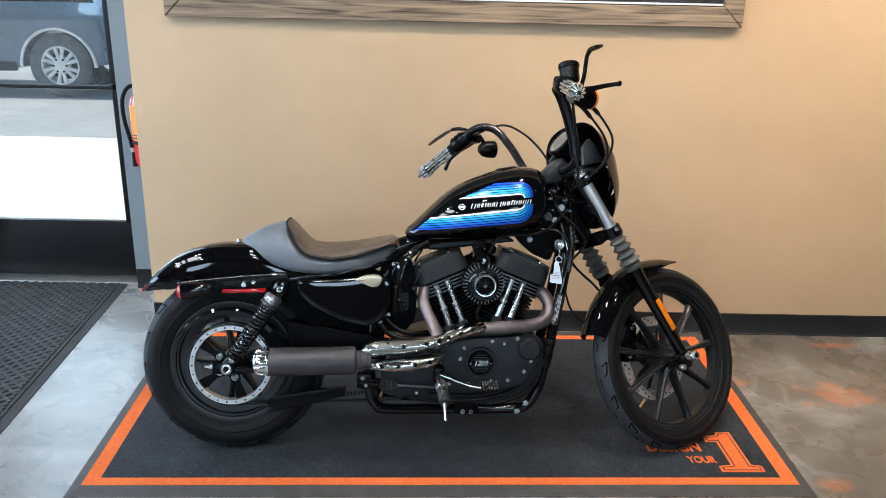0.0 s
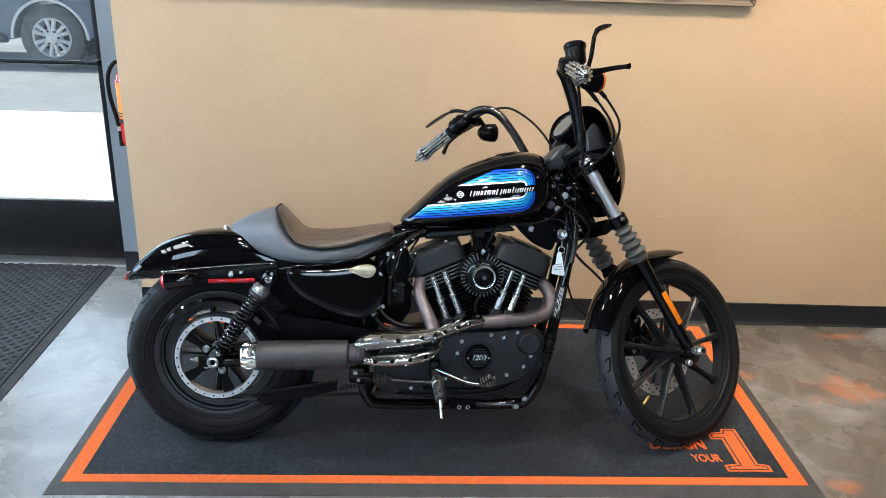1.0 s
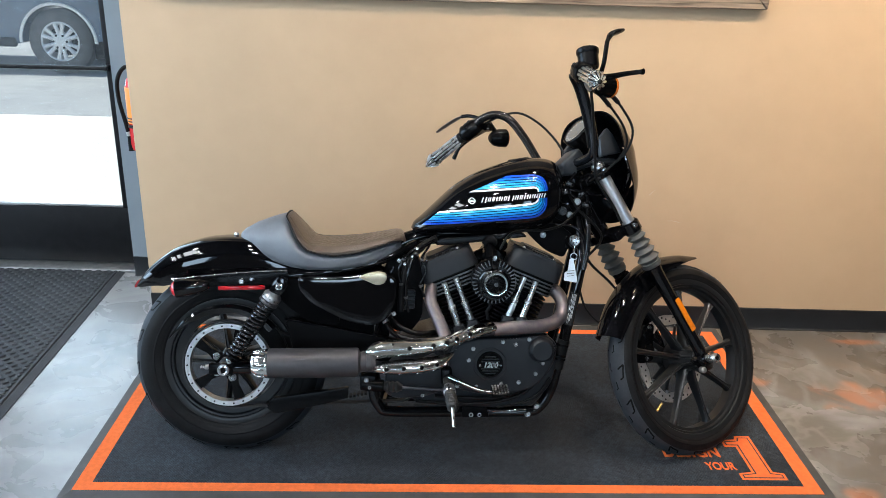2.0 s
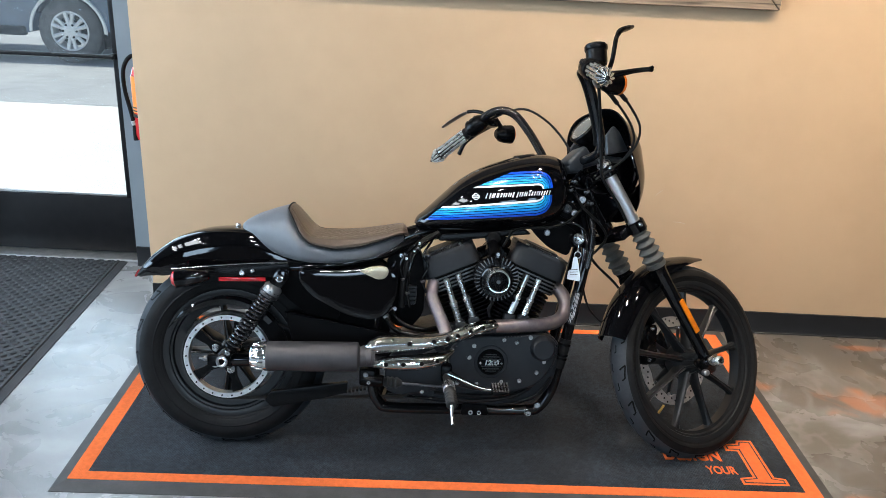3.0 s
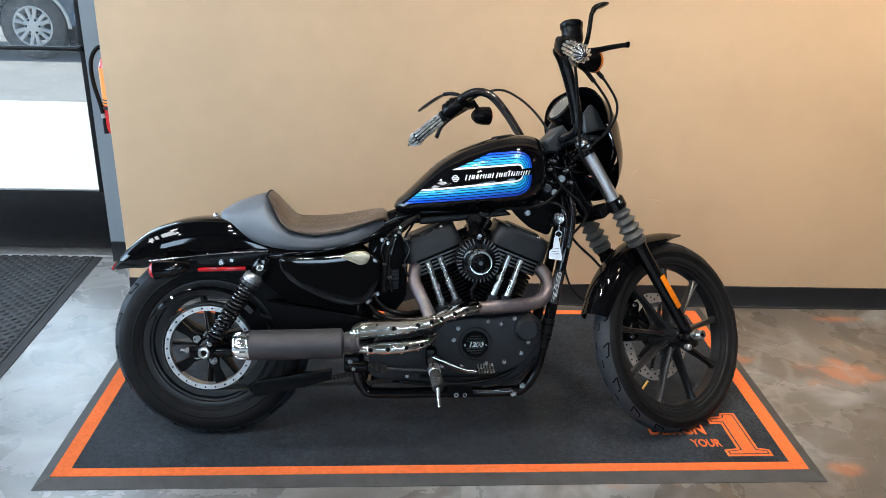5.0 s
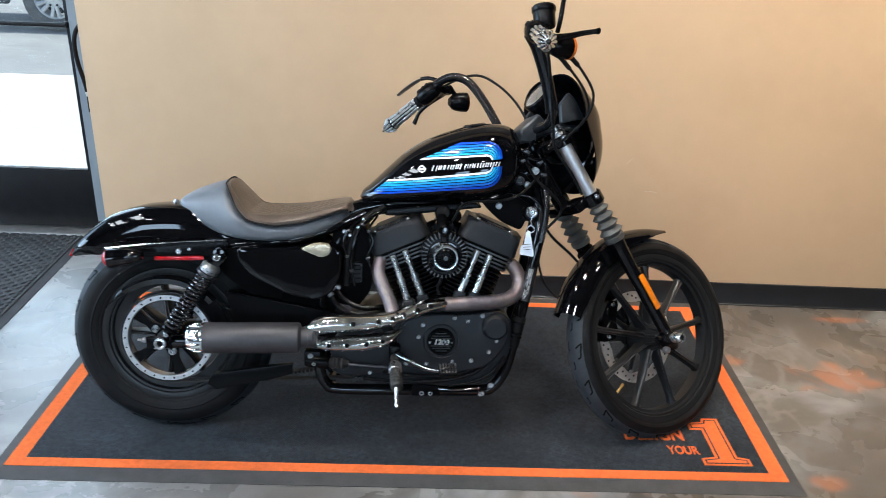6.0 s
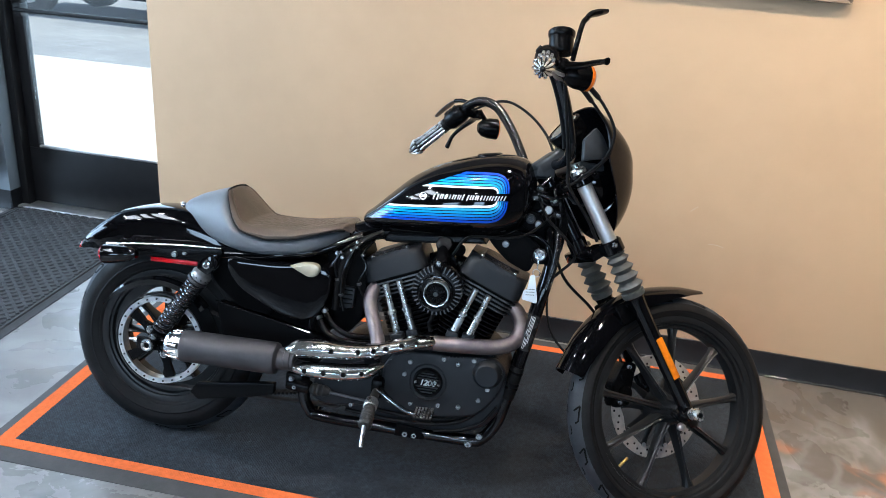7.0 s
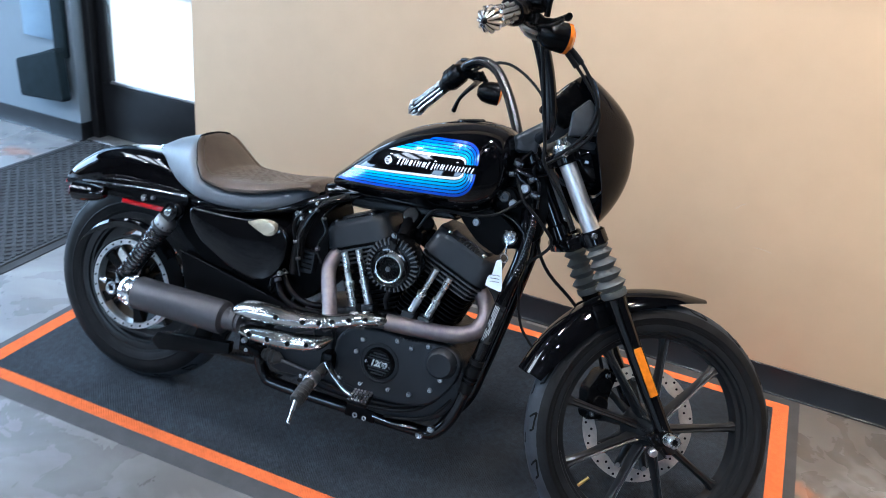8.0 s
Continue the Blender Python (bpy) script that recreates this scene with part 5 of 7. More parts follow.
tank = bike("fuel_tank", rings_mesh([tank_ring(x) for x in np.concatenate([0.584 + 0.05 * (np.linspace(0, 1, 9)[:-1] ** 2), np.linspace(0.634, 1.02, 26)[:-1], 1.068 - 0.048 * (np.linspace(1, 0, 12) ** 2)])]), M_GLOSS, None, "black gloss peanut fuel tank with blue and white racing stripes")
part("filler_cap", lathe([(0.0, 0.010), (0.030, 0.010), (0.036, 0.006), (0.037, -0.004)], (0.925, -0.0, 0.9640), (-0.17, 0, 1), 28), M_GLOSS, tank, "low black filler cap")
part("tank_seam", tube([(x, -tank_y(x, tank_section(x)[1] + 0.006) - 0.002, tank_section(x)[1] + 0.004) for x in np.linspace(0.61, 1.03, 14)], 0.0028, 8, 2), M_GLOSS, tank)


def decal(pts, w, side, lift=0.0012):
    """A ribbon of half-width w along a side-view path, laid on the tank."""
    bm = bmesh.new()
    last = None
    P = [Vector((a, b)) for a, b in pts]
    for i, p in enumerate(P):
        d = (P[min(i + 1, len(P) - 1)] - P[max(i - 1, 0)]).normalized()
        n = Vector((-d.y, d.x))
        row = []
        for u in (-1, 0, 1):
            q = p + n * w * u
            row.append(bm.verts.new((q.x, side * (tank_y(q.x, q.y) + lift), q.y)))
        if last:
            for k in range(2):
                bm.faces.new((last[k], last[k + 1], row[k + 1], row[k]))
        last = row
    return bm


def stripe_path(o):
    """One stripe of the nested loop, o outward of the inner line."""
    def line(a, b, n):
        return [(a[0] + (b[0] - a[0]) * k / n, a[1] + (b[1] - a[1]) * k / n) for k in range(n)]
    k = o / 0.040
    top_a = (0.760 + 0.112 * k, 0.8715 + 0.0505 * k)
    top_b = (0.950, 0.888 + 0.040 * k)
    bot_b = (0.938, 0.8415 - 0.046 * k)
    bot_a = (0.668 - 0.052 * k, 0.8095 - 0.044 * k)
    xr = 0.9665 + 0.030 * k
    zu, zl = 0.876 + 0.006 * k, 0.856 - 0.004 * k
    pts = line(top_a, top_b, 14)
    for j in range(9):
        t = j / 8
        pts.append(tuple((1 - t) ** 2 * Vector(top_b) + 2 * t * (1 - t) * Vector((xr, top_b[1] + 0.001)) + t * t * Vector((xr, zu))))
    for j in range(1, 10):
        t = j / 9
        pts.append(tuple((1 - t) ** 2 * Vector((xr, zl)) + 2 * t * (1 - t) * Vector((xr - 0.002, bot_b[1] + 0.002)) + t * t * Vector(bot_b)))
    return pts + line(bot_b, bot_a, 16)[1:] + [bot_a]


def band(a, b, side, lift=0.0012):
    """A stripe between two nested paths, so that its ends run out on the slant."""
    bm = bmesh.new()
    last = None
    for p, q in zip(stripe_path(a), stripe_path(b)):
        row = []
        for u in (0, 0.5, 1):
            x, z = p[0] + (q[0] - p[0]) * u, p[1] + (q[1] - p[1]) * u
            row.append(bm.verts.new((x, side * (tank_y(x, z) + lift), z)))
        if last:
            for k in range(2):
                bm.faces.new((last[k], last[k + 1], row[k + 1], row[k]))
        last = row
    return bm


for s in (-1, 1):
    part("stripe", band(-0.0008, 0.0046, s), M_WHITEDECAL, tank, "white inner stripe")
    for k in range(5):
        part("stripe", band(0.0060 + 0.0073 * k, 0.0116 + 0.0073 * k, s), BLUES[k], tank, "blue stripe")
    # the maker's name as plain slanted bars, and a small emblem outline
    part("name_backing", decal([(x, 0.852 + (x - 0.798) * 0.09) for x in np.linspace(0.96, 0.998, 6)], 0.0100, s, 0.0015), M_GLOSS, tank)
    x = 0.797
    for wdt in (0.014, 0.009, 0.007, 0.005, 0.010, 0.009, 0.016, 0.010, 0.009, 0.005, 0.011, 0.010, 0.011, 0.012):
        zc = 0.8510 + (x - 0.798) * 0.09
        hh = 0.0092 if wdt > 0.012 else 0.0072
        for u in ((0.0, 1.0) if wdt > 0.006 else (0.5,)):
            bx = x + 0.0018 + (wdt - 0.0036) * u
            part("name_bar", decal([(bx - hh * 0.3, zc - hh), (bx, zc), (bx + hh * 0.3, zc + hh * 0.75)], 0.0016, s, 0.0022), M_WHITEDECAL, tank, "thin white slanted bar", False)
        x += wdt + 0.0042
    ring = [(0.767 + 0.0105 * math.cos(a) * (1 - 0.25 * abs(math.sin(2 * a))), 0.846 + 0.0088 * math.sin(a)) for a in (2 * math.pi * k / 24 for k in range(25))]
    part("emblem", merge(decal(ring, 0.0012, s, 0.0016), decal([(0.756, 0.8475), (0.778, 0.8485)], 0.0012, s, 0.0016), decal([(0.756, 0.8435), (0.778, 0.8445)], 0.0012, s, 0.0016)), M_WHITEDECAL, tank, "small white outlined emblem")

# ---- side cover, oil tank, battery side ----
OIL = rounded([(0.235, 0.612), (0.38, 0.614), (0.48, 0.628), (0.54, 0.612), (0.536, 0.53), (0.505, 0.476), (0.46, 0.458), (0.385, 0.474), (0.275, 0.532), (0.24, 0.575)], 0.035, 6)
bike("oil_tank", rings_mesh([[(0.40 + (x - 0.40) * f, y, 0.552 + (z - 0.552) * f) for x, z in OIL] for f, y in ((1.0, 0.12), (1.0, -0.1385), (0.994, -0.1425), (0.98, -0.1450), (0.95, -0.1462), (0.80, -0.1470), (0.6, -0.1476), (0.3, -0.148), (0.08, -0.148))]), M_GLOSS, None, "black gloss oil tank side cover")
plate_ = bike("ignition_cover", prism(rounded([(0.420, 0.614), (0.456, 0.629), (0.486, 0.632), (0.505, 0.627), (0.510, 0.612), (0.500, 0.594), (0.478, 0.589), (0.455, 0.599)], 0.010, 5), -0.156, -0.140, 0.004), M_CREAM, None, "pale gold side badge plate")
part("plate_boss", prism([(0.482 + 0.0265 * math.cos(a), 0.617 + (0.0135 if math.sin(a) > 0 else 0.0185) * math.sin(a)) for a in (2 * math.pi * k / 28 for k in range(28))], -0.162, -0.154, 0.003), M_CREAM, plate_)
bike("rear_inner_fender", prism(rounded([(0.32, 0.60), (0.50, 0.60), (0.52, 0.40), (0.44, 0.36), (0.34, 0.42)], 0.03), -0.085, 0.085, 0.01), M_FIN)
for s in (-1, 1):
    bike("fender_skirt", prism(rounded([(0.13, 0.63), (0.36, 0.63), (0.36, 0.45), (0.27, 0.46), (0.19, 0.52)], 0.02), min(s * 0.0985, s * 0.084), max(s * 0.0985, s * 0.084), 0.002), M_FIN)
cover_ = bike("swingarm_cover", prism(rounded([(0.190, 0.474), (0.30, 0.454), (0.478, 0.419), (0.56, 0.40), (0.58, 0.34), (0.45, 0.31), (0.22, 0.36)], 0.02), -0.1035, -0.07, 0.005), M_FIN, None, "black plastic swingarm cover")
part("cover_edge", tube([(0.193, -0.1045, 0.4735), (0.30, -0.1055, 0.453), (0.478, -0.1055, 0.4185)], 0.0026, 8, 4), M_GLOSS, cover_)
for k, (x, z) in enumerate(((0.545, 0.661), (0.53, 0.50))):
    bike("cover_bolt", bolt((x, -0.120 if k < 1 else -0.145, z), (0, -1, 0), 0.0065, 0.007), M_STEEL)

# ---- engine ----
CRANK = Vector((0.838, 0, 0.302))
eng = new("engine")
eng.parent = BIKE
part("crankcase", prism(rounded([(0.56, 0.40), (0.67, 0.43), (0.76, 0.455), (0.92, 0.46), (1.01, 0.43), (1.05, 0.38), (1.05, 0.28), (1.0, 0.205), (0.90, 0.175), (0.66, 0.185), (0.55, 0.22), (0.52, 0.30)], 0.04, 5), -0.095, 0.12, 0.012, 3), M_WRINKLE, eng, "wrinkle-black crankcase")
part("cam_cover", prism(rounded([(0.70, 0.275), (0.703, 0.365), (0.735, 0.402), (0.81, 0.418), (0.90, 0.416), (0.965, 0.425), (1.02, 0.42), (1.046, 0.392), (1.04, 0.34), (1.012, 0.29), (0.975, 0.252), (0.90, 0.232), (0.80, 0.232), (0.73, 0.248)], 0.035, 6), -0.122, -0.09, 0.010, 3), M_WRINKLE, eng, "wrinkle-black cam cover")
part("transmission_cover", prism(rounded([(0.50, 0.235), (0.505, 0.33), (0.55, 0.375), (0.69, 0.385), (0.698, 0.25), (0.64, 0.225), (0.54, 0.215)], 0.03, 5), -0.115, -0.09, 0.008, 3), M_WRINKLE, eng, "wrinkle-black gear cover")
part("starter_boss", lathe([(0.0, -0.142), (0.03, -0.142), (0.037, -0.136), (0.042, -0.12), (0.0, -0.11)], (0.995, 0, 0.378), (0, 1, 0), 28), M_WRINKLE, eng)
derby = part("timer_cover", lathe([(0.0, -0.131), (0.0325, -0.131), (0.034, -0.134), (0.0385, -0.134), (0.0405, -0.131), (0.043, -0.118)], (0.833, 0, 0.331), (0, 1, 0), 40), M_SATIN, eng, "round ribbed timer cover marked 1200")
for z_, w_ in ((0.027, 0.017), (0.019, 0.026), (0.0115, 0.030), (-0.0115, 0.030), (-0.019, 0.026), (-0.027, 0.017)):
    part("cover_rib", moved(box(-w_, w_, -0.0335, -0.030, -0.0018, 0.0018, 0.0008), pose(0.833, -0.1, 0.331 + z_)), M_WRINKLE, derby)
part("number", letters("1200", 0.0225, pose(0.833, -0.1318, 0.331, 90, 0, 0), 0.0009, 0.25, weight=0.0008), M_BRIGHT, derby, "silver number 1200", False)
for dx in (-0.0325, 0.0325):
    part("cover_screw", bolt((0.833 + dx, -0.133, 0.331), (0, -1, 0), 0.004, 0.004), M_STEEL, derby)
part("cover_collar", lathe([(0.044, -0.119), (0.052, -0.1235), (0.056, -0.121)], (0.833, 0, 0.331), (0, 1, 0), 40, caps=False), M_WRINKLE, eng)
for x, z in ((0.779, 0.382), (0.765, 0.345), (0.872, 0.404), (0.912, 0.395), (0.955, 0.412), (1.008, 0.40), (1.028, 0.385), (1.0, 0.335), (0.978, 0.30), (0.925, 0.272), (0.868, 0.268), (0.79, 0.262), (0.73, 0.262), (0.62, 0.232)):
    part("case_bolt", bolt((x, -0.1215, z), (0, -1, 0), 0.0068, 0.007), M_STEEL, eng)


def cylinder_set(sign):
    """One cylinder with its fins, head and rocker box, leaning by sign."""
    tilt = radians(22.5) * sign
    ax = Vector((math.sin(tilt), 0, math.cos(tilt)))
    sd = Vector((math.cos(tilt), 0, -math.sin(tilt)))
    def block(d0, d1, hx, hy, r=0.02, taper=0.0, y0=0.0):
        rows = []
        for d, t in ((d0, 0), (d1, taper)):
            poly = rounded([(-hx + t, -hy + t), (hx - t, -hy + t), (hx - t, hy - t), (-hx + t, hy - t)], r, 4)
            rows.append([CRANK + ax * d + sd * u + Vector((0, v + y0, 0)) for u, v in poly])
        return rings_mesh(rows)
    cy = new("cylinder")
    cy.parent = BIKE
    part("barrel", block(0.11, 0.31, 0.055, 0.058, 0.03), M_FIN, cy)
    for k in range(11):
        d = 0.145 + 0.0125 * k
        part("fin", block(d, d + 0.0042, 0.078, 0.082, 0.03), M_FIN, cy)
    for k in range(4):
        d = 0.288 + 0.0115 * k
        part("head_fin", block(d, d + 0.0042, 0.084 + 0.002 * k, 0.087, 0.03), M_GUN, cy)
    part("lower_rocker_box", block(0.285, 0.335, 0.080, 0.082, 0.028), M_FIN, cy)
    rb = block(0.336, 0.402, 0.094, 0.090, 0.034, 0.006)
    bmesh.ops.bevel(rb, geom=[e for e in rb.edges if all((v.co - CRANK).dot(ax) > 0.39 for v in e.verts)], offset=0.020, segments=4, affect="EDGES", profile=0.5)
    rk = part("rocker_box", rb, M_WRINKLE, cy, "wrinkle-black rocker box")
    rd = block(0.400, 0.410, 0.058, 0.052, 0.02, 0.006)
    part("rocker_ridge", rd, M_WRINKLE, rk)
    for k in range(7):
        c = CRANK + ax * 0.4005 + sd * (-0.024 + 0.008 * k) + Vector((0, -0.060, 0))
        part("ridge_tooth", moved(box(-0.0025, 0.0025, -0.018, 0.012, -0.010, 0.006, 0.0015), Matrix.Translation(c) @ Matrix.Rotation(tilt, 4, "Y")), M_WRINKLE, rk)
    for u in (-0.056, 0.048):
        part("rocker_bolt", bolt(CRANK + ax * 0.3995 + sd * u + Vector((0, -0.064, 0)), tuple(ax), 0.006, 0.007), M_STEEL, rk)
    return cy


cylinder_set(-1)
cylinder_set(1)
for a, b in (((0.685, 0.588), (0.734, 0.445)), ((0.722, 0.604), (0.776, 0.462)), ((0.936, 0.608), (0.885, 0.474)), ((0.973, 0.594), (0.929, 0.470))):
    p, q = Vector((a[0], -0.108, a[1])), Vector((b[0], -0.108, b[1]))
    m1 = p.lerp(q, 0.55)
    pr = part("pushrod_tube", merge(cyl(p, m1, 0.0085, 16), cyl(m1, q, 0.0105, 16, 0.002), cyl(m1 + (p - q) * 0.06, m1 - (p - q) * 0.02, 0.0125, 16, 0.002)), M_BRIGHT, eng, "chrome pushrod tube")
    part("tappet_block", moved(box(-0.017, 0.017, -0.018, 0.018, -0.03, 0.012, 0.005), pose(q.x, q.y, q.z, 0, -12 if a[0] < 0.8 else 12, 0)), M_WRINKLE, pr)

# round air cleaner
AIR = Vector((0.836, -0.10, 0.602))
air = bike("air_cleaner", lathe([(0.0, 0.0), (0.066, 0.0), (0.068, 0.006), (0.068, 0.05), (0.064, 0.058), (0.048, 0.062), (0.0, 0.062)], AIR, (0, -1, 0), 48), M_SATIN, None, "round finned black air cleaner with chrome ring")
for k in range(34):
    a = 2 * math.pi * k / 34
    part("air_fin", moved(box(0.051, 0.0675, -0.010, 0.008, -0.0016, 0.0016), Matrix.Translation(AIR + Vector((0, -0.052, 0))) @ Matrix.Rotation(-a, 4, "Y")), M_AIRFIN, air, "", False)
part("air_collar", lathe([(0.0, 0.066), (0.040, 0.0665), (0.0455, 0.070), (0.0490, 0.0695), (0.0505, 0.066), (0.051, 0.05)], AIR + Vector((-0.002, 0, -0.007)), (0, -1, 0), 40), M_GLOSS, air, "gloss black round collar")
cap = part("air_cap", lathe([(0.0, 0.085), (0.008, 0.086), (0.023, 0.083), (0.0272, 0.081), (0.0274, 0.06)], AIR + Vector((0.003, 0, -0.004)), (0, -1, 0), 36), M_SATIN, air)
part("chrome_ring", lathe([(0.0300, 0.083), (0.0312, 0.0865), (0.0338, 0.0868), (0.0352, 0.083), (0.0352, 0.06), (0.0300, 0.06)], AIR + Vector((0.003, 0, -0.004)), (0, -1, 0), 40, loop=True), M_BRIGHT, air, "bright metal ring")
tagged(part("cap_slots", merge(*[moved(box(0.010, 0.0225, -0.0015, 0.0015, -0.0012, 0.0012), Matrix.Translation(AIR + Vector((0.003, -0.0855, -0.004))) @ Matrix.Rotation(2 * math.pi * k / 18, 4, "Y")) for k in range(18)]), M_FIN, cap, "", False), kind="stuff")
part("cap_screw", bolt(AIR + Vector((0.003, -0.085, -0.004)), (0, -1, 0), 0.007, 0.004), M_GUN, cap)
part("air_strap", moved(box(-0.009, 0.009, -0.010, 0.0, 0.010, 0.056, 0.004), pose(AIR.x, AIR.y - 0.064, AIR.z + 0.03)), M_GLOSS, air)
part("strap_bolt", bolt(AIR + Vector((0, -0.074, 0.078)), (0, -1, 0), 0.006, 0.005), M_STEEL, air)
part("backplate_arm", tube([(0.835, -0.10, 0.66), (0.832, -0.07, 0.69), (0.83, -0.03, 0.71)], [0.022, 0.018, 0.022], 14, 4), M_SATIN, air)
part("breather", tube([(0.83, -0.135, 0.54), (0.828, -0.13, 0.52), (0.82, -0.12, 0.50), (0.825, -0.115, 0.475)], 0.006, 10, 4), M_RUBBER, air)
part("breather_bolt", bolt((0.846, -0.135, 0.552), (0, -1, 0), 0.006, 0.006), M_STEEL, air)

# ---- exhaust ----
ex = new("exhaust")
ex.parent = BIKE
part("front_header", tube([(0.985, -0.03, 0.575), (1.030, -0.040, 0.562), (1.058, -0.050, 0.540), (1.070, -0.064, 0.505), (1.056, -0.085, 0.472), (1.015, -0.106, 0.455), (0.94, -0.126, 0.452), (0.84, -0.140, 0.450)], 0.0215, 20, 6), M_HEADER, ex, "heat-tinted front header pipe")
part("rear_header", tube([(0.668, -0.04, 0.575), (0.648, -0.075, 0.565), (0.6435, -0.096, 0.535), (0.6525, -0.110, 0.508), (0.6700, -0.130, 0.472), (0.6860, -0.147, 0.436), (0.690, -0.158, 0.415), (0.676, -0.163, 0.402)], 0.0195, 20, 6), M_HEADER, ex, "heat-tinted rear header pipe")
part("upper_link_pipe", tube([(0.86, -0.138, 0.450), (0.78, -0.150, 0.444), (0.70, -0.172, 0.420), (0.60, -0.188, 0.403), (0.48, -0.20, 0.392), (0.43, -0.213, 0.375)], 0.0185, 16, 5), M_EXHAUST, ex)
part("lower_link_pipe", tube([(0.66, -0.160, 0.362), (0.6, -0.182, 0.346), (0.50, -0.195, 0.345), (0.43, -0.21, 0.36)], 0.0185, 16, 5), M_EXHAUST, ex)
part("muffler", lathe([(0.030, 0.020), (0.0425, 0.020), (0.0442, 0.022), (0.0442, 0.281), (0.0425, 0.287), (0.034, 0.290), (0.029, 0.294), (0.0275, 0.31), (0.025, 0.337)], (0.138, -0.215, 0.3640), (1, 0.01, 0.006), 40), M_EXHAUST, ex, "satin dark slip-on muffler")
tip = part("muffler_tip", lathe([(0.027, 0.030), (0.027, 0.0), (0.030, -0.003), (0.034, 0.0), (0.0375, 0.012), (0.0390, 0.030), (0.0390, 0.036), (0.0432, 0.037), (0.0440, 0.040), (0.0440, 0.045), (0.040, 0.047)], (0.113, -0.215, 0.3638), (1, 0.01, 0.006), 40, loop=True), M_CHROME, ex, "chrome scalloped muffler tip")
tagged(part("tip_scallop", merge(*[tube([(0.1145, -0.215 + 0.0335 * math.cos(a), 0.3638 + 0.0335 * math.sin(a)), (0.130, -0.215 + 0.0375 * math.cos(a), 0.3638 + 0.0375 * math.sin(a)), (0.149, -0.215 + 0.0385 * math.cos(a), 0.3640 + 0.0385 * math.sin(a))], [0.0015, 0.0034, 0.0040], 6, 2) for a in (2 * math.pi * (k + 0.5) / 12 for k in range(12))]), M_CHROME, tip), kind="stuff")
part("muffler_core", cyl((0.120, -0.215, 0.3638), (0.143, -0.215, 0.3640), 0.028, 24), M_DARKFILL, tip)
part("muffler_clamp", lathe([(0.026, 0.0), (0.029, 0.002), (0.029, 0.016), (0.026, 0.018)], (0.449, -0.212, 0.367), (1, 0, 0.05), 24, loop=True), M_EXHAUST, ex)


def shield(top, low, bulge, name, holes):
    """A curved heat shield between a top and a bottom line, bulging outward."""
    T, L = smooth_path(top, 5), smooth_path(low, 5)

    def skin(a, b, u):
        hgt = (a - b).length
        return a.lerp(b, u) + Vector((0, -bulge * min(1.0, hgt / 0.04) * math.sin(math.pi * u) ** 0.6, 0))

    rings = []
    for a, b in zip(T, L):
        row = [skin(a, b, k / 10) for k in range(11)]
        rings.append(row + [q + Vector((0, 0.003, 0)) for q in row[::-1]])
    sh = part(name, rings_mesh(rings), M_SHIELD, ex, "polished chrome perforated heat shield")
    n = len(T)
    for f, u, r in holes:
        i = f * (n - 1)
        j = min(int(i), n - 2)
        a, b = T[j].lerp(T[j + 1], i - j), L[j].lerp(L[j + 1], i - j)
        c = skin(a, b, u)
        nrm = (skin(a, b, min(u + 0.05, 1)) - skin(a, b, max(u - 0.05, 0))).cross(T[j + 1] - T[j]).normalized()
        if nrm.y > 0:
            nrm = -nrm
        # a dark plug paints the shade of an open hole
        part("hole", cyl(c + nrm * 0.0012, c - nrm * 0.004, r, 14), M_DARKFILL, sh)
        part("hole_rim", lathe([(r, 0.0016), (r + 0.0016, 0.0012), (r + 0.002, -0.001)], c, nrm, 14, caps=False), M_CHROME, sh)
    return sh


shield([(0.435, -0.205, 0.391), (0.449, -0.205, 0.410), (0.482, -0.203, 0.427), (0.549, -0.200, 0.433), (0.616, -0.195, 0.432), (0.676, -0.188, 0.438), (0.719, -0.178, 0.448), (0.780, -0.160, 0.467), (0.833, -0.145, 0.471), (0.861, -0.138, 0.465)],
       [(0.435, -0.205, 0.387), (0.457, -0.205, 0.379), (0.486, -0.203, 0.376), (0.550, -0.200, 0.379), (0.617, -0.195, 0.386), (0.686, -0.186, 0.398), (0.732, -0.176, 0.412), (0.790, -0.160, 0.428), (0.829, -0.148, 0.437), (0.861, -0.138, 0.444)], 0.026, "upper_heat_shield",
       [(0.38, 0.42, 0.0072), (0.50, 0.40, 0.0072), (0.58, 0.40, 0.0072), (0.66, 0.40, 0.0072), (0.735, 0.40, 0.007), (0.81, 0.40, 0.006), (0.22, 0.84, 0.003), (0.33, 0.84, 0.003), (0.45, 0.84, 0.003), (0.56, 0.84, 0.003), (0.67, 0.84, 0.003), (0.78, 0.82, 0.003), (0.88, 0.7, 0.003), (0.30, 0.2, 0.003), (0.62, 0.18, 0.003), (0.90, 0.35, 0.003)])
shield([(0.449, -0.203, 0.357), (0.483, -0.202, 0.362), (0.550, -0.198, 0.368), (0.618, -0.190, 0.371), (0.678, -0.175, 0.377), (0.713, -0.163, 0.382)],
       [(0.449, -0.203, 0.350), (0.475, -0.202, 0.331), (0.534, -0.198, 0.321), (0.610, -0.190, 0.322), (0.679, -0.175, 0.336), (0.717, -0.163, 0.373)], 0.026, "lower_heat_shield",
       [(0.30, 0.45, 0.0072), (0.45, 0.45, 0.0072), (0.60, 0.45, 0.0072), (0.74, 0.45, 0.0065), (0.18, 0.5, 0.003), (0.30, 0.86, 0.003), (0.44, 0.86, 0.003), (0.58, 0.86, 0.003), (0.72, 0.84, 0.003), (0.84, 0.7, 0.003), (0.52, 0.15, 0.003), (0.68, 0.15, 0.003)])

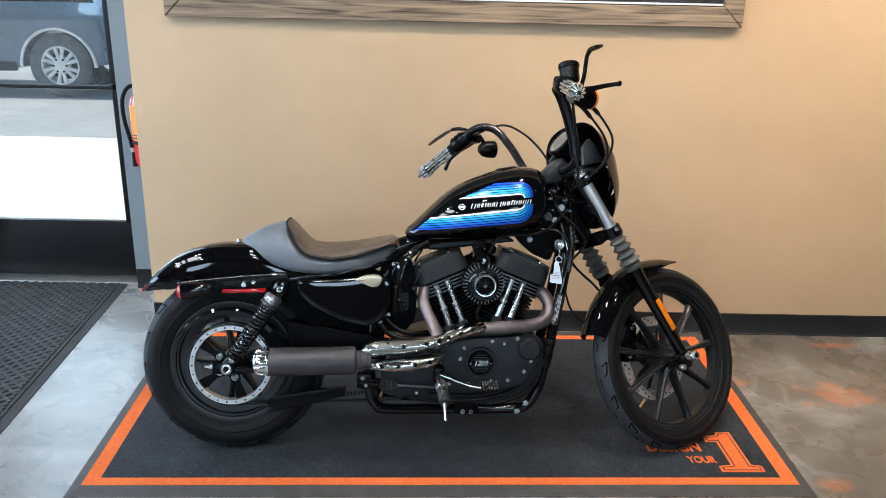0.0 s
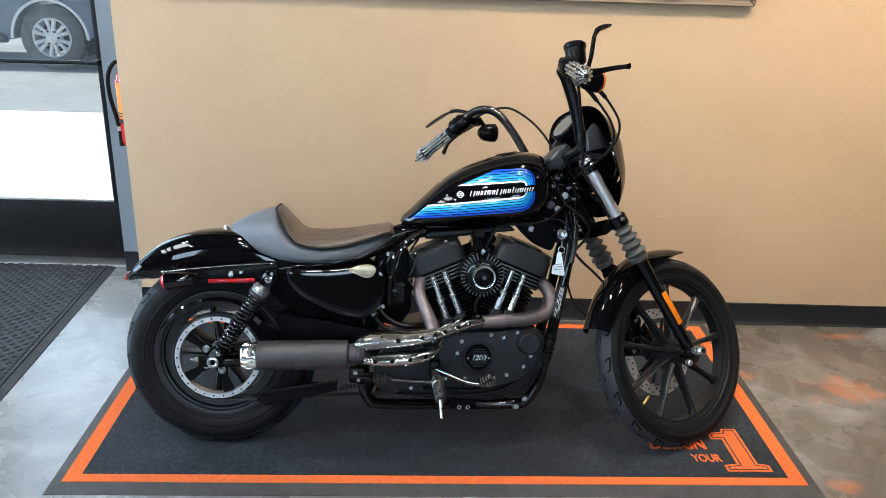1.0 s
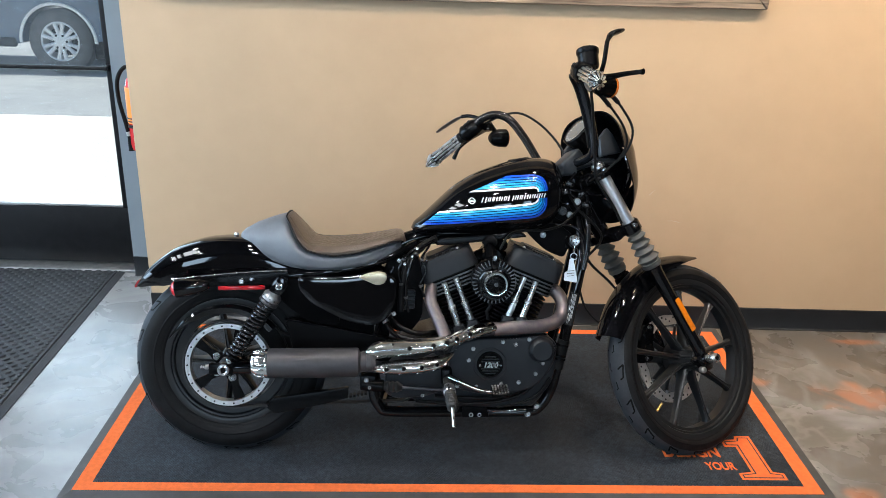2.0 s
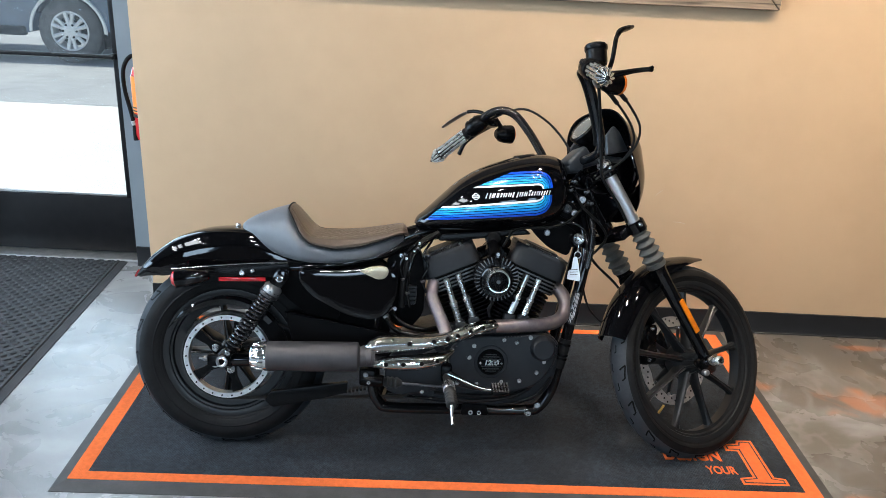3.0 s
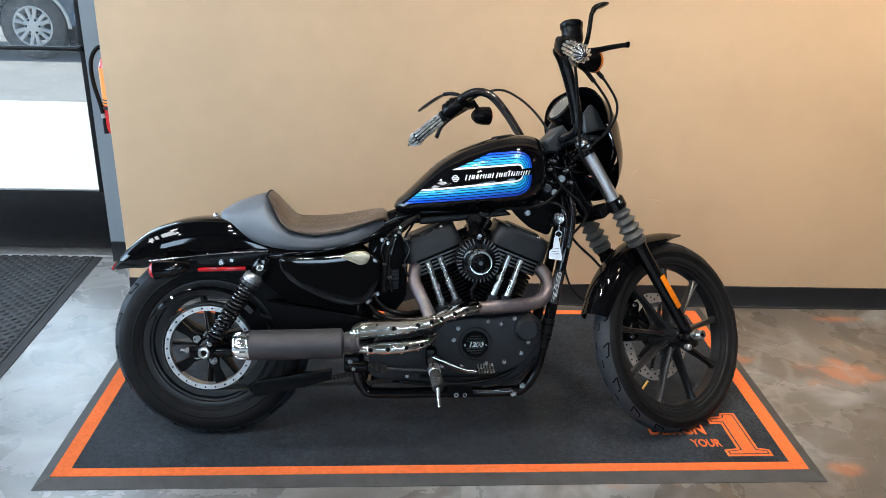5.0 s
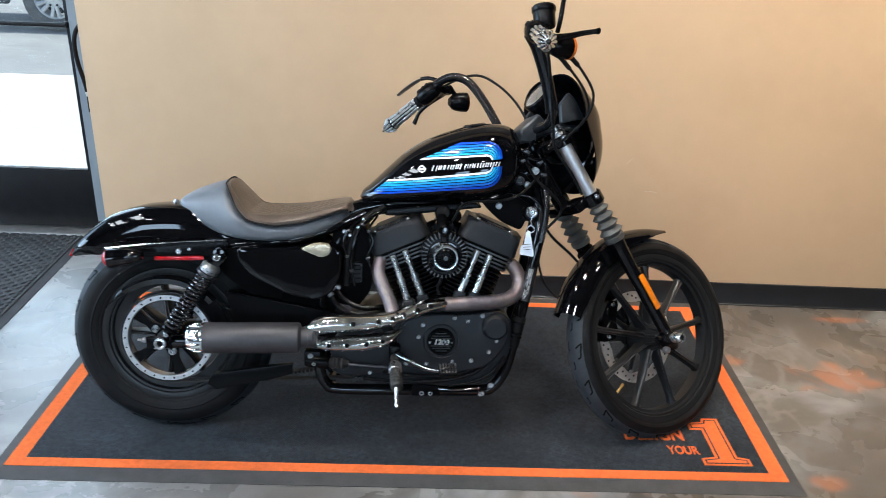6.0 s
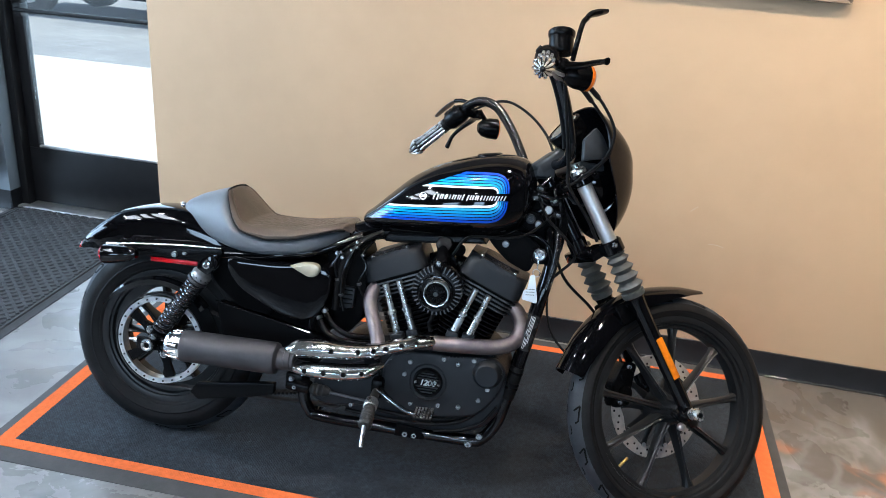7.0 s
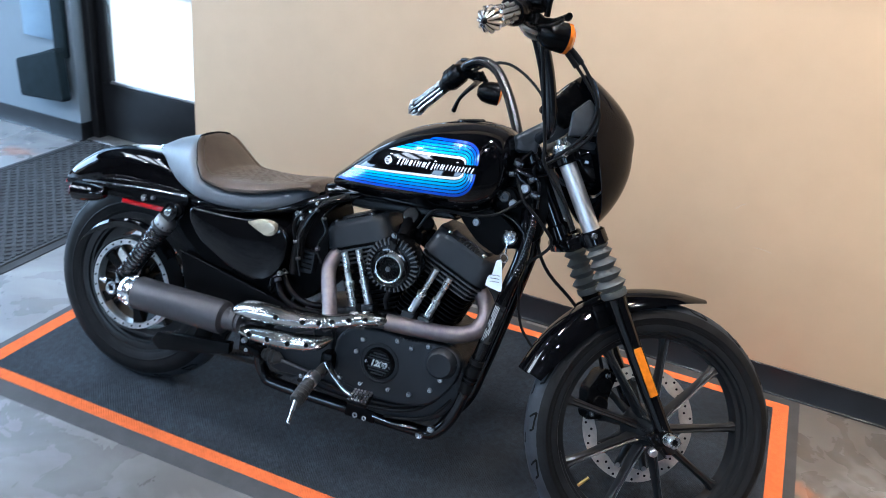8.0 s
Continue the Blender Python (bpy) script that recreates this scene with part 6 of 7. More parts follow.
# ---- foot controls ----
peg = bike("foot_peg", merge(cyl((0.694, -0.13, 0.292), (0.699, -0.235, 0.276), 0.012, 14), cyl((0.699, -0.232, 0.277), (0.7032, -0.308, 0.2545), 0.0160, 18, 0.004)), M_PEG, None, "worn brown-black rubber foot peg")
part("peg_clamp", cyl((0.6975, -0.205, 0.283), (0.6995, -0.238, 0.276), 0.019, 16, 0.003), M_STEEL, peg)
part("peg_mount", box(0.678, 0.712, -0.15, -0.10, 0.27, 0.325, 0.008), M_SATIN, peg)
tagged(part("peg_rings", merge(*[lathe([(0.0165, 0), (0.0185, 0.003), (0.0165, 0.006)], (0.7005 + 0.0011 * k, -0.250 - 0.0125 * k, 0.2715 - 0.0038 * k), (0.06, -0.957, -0.28), 16, caps=False) for k in range(5)]), M_PEG, peg), kind="stuff")
part("peg_feeler", cyl((0.7032, -0.304, 0.255), (0.7065, -0.335, 0.206), 0.0052, 12, 0.001), M_STEEL, peg, "steel ground feeler")
ped = bike("brake_pedal", tube([(0.705, -0.155, 0.300), (0.74, -0.19, 0.292), (0.79, -0.225, 0.281), (0.825, -0.245, 0.281)], [0.011, 0.007, 0.0065, 0.0065], 12, 5), M_DARKCHROME, None, "dark chrome brake pedal")
part("pedal_pad", moved(box(-0.026, 0.026, -0.024, 0.024, -0.007, 0.006, 0.004), pose(0.848, -0.257, 0.288, 18, -4, 0)), M_SATIN, ped, "black studded pedal pad")
tagged(part("pad_studs", merge(*[moved(box(-0.0025, 0.0025, -0.0025, 0.0025, 0.006, 0.0095), pose(0.848, -0.257, 0.288, 18, -4, 0) @ Matrix.Translation((-0.02 + 0.0085 * i, -0.018 + 0.009 * j, 0))) for i in range(6) for j in range(5)]), M_STEEL, ped), kind="stuff")
mc = bike("rear_master_cylinder", merge(cyl((0.43, -0.118, 0.268), (0.50, -0.124, 0.262), 0.020, 18, 0.004), box(0.425, 0.475, -0.132, -0.092, 0.25, 0.30, 0.006)), M_SATIN, None, "black rear brake master cylinder")
part("bellows", lathe([(0.012, 0.0)] + [(0.0185 if k % 2 else 0.014, 0.007 * (k + 1)) for k in range(7)] + [(0.009, 0.06)], (0.498, -0.124, 0.262), (1, -0.02, -0.06), 18), M_PEG, mc)
part("push_rod", cyl((0.55, -0.125, 0.258), (0.69, -0.135, 0.252), 0.004, 10), M_GUN, mc)
part("cylinder_bolt", merge(bolt((0.445, -0.134, 0.286), (0, -1, 0), 0.008, 0.009), bolt((0.455, -0.134, 0.262), (0, -1, 0), 0.006, 0.008)), M_STEEL, mc)
bike("brake_line", tube([(0.86, -0.10, 0.182), (0.93, -0.10, 0.195), (0.99, -0.10, 0.225), (1.03, -0.098, 0.28)], 0.004, 10, 5), M_RUBBER)
bike("stand_bracket", prism(rounded([(0.752, 0.186), (0.830, 0.180), (0.836, 0.148), (0.746, 0.148)], 0.006), -0.0965, -0.088, 0.002), M_FIN)
for pts in (((0.60, -0.098, 0.205), (0.72, -0.10, 0.196), (0.84, -0.102, 0.200), (0.93, -0.102, 0.222), (0.99, -0.10, 0.27)), ((0.66, -0.10, 0.222), (0.80, -0.104, 0.214), (0.90, -0.104, 0.226), (0.965, -0.102, 0.262))):
    bike("loom_hose", tube(pts, 0.006, 10, 5), M_RUBBER)
bike("rail_hose", tube([(0.83, -0.100, 0.172), (0.88, -0.103, 0.171), (0.915, -0.103, 0.173), (0.955, -0.098, 0.176)], 0.0042, 10, 4), M_DARKCHROME)
for k, pts in enumerate((((0.50, -0.10, 0.47), (0.53, -0.115, 0.43), (0.58, -0.12, 0.412), (0.65, -0.11, 0.41)), ((0.51, -0.09, 0.49), (0.55, -0.11, 0.45), (0.60, -0.115, 0.43), (0.66, -0.10, 0.43)), ((0.62, -0.08, 0.70), (0.575, -0.11, 0.66), (0.555, -0.12, 0.58), (0.55, -0.115, 0.50)), ((0.66, -0.07, 0.725), (0.60, -0.10, 0.69), (0.568, -0.115, 0.62), (0.56, -0.11, 0.54)))):
    hose_ = bike("engine_hose", tube(pts, 0.0085 if k < 2 else 0.0105, 12, 6), M_SATIN if k < 2 else M_RUBBER, None, "black hose with a plated end" if k < 2 else "")
    if k < 2:
        a, b = Vector(pts[0]), Vector(pts[1])
        part("hose_end", cyl(a, a.lerp(b, 0.22), 0.0098, 14, 0.002), M_STEEL, hose_)
bike("battery_box", prism(rounded([(0.505, 0.66), (0.60, 0.68), (0.625, 0.60), (0.62, 0.47), (0.58, 0.42), (0.52, 0.43), (0.50, 0.56)], 0.02), -0.075, 0.09, 0.008), M_FIN)
relay = bike("relay_box", prism(rounded([(0.551, 0.564), (0.597, 0.562), (0.594, 0.503), (0.556, 0.500)], 0.006), -0.096, -0.074, 0.003), M_WRINKLE, None, "small black relay box")
part("relay_rib", merge(*[box(0.556, 0.592, -0.098, -0.0955, z, z + 0.003) for z in (0.515, 0.528, 0.541, 0.553)]), M_SATIN, relay)
for k, pts in enumerate((((0.655, -0.085, 0.722), (0.60, -0.118, 0.685), (0.572, -0.132, 0.62), (0.566, -0.128, 0.55), (0.575, -0.12, 0.50)), ((0.64, -0.09, 0.705), (0.615, -0.112, 0.665), (0.628, -0.115, 0.63), (0.612, -0.118, 0.585), (0.625, -0.11, 0.545)), ((0.60, -0.10, 0.70), (0.56, -0.126, 0.668), (0.545, -0.130, 0.63), (0.553, -0.126, 0.585)))):
    wire = bike("seat_wire", tube(pts, (0.0042, 0.0036, 0.005)[k], 10, 6), M_GLOSS, None, "thin glossy black wire below the seat")
    for t in (1, 3):
        a, b = Vector(pts[t]), Vector(pts[t + 1] if t + 1 < len(pts) else pts[t - 1])
        part("wire_clip", cyl(a, a + (b - a).normalized() * 0.007, 0.0068, 12, 0.001), M_GUN, wire)
for x, z, r in ((0.562, 0.652, 0.0055), (0.600, 0.700, 0.0048), (0.585, 0.676, 0.004)):
    bike("seat_screw", bolt((x, -0.126, z), (0, -1, 0), r, 0.006), M_BRIGHT)
bike("coil_cover", prism(rounded([(0.665, 0.722), (0.93, 0.745), (0.95, 0.728), (0.70, 0.70), (0.66, 0.70)], 0.008), -0.06, 0.06, 0.005), M_SATIN)
bike("engine_bracket", prism(rounded([(0.94, 0.755), (1.04, 0.775), (1.10, 0.735), (1.07, 0.66), (1.01, 0.685), (0.97, 0.72)], 0.016), -0.055, -0.043, 0.003), M_FIN)
for x, z, r in ((1.0, 0.735, 0.010), (1.059, 0.812, 0.014), (1.082, 0.800, 0.0105), (1.104, 0.842, 0.012)):
    bike("neck_bolt", bolt((x, -0.056 if z < 0.75 else -0.060, z), (0, -1, 0), r, 0.010), M_CUP if r < 0.013 else M_BRACKET)
bike("neck_lug", prism(rounded([(1.035, 0.835), (1.075, 0.835), (1.10, 0.80), (1.07, 0.775), (1.035, 0.79)], 0.012), -0.060, -0.03, 0.004), M_FIN)
ig = bike("ignition_lock", merge(lathe([(0.0, 0.03), (0.017, 0.03), (0.021, 0.024), (0.023, 0.0)], (1.094, -0.058, 0.715), (0, -1, 0), 24), box(1.07, 1.115, -0.06, -0.03, 0.69, 0.735, 0.008)), M_SATIN, None, "black ignition lock with a key ring")
part("lock_face", lathe([(0.0, 0.036), (0.006, 0.036), (0.008, 0.033), (0.014, 0.034), (0.0175, 0.030), (0.018, 0.024)], (1.096, -0.058, 0.722), (0, -1, 0), 12), M_STEEL, ig, "star-shaped bright lock face")
part("key", merge(moved(box(-0.002, 0.002, -0.004, 0.004, -0.03, 0.0, 0.001), pose(1.094, -0.094, 0.712)), lathe([(0.009, -0.0012), (0.0115, -0.0012), (0.0115, 0.0012), (0.009, 0.0012)], (1.093, -0.095, 0.672), (0.3, 1, 0), 20, loop=True)), M_STEEL, ig)
tag = bike("key_tag", prism(rounded([(1.078, 0.665), (1.090, 0.668), (1.104, 0.60), (1.103, 0.590), (1.062, 0.597), (1.064, 0.622), (1.074, 0.628)], 0.004), -0.104, -0.1025), M_TAG, None, "pale blue paper key tag with faint lines")
tagged(part("tag_lines", merge(*[prism([(1.071, z), (1.094, z + 0.002), (1.094, z + 0.0035), (1.071, z + 0.0015)], -0.1046, -0.1041) for z in (0.61, 0.618, 0.626)]), M_INK, tag, "faint printed bars", False), kind="stuff")
lab = bike("frame_label", tube([(1.1055, -0.0772, 0.555), (1.0955, -0.0778, 0.502), (1.0852, -0.0781, 0.450)], 0.0177, 16, 4), M_LABEL, None, "black data label with silver bars round the frame tube")
tagged(part("label_bars", merge(*[tube([(1.1055 - 0.193 * t + 0.0178 * math.sin(u), -0.0776 - 0.0178 * math.cos(u), 0.555 - t) for t in (t0, (t0 + t1) / 2, t1)], 0.0011, 6, 2) for u, t0, t1 in ((-0.55, 0.004, 0.034), (-0.55, 0.042, 0.055), (-0.3, 0.004, 0.06), (-0.1, 0.004, 0.048), (-0.1, 0.056, 0.09), (0.1, 0.006, 0.082), (-0.3, 0.07, 0.098), (-0.55, 0.066, 0.098))]), M_PALEBAR, lab, "silver printed bars", False), kind="stuff")
sleeve_ = bike("frame_sleeve", tube([(1.0747, -0.078, 0.40), (1.0637, -0.078, 0.35), (1.054, -0.078, 0.305)], 0.0198, 16, 4), M_RUBBER, None, "black rubber sleeve with two clips")
for t in (0.15, 0.5, 0.62):
    part("sleeve_band", tube([(1.0747 - 0.0207 * t, -0.078, 0.40 - 0.095 * t), (1.0747 - 0.0207 * (t + 0.07), -0.078, 0.40 - 0.095 * (t + 0.07))], 0.0208, 16, 2), M_SATIN, sleeve_)
bike("horn_cable", tube([(1.12, -0.06, 0.83), (1.06, -0.085, 0.775), (1.0, -0.09, 0.755), (0.90, -0.085, 0.745), (0.86, -0.08, 0.69)], 0.004, 8, 6), M_RUBBER)
bike("intake", merge(cyl((0.838, -0.06, 0.66), (0.838, 0.05, 0.66), 0.032, 20), tube([(0.78, 0, 0.64), (0.838, 0, 0.66), (0.90, 0, 0.64)], 0.028, 16, 4)), M_SATIN)
bike("choke_knob", merge(cyl((0.835, -0.03, 0.70), (0.832, -0.07, 0.715), 0.024, 20, 0.004), cyl((0.86, -0.02, 0.70), (0.875, -0.055, 0.70), 0.018, 18, 0.003)), M_SATIN)


# wiring, connectors and clips at the steering neck
for k, pts in enumerate((((1.10, -0.045, 0.93), (1.075, -0.058, 0.895), (1.085, -0.062, 0.865), (1.12, -0.055, 0.84), (1.13, -0.05, 0.79)), ((1.13, -0.04, 0.92), (1.115, -0.060, 0.89), (1.135, -0.064, 0.855), (1.14, -0.055, 0.80)), ((1.05, -0.05, 0.885), (1.08, -0.066, 0.880), (1.115, -0.064, 0.875), (1.15, -0.05, 0.885)), ((1.04, -0.055, 0.77), (1.09, -0.070, 0.765), (1.125, -0.072, 0.735), (1.135, -0.066, 0.69)))):
    bike("neck_wire", tube(pts, (0.0055, 0.0045, 0.005, 0.0048)[k], 10, 6), M_GLOSS, None, "thin glossy black wire at the neck")
for x, z, a in ((1.078, 0.898, 20), (1.118, 0.868, -35), (1.132, 0.832, 10), (1.066, 0.872, -10)):
    plug = bike("connector", moved(box(-0.013, 0.013, -0.010, 0.010, -0.009, 0.009, 0.003), pose(x, -0.062, z, 0, a, 0)), M_GLOSS, None, "small black wiring connector")
    part("connector_clip", moved(box(-0.006, 0.006, -0.0135, -0.0095, -0.004, 0.004, 0.0015), pose(x, -0.062, z, 0, a, 0)), M_GUN, plug)
loom = bike("spiral_loom", tube([(1.138, -0.060, 0.785), (1.141, -0.078, 0.74), (1.137, -0.088, 0.69), (1.126, -0.092, 0.63)], 0.0085, 12, 6), M_GLOSS, None, "spiral-wrapped wiring loom on the frame")
turns_ = smooth_path([(1.138, -0.060, 0.785), (1.141, -0.078, 0.74), (1.137, -0.088, 0.69), (1.126, -0.092, 0.63)], 8)
tagged(part("loom_wrap", merge(*[lathe([(0.0085, -0.0018), (0.0104, 0.0), (0.0085, 0.0018)], a, b - a, 12, caps=False) for a, b in zip(turns_[:-1], turns_[1:])]), M_SPRING, loom), kind="stuff")


# ---- front end, built straight ahead and turned with the bars ----
def fork_at(z, y):
    return Vector((1.530 - (z - 0.300) * 0.62, y, z))


FD = (fork_at(1.0, 0) - fork_at(0.0, 0)).normalized()
for s in (-1, 1):
    y = s * 0.081
    leg = new("fork_leg")
    leg.parent = BIKE
    low, mid, top = fork_at(0.30, y), fork_at(0.615, y), fork_at(0.925, y)
    L = (mid - low).length
    steered("fork_slider", lathe([(0.014, -0.03), (0.019, -0.02), (0.0195, 0.02), (0.0195, 0.06), (0.0200, 0.12), (0.0208, 0.22), (0.0225, L - 0.03), (0.0245, L - 0.01), (0.0270, L), (0.023, L + 0.006)], low, FD, 28), M_GLOSS, leg, "black gloss fork slider")
    steered("axle_lug", merge(cyl((1.519, y - s * 0.026, 0.309), (1.519, y + s * 0.020, 0.309), 0.0215, 24, 0.004), moved(box(-0.03, 0.012, -0.018, 0.018, -0.012, 0.012, 0.006), pose(1.505, y, 0.29, 0, 45, 0))), M_GLOSS, leg)
    steered("fork_tube", cyl(fork_at(0.72, y), top, 0.0205, 24), M_TUBE, leg, "bare steel fork tube")
    a, b = fork_at(0.617, y), fork_at(0.738, y)
    GL = (b - a).length
    prof = [(0.029, 0.0), (0.0315, 0.004), (0.0315, 0.016)]
    n = 4
    for k in range(n):
        z0 = 0.018 + (GL - 0.036) * k / n
        dz = (GL - 0.036) / n
        rr = 0.0375 - 0.0020 * k
        prof += [(rr - 0.0125, z0), (rr - 0.0105, z0 + dz * 0.1), (rr - 0.002, z0 + dz * 0.42), (rr, z0 + dz * 0.5), (rr - 0.002, z0 + dz * 0.58), (rr - 0.0105, z0 + dz * 0.9)]
    prof += [(0.026, GL - 0.016), (0.027, GL - 0.012), (0.026, GL - 0.002), (0.021, GL)]
    steered("fork_gaiter", lathe(prof, a, FD, 32), M_GAITER, leg, "grey-black ribbed rubber gaiter")
    for z in (0.744, 0.915):
        steered("pinch_bolt", bolt(fork_at(z, y) + Vector((-0.012, s * 0.03, 0)), (0, s, 0), 0.008, 0.008), M_STEEL, leg)
    steered("fork_cap", lathe([(0.0215, 0.0), (0.0225, 0.012), (0.018, 0.02), (0.010, 0.022), (0.010, 0.032), (0.0, 0.033)], top, FD, 24), M_STEEL, leg)
    # amber reflector on the slider
    c = fork_at(0.455, y + s * 0.0235)
    rf = moved(box(-0.0105, 0.0105, -0.004, 0.004, -0.062, 0.062, 0.003), Matrix.Translation(c + Vector((0.0, 0, 0))) @ Matrix.Rotation(radians(-31.8), 4, "Y"))
    rr_ = steered("side_reflector", rf, M_AMBER, leg, "long amber side reflector")
    steered("reflector_frame", moved(box(-0.012, 0.012, -0.003, 0.002, -0.064, 0.064, 0.002), Matrix.Translation(c + Vector((0, -s * 0.002, 0))) @ Matrix.Rotation(radians(-31.8), 4, "Y")), M_SATIN, rr_)
ax = steered("front_axle", cyl((1.519, -0.105, 0.309), (1.519, 0.12, 0.309), 0.011, 20), M_STEEL, None, "zinc front axle")
steered("axle_end", lathe([(0.0075, 0.004), (0.0075, 0.022), (0.0135, 0.0225), (0.0155, 0.019), (0.0155, -0.012), (0.0, -0.012), (0.0, 0.004)], (1.519, -0.122, 0.309), (0, -1, 0), 24), M_BRIGHT, ax, "bright hollow axle end")
steered("axle_bore", cyl((1.519, -0.1225, 0.309), (1.519, -0.137, 0.309), 0.0076, 16), M_DARKFILL, ax)
steered("axle_pinch_bolt", merge(lathe([(0.0, 0.018), (0.006, 0.018), (0.010, 0.014), (0.011, 0.0), (0.0, 0.0)], (1.490, -0.098, 0.272), (-0.2, -1, 0), 14)), M_STEEL, ax)
for z, hh, nm in ((0.744, 0.016, "lower_triple_clamp"), (0.915, 0.014, "upper_triple_clamp")):
    c = fork_at(z, 0)
    bm = merge(*[cyl(fork_at(z - hh, s * 0.081), fork_at(z + hh, s * 0.081), 0.031, 24, 0.004) for s in (-1, 1)], moved(box(-0.045, 0.016, -0.075, 0.075, -hh, hh, 0.006), Matrix.Translation(c + Vector((-0.018, 0, -0.01))) @ Matrix.Rotation(radians(-31.8), 4, "Y")), cyl(c + Vector((-0.058, 0, 0)) - FD * hh * 1.5, c + Vector((-0.058, 0, 0)) + FD * hh * 1.5, 0.027, 20, 0.004))
    steered(nm, bm, M_GLOSS, None, "black triple clamp")
steered("steering_stem", cyl(fork_at(0.74, 0) + Vector((-0.058, 0, 0)), fork_at(0.93, 0) + Vector((-0.058, 0, 0)), 0.021, 20), M_GLOSS)

# front fender
ff = steered("front_fender", arch([(1.160, 0.405), (1.182, 0.455), (1.210, 0.505), (1.253, 0.556), (1.307, 0.600), (1.365, 0.633), (1.44, 0.652), (1.52, 0.660), (1.60, 0.655)], [0.055, 0.057, 0.057, 0.055, 0.053, 0.052, 0.052, 0.049, 0.026], [0.045, 0.055, 0.062, 0.064, 0.062, 0.055, 0.045, 0.030, 0.010], power=2.1), M_GLOSS, None, "black gloss trimmed front fender")
for s in (-1, 1):
    steered("fender_bracket", merge(moved(box(-0.035, 0.035, -0.004, 0.004, -0.03, 0.03, 0.006), pose(1.335, s * 0.055, 0.575, 0, -30, 0)), bolt((1.33, s * 0.059, 0.59), (0, s, 0), 0.007, 0.006), bolt((1.345, s * 0.059, 0.56), (0, s, 0), 0.007, 0.006)), M_SATIN, ff)
# brake caliper on the left leg
cal = steered("brake_caliper", merge(prism(rounded([(1.365, 0.30), (1.355, 0.375), (1.385, 0.435), (1.43, 0.43), (1.415, 0.37), (1.412, 0.31)], 0.015), 0.03, 0.095, 0.008, 2), cyl((1.393, 0.025, 0.345), (1.393, 0.10, 0.345), 0.022, 18, 0.003), cyl((1.395, 0.025, 0.395), (1.395, 0.10, 0.395), 0.022, 18, 0.003)), M_SATIN, None, "black front brake caliper")
for bx, bz in ((1.40, 0.42), (1.375, 0.318)):
    steered("caliper_bolt", bolt((bx, 0.029, bz), (0, -1, 0), 0.007, 0.008), M_STEEL, cal)
steered("brake_hose", tube([(1.40, 0.07, 0.43), (1.37, 0.085, 0.50), (1.30, 0.09, 0.58), (1.20, 0.08, 0.66), (1.13, 0.05, 0.78), (1.07, 0.02, 0.90)], 0.0045, 10, 6), M_RUBBER)
bike("frame_hose", tube([(1.128, -0.03, 0.66), (1.130, -0.025, 0.60), (1.1324, -0.02, 0.5643), (1.1398, -0.02, 0.5291), (1.1549, -0.02, 0.4901), (1.1807, -0.02, 0.4586), (1.204, -0.02, 0.440), (1.235, -0.01, 0.43)], 0.0036, 8, 6), M_RUBBER, None, "thin black cable loop")

# headlight and speed screen
scr = new("speed_screen")
scr.parent = BIKE


def screen_shell(off):
    rows = []
    n, mrows = 40, 14
    for j in range(mrows + 1):
        rho = 0.40 + 0.60 * j / mrows
        row = []
        for k in range(n):
            a = 2 * math.pi * k / n
            c, s = math.cos(a), math.sin(a)
            hz = 0.168 if s > 0 else 0.188
            pw = 0.62 if s > 0 else 0.9
            # the rear rim slopes forward below, ahead of the fork tubes
            rim_x = 1.190 - 0.024 * s if s > 0 else 1.190 - 0.080 * s
            x = 1.337 - (1.337 - rim_x) * rho ** 2.3
            z = 0.958 + (hz - off) * rho * math.copysign(abs(s) ** pw, s)
            row.append((x - off * (1 - 0.6 * rho), (0.156 - off) * rho * math.copysign(abs(c) ** (0.7 if s > 0 else 0.9), c), z))
        rows.append(row)
    return rows


o_, i_ = screen_shell(0.0), screen_shell(0.004)
steered("shell", rings_mesh(o_ + i_[::-1], caps=False, loop=True), M_FAIRING, scr, "black gloss bikini fairing shell")
steered("headlight", lathe([(0.0, -0.085), (0.04, -0.08), (0.072, -0.05), (0.082, 0.0), (0.084, 0.03), (0.0, 0.03)], (1.232, 0, 0.935), (1, 0, 0.05), 32), M_GLOSS, scr, "black headlight bucket")
steered("headlight_ring", lathe([(0.083, 0.028), (0.090, 0.030), (0.092, 0.042), (0.084, 0.046)], (1.232, 0, 0.935), (1, 0, 0.05), 36, loop=True), M_CHROME, scr, "chrome headlight ring")
steered("headlight_lens", lathe([(0.0, 0.052), (0.05, 0.05), (0.084, 0.042)], (1.232, 0, 0.935), (1, 0, 0.05), 36), M_STEEL, scr)
for s in (-1, 1):
    steered("screen_bracket", prism(rounded([(1.144, 0.962), (1.1745, 0.971), (1.230, 0.983), (1.200, 1.039), (1.178, 1.059), (1.1446, 1.023)], 0.006), min(s * 0.080, s * 0.096), max(s * 0.080, s * 0.096), 0.003), M_BRACKET, scr)
steered("bracket_bar", box(1.14, 1.22, -0.08, 0.08, 0.945, 0.965, 0.006), M_BRACKET, scr)
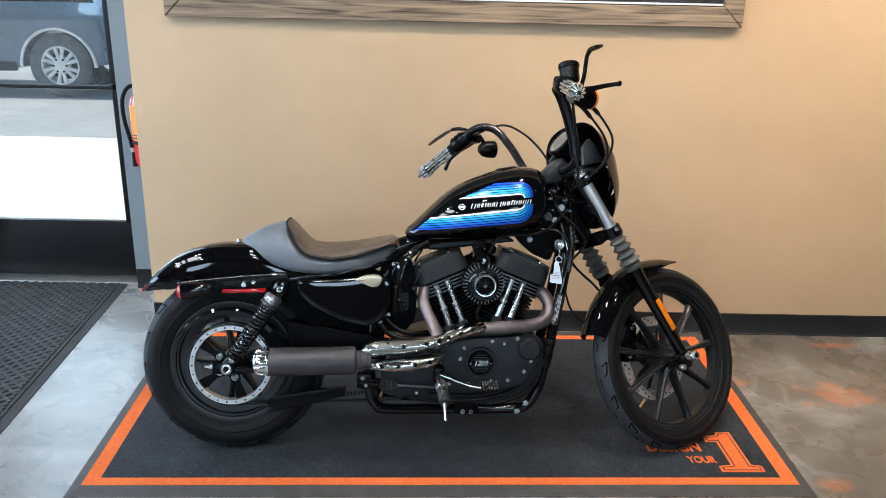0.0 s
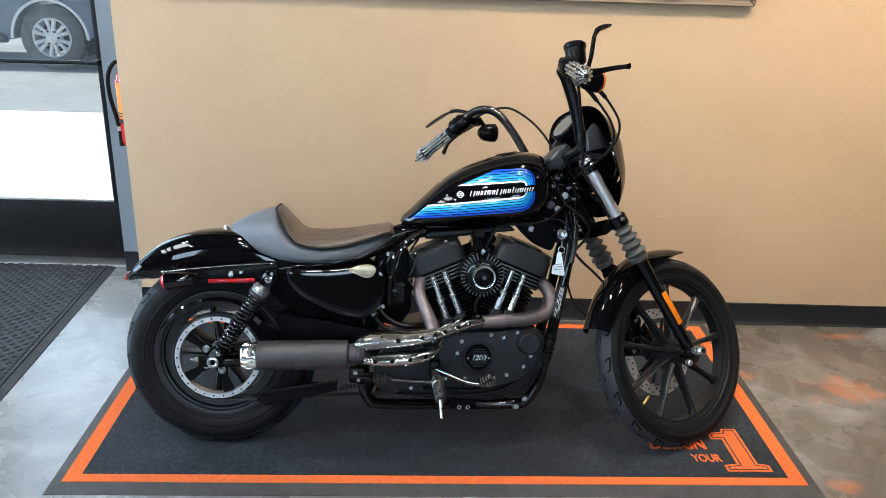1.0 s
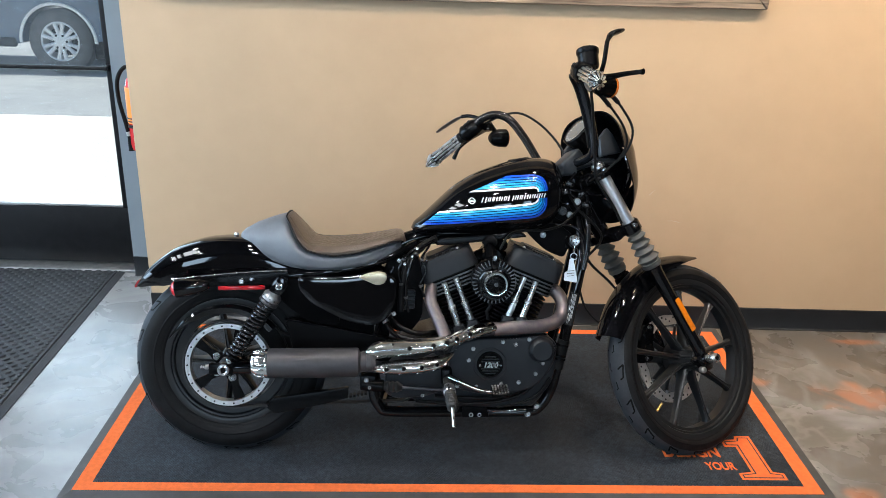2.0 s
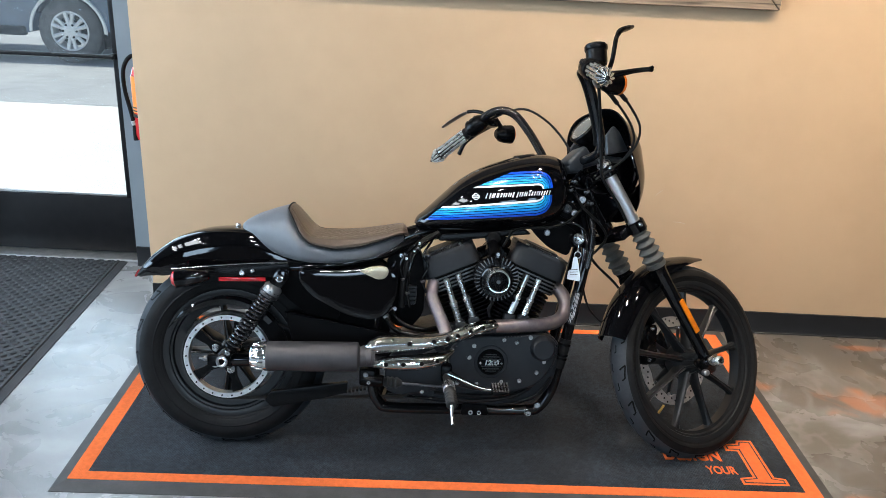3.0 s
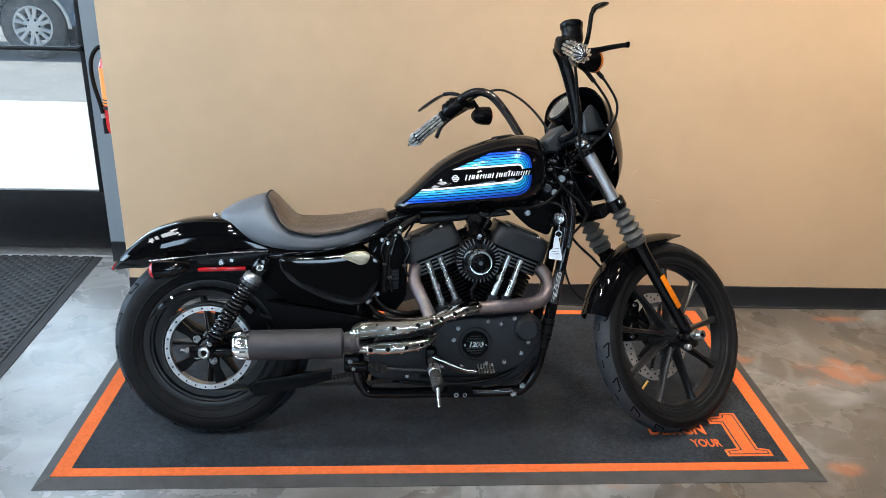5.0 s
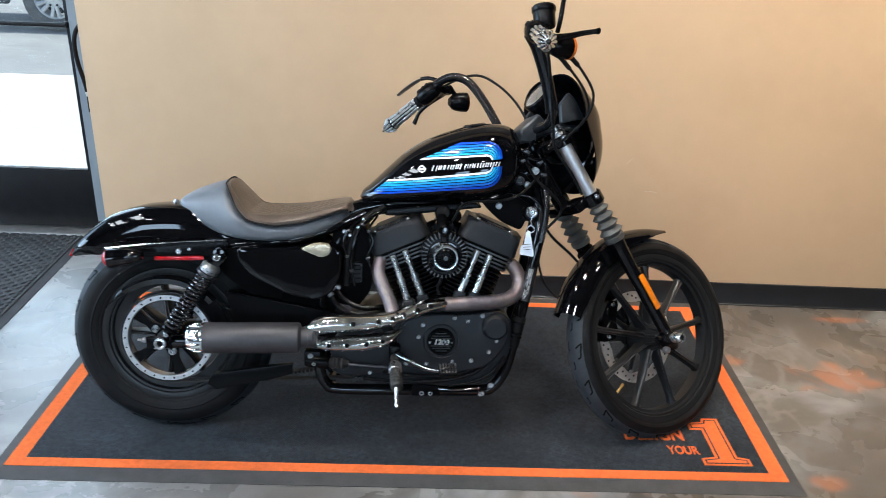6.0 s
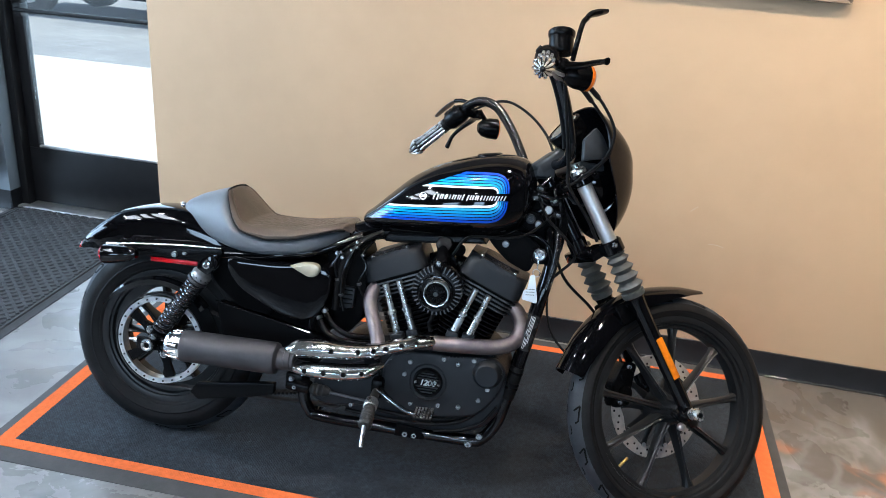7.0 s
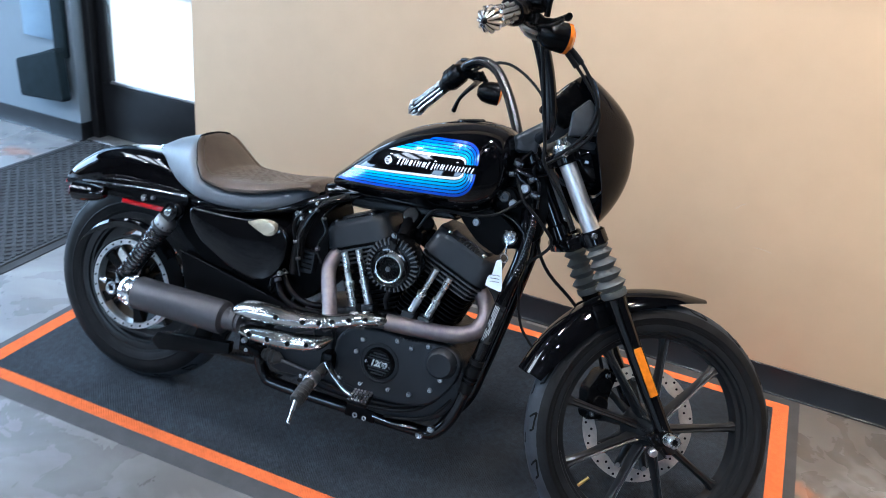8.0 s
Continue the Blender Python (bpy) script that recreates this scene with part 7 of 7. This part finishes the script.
# speedometer
SP, SA = Vector((1.124, -0.014, 1.064)), Vector((-0.78, 0, 0.62)).normalized()
sp = steered("speedometer", lathe([(0.0, -0.07), (0.036, -0.068), (0.050, -0.03), (0.055, -0.004), (0.055, 0.004), (0.051, 0.009), (0.047, 0.004), (0.0, 0.003)], SP, SA, 36), M_SATIN, None, "round black speedometer")
steered("dial", lathe([(0.0, 0.0042), (0.0465, 0.0042)], SP, SA, 36, caps=False), M_DIAL, sp)
sx_ = Vector((0, 1, 0)).cross(SA)
steered("dial_marks", merge(*[moved(box(-0.0009, 0.0009, 0.035, 0.043, 0, 0.0006), Matrix.Translation(SP + SA * 0.0046) @ Vector((0, 0, 1)).rotation_difference(SA).to_matrix().to_4x4() @ Matrix.Rotation(radians(a), 4, "Z")) for a in range(-120, 121, 20)]), M_WHITEDECAL, sp, "pale dial marks", False)
steered("needle", moved(box(-0.0008, 0.0008, -0.006, 0.032, 0, 0.001), Matrix.Translation(SP + SA * 0.0056) @ Vector((0, 0, 1)).rotation_difference(SA).to_matrix().to_4x4() @ Matrix.Rotation(radians(120), 4, "Z")), M_GUN, sp, "", False)
steered("dial_glass", lathe([(0.0, 0.0085), (0.047, 0.0075)], SP, SA, 36, caps=False), M_GLASS, sp, "clear dial glass").visible_shadow = False
steered("riser_clamp", merge(moved(box(-0.055, 0.045, -0.036, 0.036, -0.022, 0.018, 0.012, 3), pose(1.085, 0, 0.966, 0, -38, 0)), moved(box(-0.03, 0.025, -0.035, 0.035, -0.02, 0.02, 0.008), pose(1.07, 0, 0.935))), M_BRACKET, None, "black handlebar riser and gauge clamp")
# handlebar
HALF = [(1.092, 0.0, 0.955), (1.092, 0.07, 0.955), (1.089, 0.112, 0.962), (1.081, 0.137, 0.985), (1.068, 0.150, 1.025), (1.041, 0.168, 1.09), (1.004, 0.189, 1.150), (0.965, 0.216, 1.171), (0.936, 0.262, 1.163), (0.912, 0.305, 1.140), (0.862, 0.400, 1.090)]
steered("handlebar", tube([(x, -y, z) for x, y, z in HALF[:0:-1]] + HALF[:-2] + [(x - 0.003, y, z - 0.010) for x, y, z in HALF[-2:]], 0.0137, 18, 6), M_BARPAINT, None, "black mini-ape handlebar")
for s in (-1, 1):
    G0, G1 = Vector((0.908, s * 0.315, 1.134)), Vector((0.848, s * 0.428, 1.072))
    if s > 0:
        G0, G1 = G0 + Vector((-0.010, 0.012, -0.018)), G1 + Vector((-0.004, 0, -0.013))
    gd = (G1 - G0).normalized()
    L = (G1 - G0).length
    g = steered("grip", lathe([(0.0, 0.0), (0.019, 0.0), (0.020, 0.006), (0.0155, 0.02), (0.017, 0.05), (0.0165, L - 0.03), (0.020, L - 0.008), (0.020, L), (0.0, L)], G0, gd, 24), M_RUBBER, None, "ribbed black and chrome grip")
    u = gd.orthogonal().normalized()
    v = gd.cross(u)
    steered("grip_ribs", merge(*[tube([G0 + gd * t + r * (math.cos(a) * u + math.sin(a) * v) for t, r in ((0.012, 0.0180), (0.035, 0.0165), (0.07, 0.0178), (L - 0.02, 0.0178), (L - 0.004, 0.0206))], 0.0039, 8, 3) for a in (2 * math.pi * k / 10 for k in range(10))]), M_BRIGHT, g, "chrome grip ribs")
    steered("end_cap", lathe([(0.0215, 0.0), (0.021, 0.010), (0.013, 0.028), (0.003, 0.046), (0.0, 0.048)], G1, gd, 14), M_RUBBER, g, "pointed grip end")
    steered("cap_ribs", merge(*[tube([G1 + gd * t + r * (math.cos(a) * u + math.sin(a) * v) for t, r in ((0.001, 0.0220), (0.010, 0.0215), (0.028, 0.0140), (0.040, 0.0060))], [0.0042, 0.0042, 0.0027, 0.0011], 8, 3) for a in (2 * math.pi * k / 11 for k in range(11))]), M_BRIGHT, g)
    c = Vector((0.922, s * 0.290, 1.147)) + (Vector((-0.009, 0.006, -0.015)) if s > 0 else Vector())
    sw = steered("switch_housing", lathe([(0.0, -0.034), (0.023, -0.034), (0.028, -0.025), (0.029, -0.004), (0.027, -0.003), (0.027, 0.0), (0.029, 0.001), (0.029, 0.020), (0.024, 0.030), (0.0, 0.030)], c, gd, 24), M_SATIN, None, "black switch housing")
    back = Vector((-0.7, 0, 0.5)).normalized()
    steered("switch_button", merge(*[moved(box(-0.007, 0.007, -0.005, 0.005, -0.004, 0.006, 0.002), Matrix.Translation(c + back * 0.026 + gd * t) @ Vector((0, 0, 1)).rotation_difference(back).to_matrix().to_4x4()) for t in (-0.018, -0.002, 0.014)]), M_RUBBER, sw)
    # lever with its perch
    pv = Vector((0.972, s * 0.275, 1.142))
    lv = steered("lever_perch", merge(tube([c - gd * 0.035, pv], 0.013, 12, 2), cyl(pv + Vector((0, 0, -0.012)), pv + Vector((0, 0, 0.014)), 0.015, 16, 0.003)), M_SATIN, None, "black lever perch")
    tipv = Vector((0.984, s * 0.463, 1.099)) if s < 0 else Vector((0.905, s * 0.440, 1.045))
    bow = [pv, pv.lerp(tipv, 0.25) + Vector((0.018, 0, 0.0)), pv.lerp(tipv, 0.6) + Vector((0.012, 0, 0.002)), pv.lerp(tipv, 0.92), tipv]
    if s > 0:
        bow = [pv, Vector((0.985, 0.34, 1.145)), Vector((0.974, 0.41, 1.132)), Vector((0.962, 0.455, 1.112)), Vector((0.957, 0.488, 1.081))]
    steered("lever", tube(bow, [0.011, 0.0100, 0.0078, 0.0066, 0.0092], 12, 5, 0.8), M_SATIN, lv)
    # mirror: stem and a thin head seen edge-on
    if s < 0:
        st = [(0.985, -0.300, 1.150), (0.980, -0.322, 1.175), (0.984, -0.330, 1.210), (0.990, -0.332, 1.233), (1.001, -0.332, 1.247)]
        hd = [(0.999, -0.331, 1.246), (1.010, -0.331, 1.257), (1.032, -0.330, 1.266), (1.052, -0.330, 1.273)]
    else:
        st = [(0.968, 0.290, 1.150), (0.966, 0.315, 1.184), (0.952, 0.355, 1.204), (0.938, 0.385, 1.209)]
        hd = [(0.940, 0.380, 1.209), (0.938, 0.43, 1.209), (0.936, 0.50, 1.204), (0.934, 0.557, 1.197)]
    mr = steered("mirror", tube(st, 0.0065, 10, 5), M_SATIN, None, "black bar-mounted mirror on a curved stem")
    steered("mirror_head", tube(hd, [0.0055, 0.0078, 0.0078, 0.005], 12, 5, 2.2) if s < 0 else tube(hd, [0.0036, 0.0050, 0.0050, 0.0036], 12, 5, 1.9), M_SATIN if s < 0 else M_GUN, mr, "thin mirror head seen on its edge")
    # turn signal
    sc = Vector((1.012, s * 0.272, 1.123 if s < 0 else 1.107))
    sg = steered("turn_signal", lathe([(0.0, -0.035), (0.014, -0.033), (0.026, -0.02), (0.031, 0.0), (0.032, 0.026), (0.0, 0.026)], sc, (1, -s * 0.10, 0.03), 26), M_SATIN, None, "dark bullet turn signal with an amber lens")
    steered("lens", lathe([(0.0325, 0.026), (0.0325, 0.034), (0.026, 0.041), (0.0, 0.043)] if s < 0 else [(0.031, 0.024), (0.029, 0.029), (0.020, 0.034), (0.0, 0.036)], sc, (1, -s * 0.10, 0.03), 26), M_AMBERD, sg, "amber lens")
    steered("stalk", tube([sc + Vector((-0.01, 0, 0.02)), Vector((0.975, s * 0.265, 1.155))], 0.008, 10, 2), M_SATIN, sg)
steered("brake_reservoir", merge(lathe([(0.0, 0.0), (0.028, 0.0), (0.030, 0.006), (0.030, 0.042), (0.0, 0.042)], (0.966, -0.272, 1.170), (0, 0, 1), 28), lathe([(0.031, 0.040), (0.033, 0.044), (0.033, 0.054), (0.029, 0.058), (0.0, 0.058)], (0.966, -0.272, 1.170), (0, 0, 1), 28)), M_SATIN, None, "black front brake fluid reservoir")
# cables
steered("throttle_cable", tube([(0.935, -0.285, 1.125), (0.985, -0.245, 1.115), (1.05, -0.21, 1.125), (1.107, -0.20, 1.085), (1.160, -0.19, 1.03), (1.180, -0.17, 0.98), (1.155, -0.13, 0.93), (1.10, -0.08, 0.885)], 0.0038, 8, 6), M_RUBBER)
steered("throttle_cable", tube([(0.935, -0.29, 1.12), (0.99, -0.265, 1.125), (1.06, -0.245, 1.115), (1.115, -0.24, 1.07), (1.150, -0.235, 1.01), (1.145, -0.20, 0.95), (1.11, -0.13, 0.90)], 0.0038, 8, 6), M_RUBBER)
steered("cable_sleeve", tube([(1.02, -0.222, 1.128), (1.065, -0.206, 1.118), (1.098, -0.201, 1.092)], 0.0068, 10, 4), M_RUBBER)
steered("cable_sleeve", tube([(1.02, -0.257, 1.127), (1.062, -0.245, 1.114), (1.095, -0.242, 1.09)], 0.0068, 10, 4), M_RUBBER)
steered("cable_elbow", tube([(0.935, -0.285, 1.125), (0.965, -0.262, 1.113), (1.022, -0.222, 1.127)], 0.0046, 10, 5), M_TUBE, None, "bare steel throttle cable elbow")
steered("cable_elbow", tube([(0.935, -0.292, 1.12), (0.972, -0.275, 1.118), (1.022, -0.257, 1.127)], 0.0046, 10, 5), M_TUBE, None, "bare steel throttle cable elbow")
steered("front_brake_line", tube([(0.955, -0.262, 1.165), (0.994, -0.24, 1.132), (1.038, -0.19, 1.028), (1.076, -0.14, 0.928), (1.087, -0.125, 0.888), (1.116, -0.118, 0.851), (1.157, -0.112, 0.806), (1.194, -0.105, 0.750)], 0.0045, 10, 6), M_RUBBER, None, "black front brake line")
steered("clutch_cable", tube([(0.95, 0.27, 1.15), (0.985, 0.20, 1.165), (1.03, 0.16, 1.165), (1.09, 0.14, 1.13), (1.135, 0.12, 1.075), (1.15, 0.08, 1.0)], 0.004, 8, 6), M_RUBBER)
for s in (-1, 1):
    steered("bar_wiring", tube([(x - 0.012, s * (y - 0.012), z - 0.006) for x, y, z in HALF[3:9]], 0.005, 8, 5), M_RUBBER)
bike("front_brake_pipe", tube([(1.07, -0.05, 0.88), (1.105, -0.075, 0.82), (1.16, -0.07, 0.77), (1.19, -0.05, 0.72), (1.14, -0.06, 0.66)], 0.0042, 8, 6), M_RUBBER)

# ---- yard outside and the parked car ----
tagged(part("ground", box(-60, 60, 1.79, 120, -0.25, -0.015), M_CONCRETE, smooth=False), "sunlit pale concrete yard outside the door", "yard", kind="structure")

tagged(part("road", box(-60, 60, 5.62, 14, -0.2, -0.011), M_ASPHALT, smooth=False), "worn grey asphalt lane across the yard", "road", kind="structure")


def car():
    c = thing("parked_car", "dark blue off-road car with silver alloy wheels parked in the yard", "car", pose(-4.36, 8.3, -0.015))
    # side outline, rear at +x; rear wheel centre at x 0
    out = [(0.95, 0.62), (0.98, 0.95), (0.90, 1.15), (0.72, 1.72), (0.55, 1.80), (-1.9, 1.80), (-2.75, 1.18), (-3.75, 1.05), (-3.85, 0.70), (-3.75, 0.45)]
    def arch_pts(cx, r=0.47):
        return [(cx + r * math.cos(a), 0.40 + r * math.sin(a)) for a in (math.pi * k / 14 for k in range(15))]
    low = [(-3.6, 0.40)] + arch_pts(-2.82)[::-1] + [(-2.3, 0.38), (-0.52, 0.38)] + arch_pts(0.0)[::-1] + [(0.52, 0.42), (0.88, 0.48)]
    poly = out + low
    part("body", prism(poly, 0.0, 1.8, 0.03, 2), M_CARPAINT, c, "dark blue painted body")
    part("rear_bumper", box(0.60, 1.05, -0.02, 1.82, 0.46, 0.66, 0.04, 3), M_CARPAINT, c)
    part("side_window", prism([(-1.7, 1.22), (-1.55, 1.68), (0.40, 1.68), (0.55, 1.22)], -0.006, 0.02), M_CARGLASS, c, "dark tinted side glass", False)
    part("wheel_arch_trim", rings_mesh([[(r * math.cos(a), y, 0.40 + r * math.sin(a)) for r, y in ((0.47, -0.012), (0.50, -0.018), (0.51, 0.0), (0.47, 0.01))] for a in (math.pi * k / 24 for k in range(25))]), M_SILVER, c, "pale wheel arch trim")
    part("sill", box(-2.3, -0.55, -0.03, 0.05, 0.34, 0.46, 0.03), M_PLASTIC, c)
    for cx in (0.0, -2.82):
        for y0, sgn in ((0.03, 1), (1.57, -1)):
            w = new("wheel")
            w.parent = c
            o = Vector((cx, y0 + 0.12, 0.415))
            part("tyre", lathe([(0.245, -0.11), (0.31, -0.125), (0.38, -0.118), (0.412, -0.09), (0.415, 0.0), (0.412, 0.09), (0.38, 0.115), (0.245, 0.11)], o, (0, 1, 0), 40, loop=True), M_HAZETYRE, w, "black tyre, paled for the glare haze")
            if sgn > 0:
                rim = part("rim", lathe([(0.252, -0.112), (0.242, -0.118), (0.228, -0.11), (0.215, -0.05), (0.215, 0.08), (0.25, 0.1)], o, (0, 1, 0), 40, caps=False), M_SILVER, w, "silver six-spoke alloy rim")
                for k in range(6):
                    a = radians(60 * k + 30)
                    for t in (-0.21, 0.21):
                        d, d2 = Vector((math.cos(a + t * 0.5), 0, math.sin(a + t * 0.5))), Vector((math.cos(a + t), 0, math.sin(a + t)))
                        part("spoke", tube([o + d * 0.05 + Vector((0, -0.085, 0)), o + d2 * 0.14 + Vector((0, -0.095, 0)), o + d2 * 0.232 + Vector((0, -0.10, 0))], [0.030, 0.025, 0.030], 8, 3), M_SILVER, rim)
                part("hub_cap", lathe([(0.0, -0.122), (0.06, -0.120), (0.10, -0.112), (0.115, -0.095), (0.12, -0.05), (0.0, -0.05)], o, (0, 1, 0), 24), M_SILVER, rim)
                for k in range(6):
                    a = radians(60 * k)
                    part("wheel_nut", cyl(o + Vector((0.086 * math.cos(a), -0.124, 0.086 * math.sin(a))), o + Vector((0.086 * math.cos(a), -0.10, 0.086 * math.sin(a))), 0.015, 8), M_PLASTIC, rim)
                part("brake_drum", cyl(o + Vector((0, -0.02, 0)), o + Vector((0, 0.08, 0)), 0.19, 24), M_PLASTIC, w)
    part("mud_flap", box(0.44, 0.47, 0.02, 0.30, 0.20, 0.46, 0.008), M_RUBBER, c, "black rubber mud flap")
    return c


car()
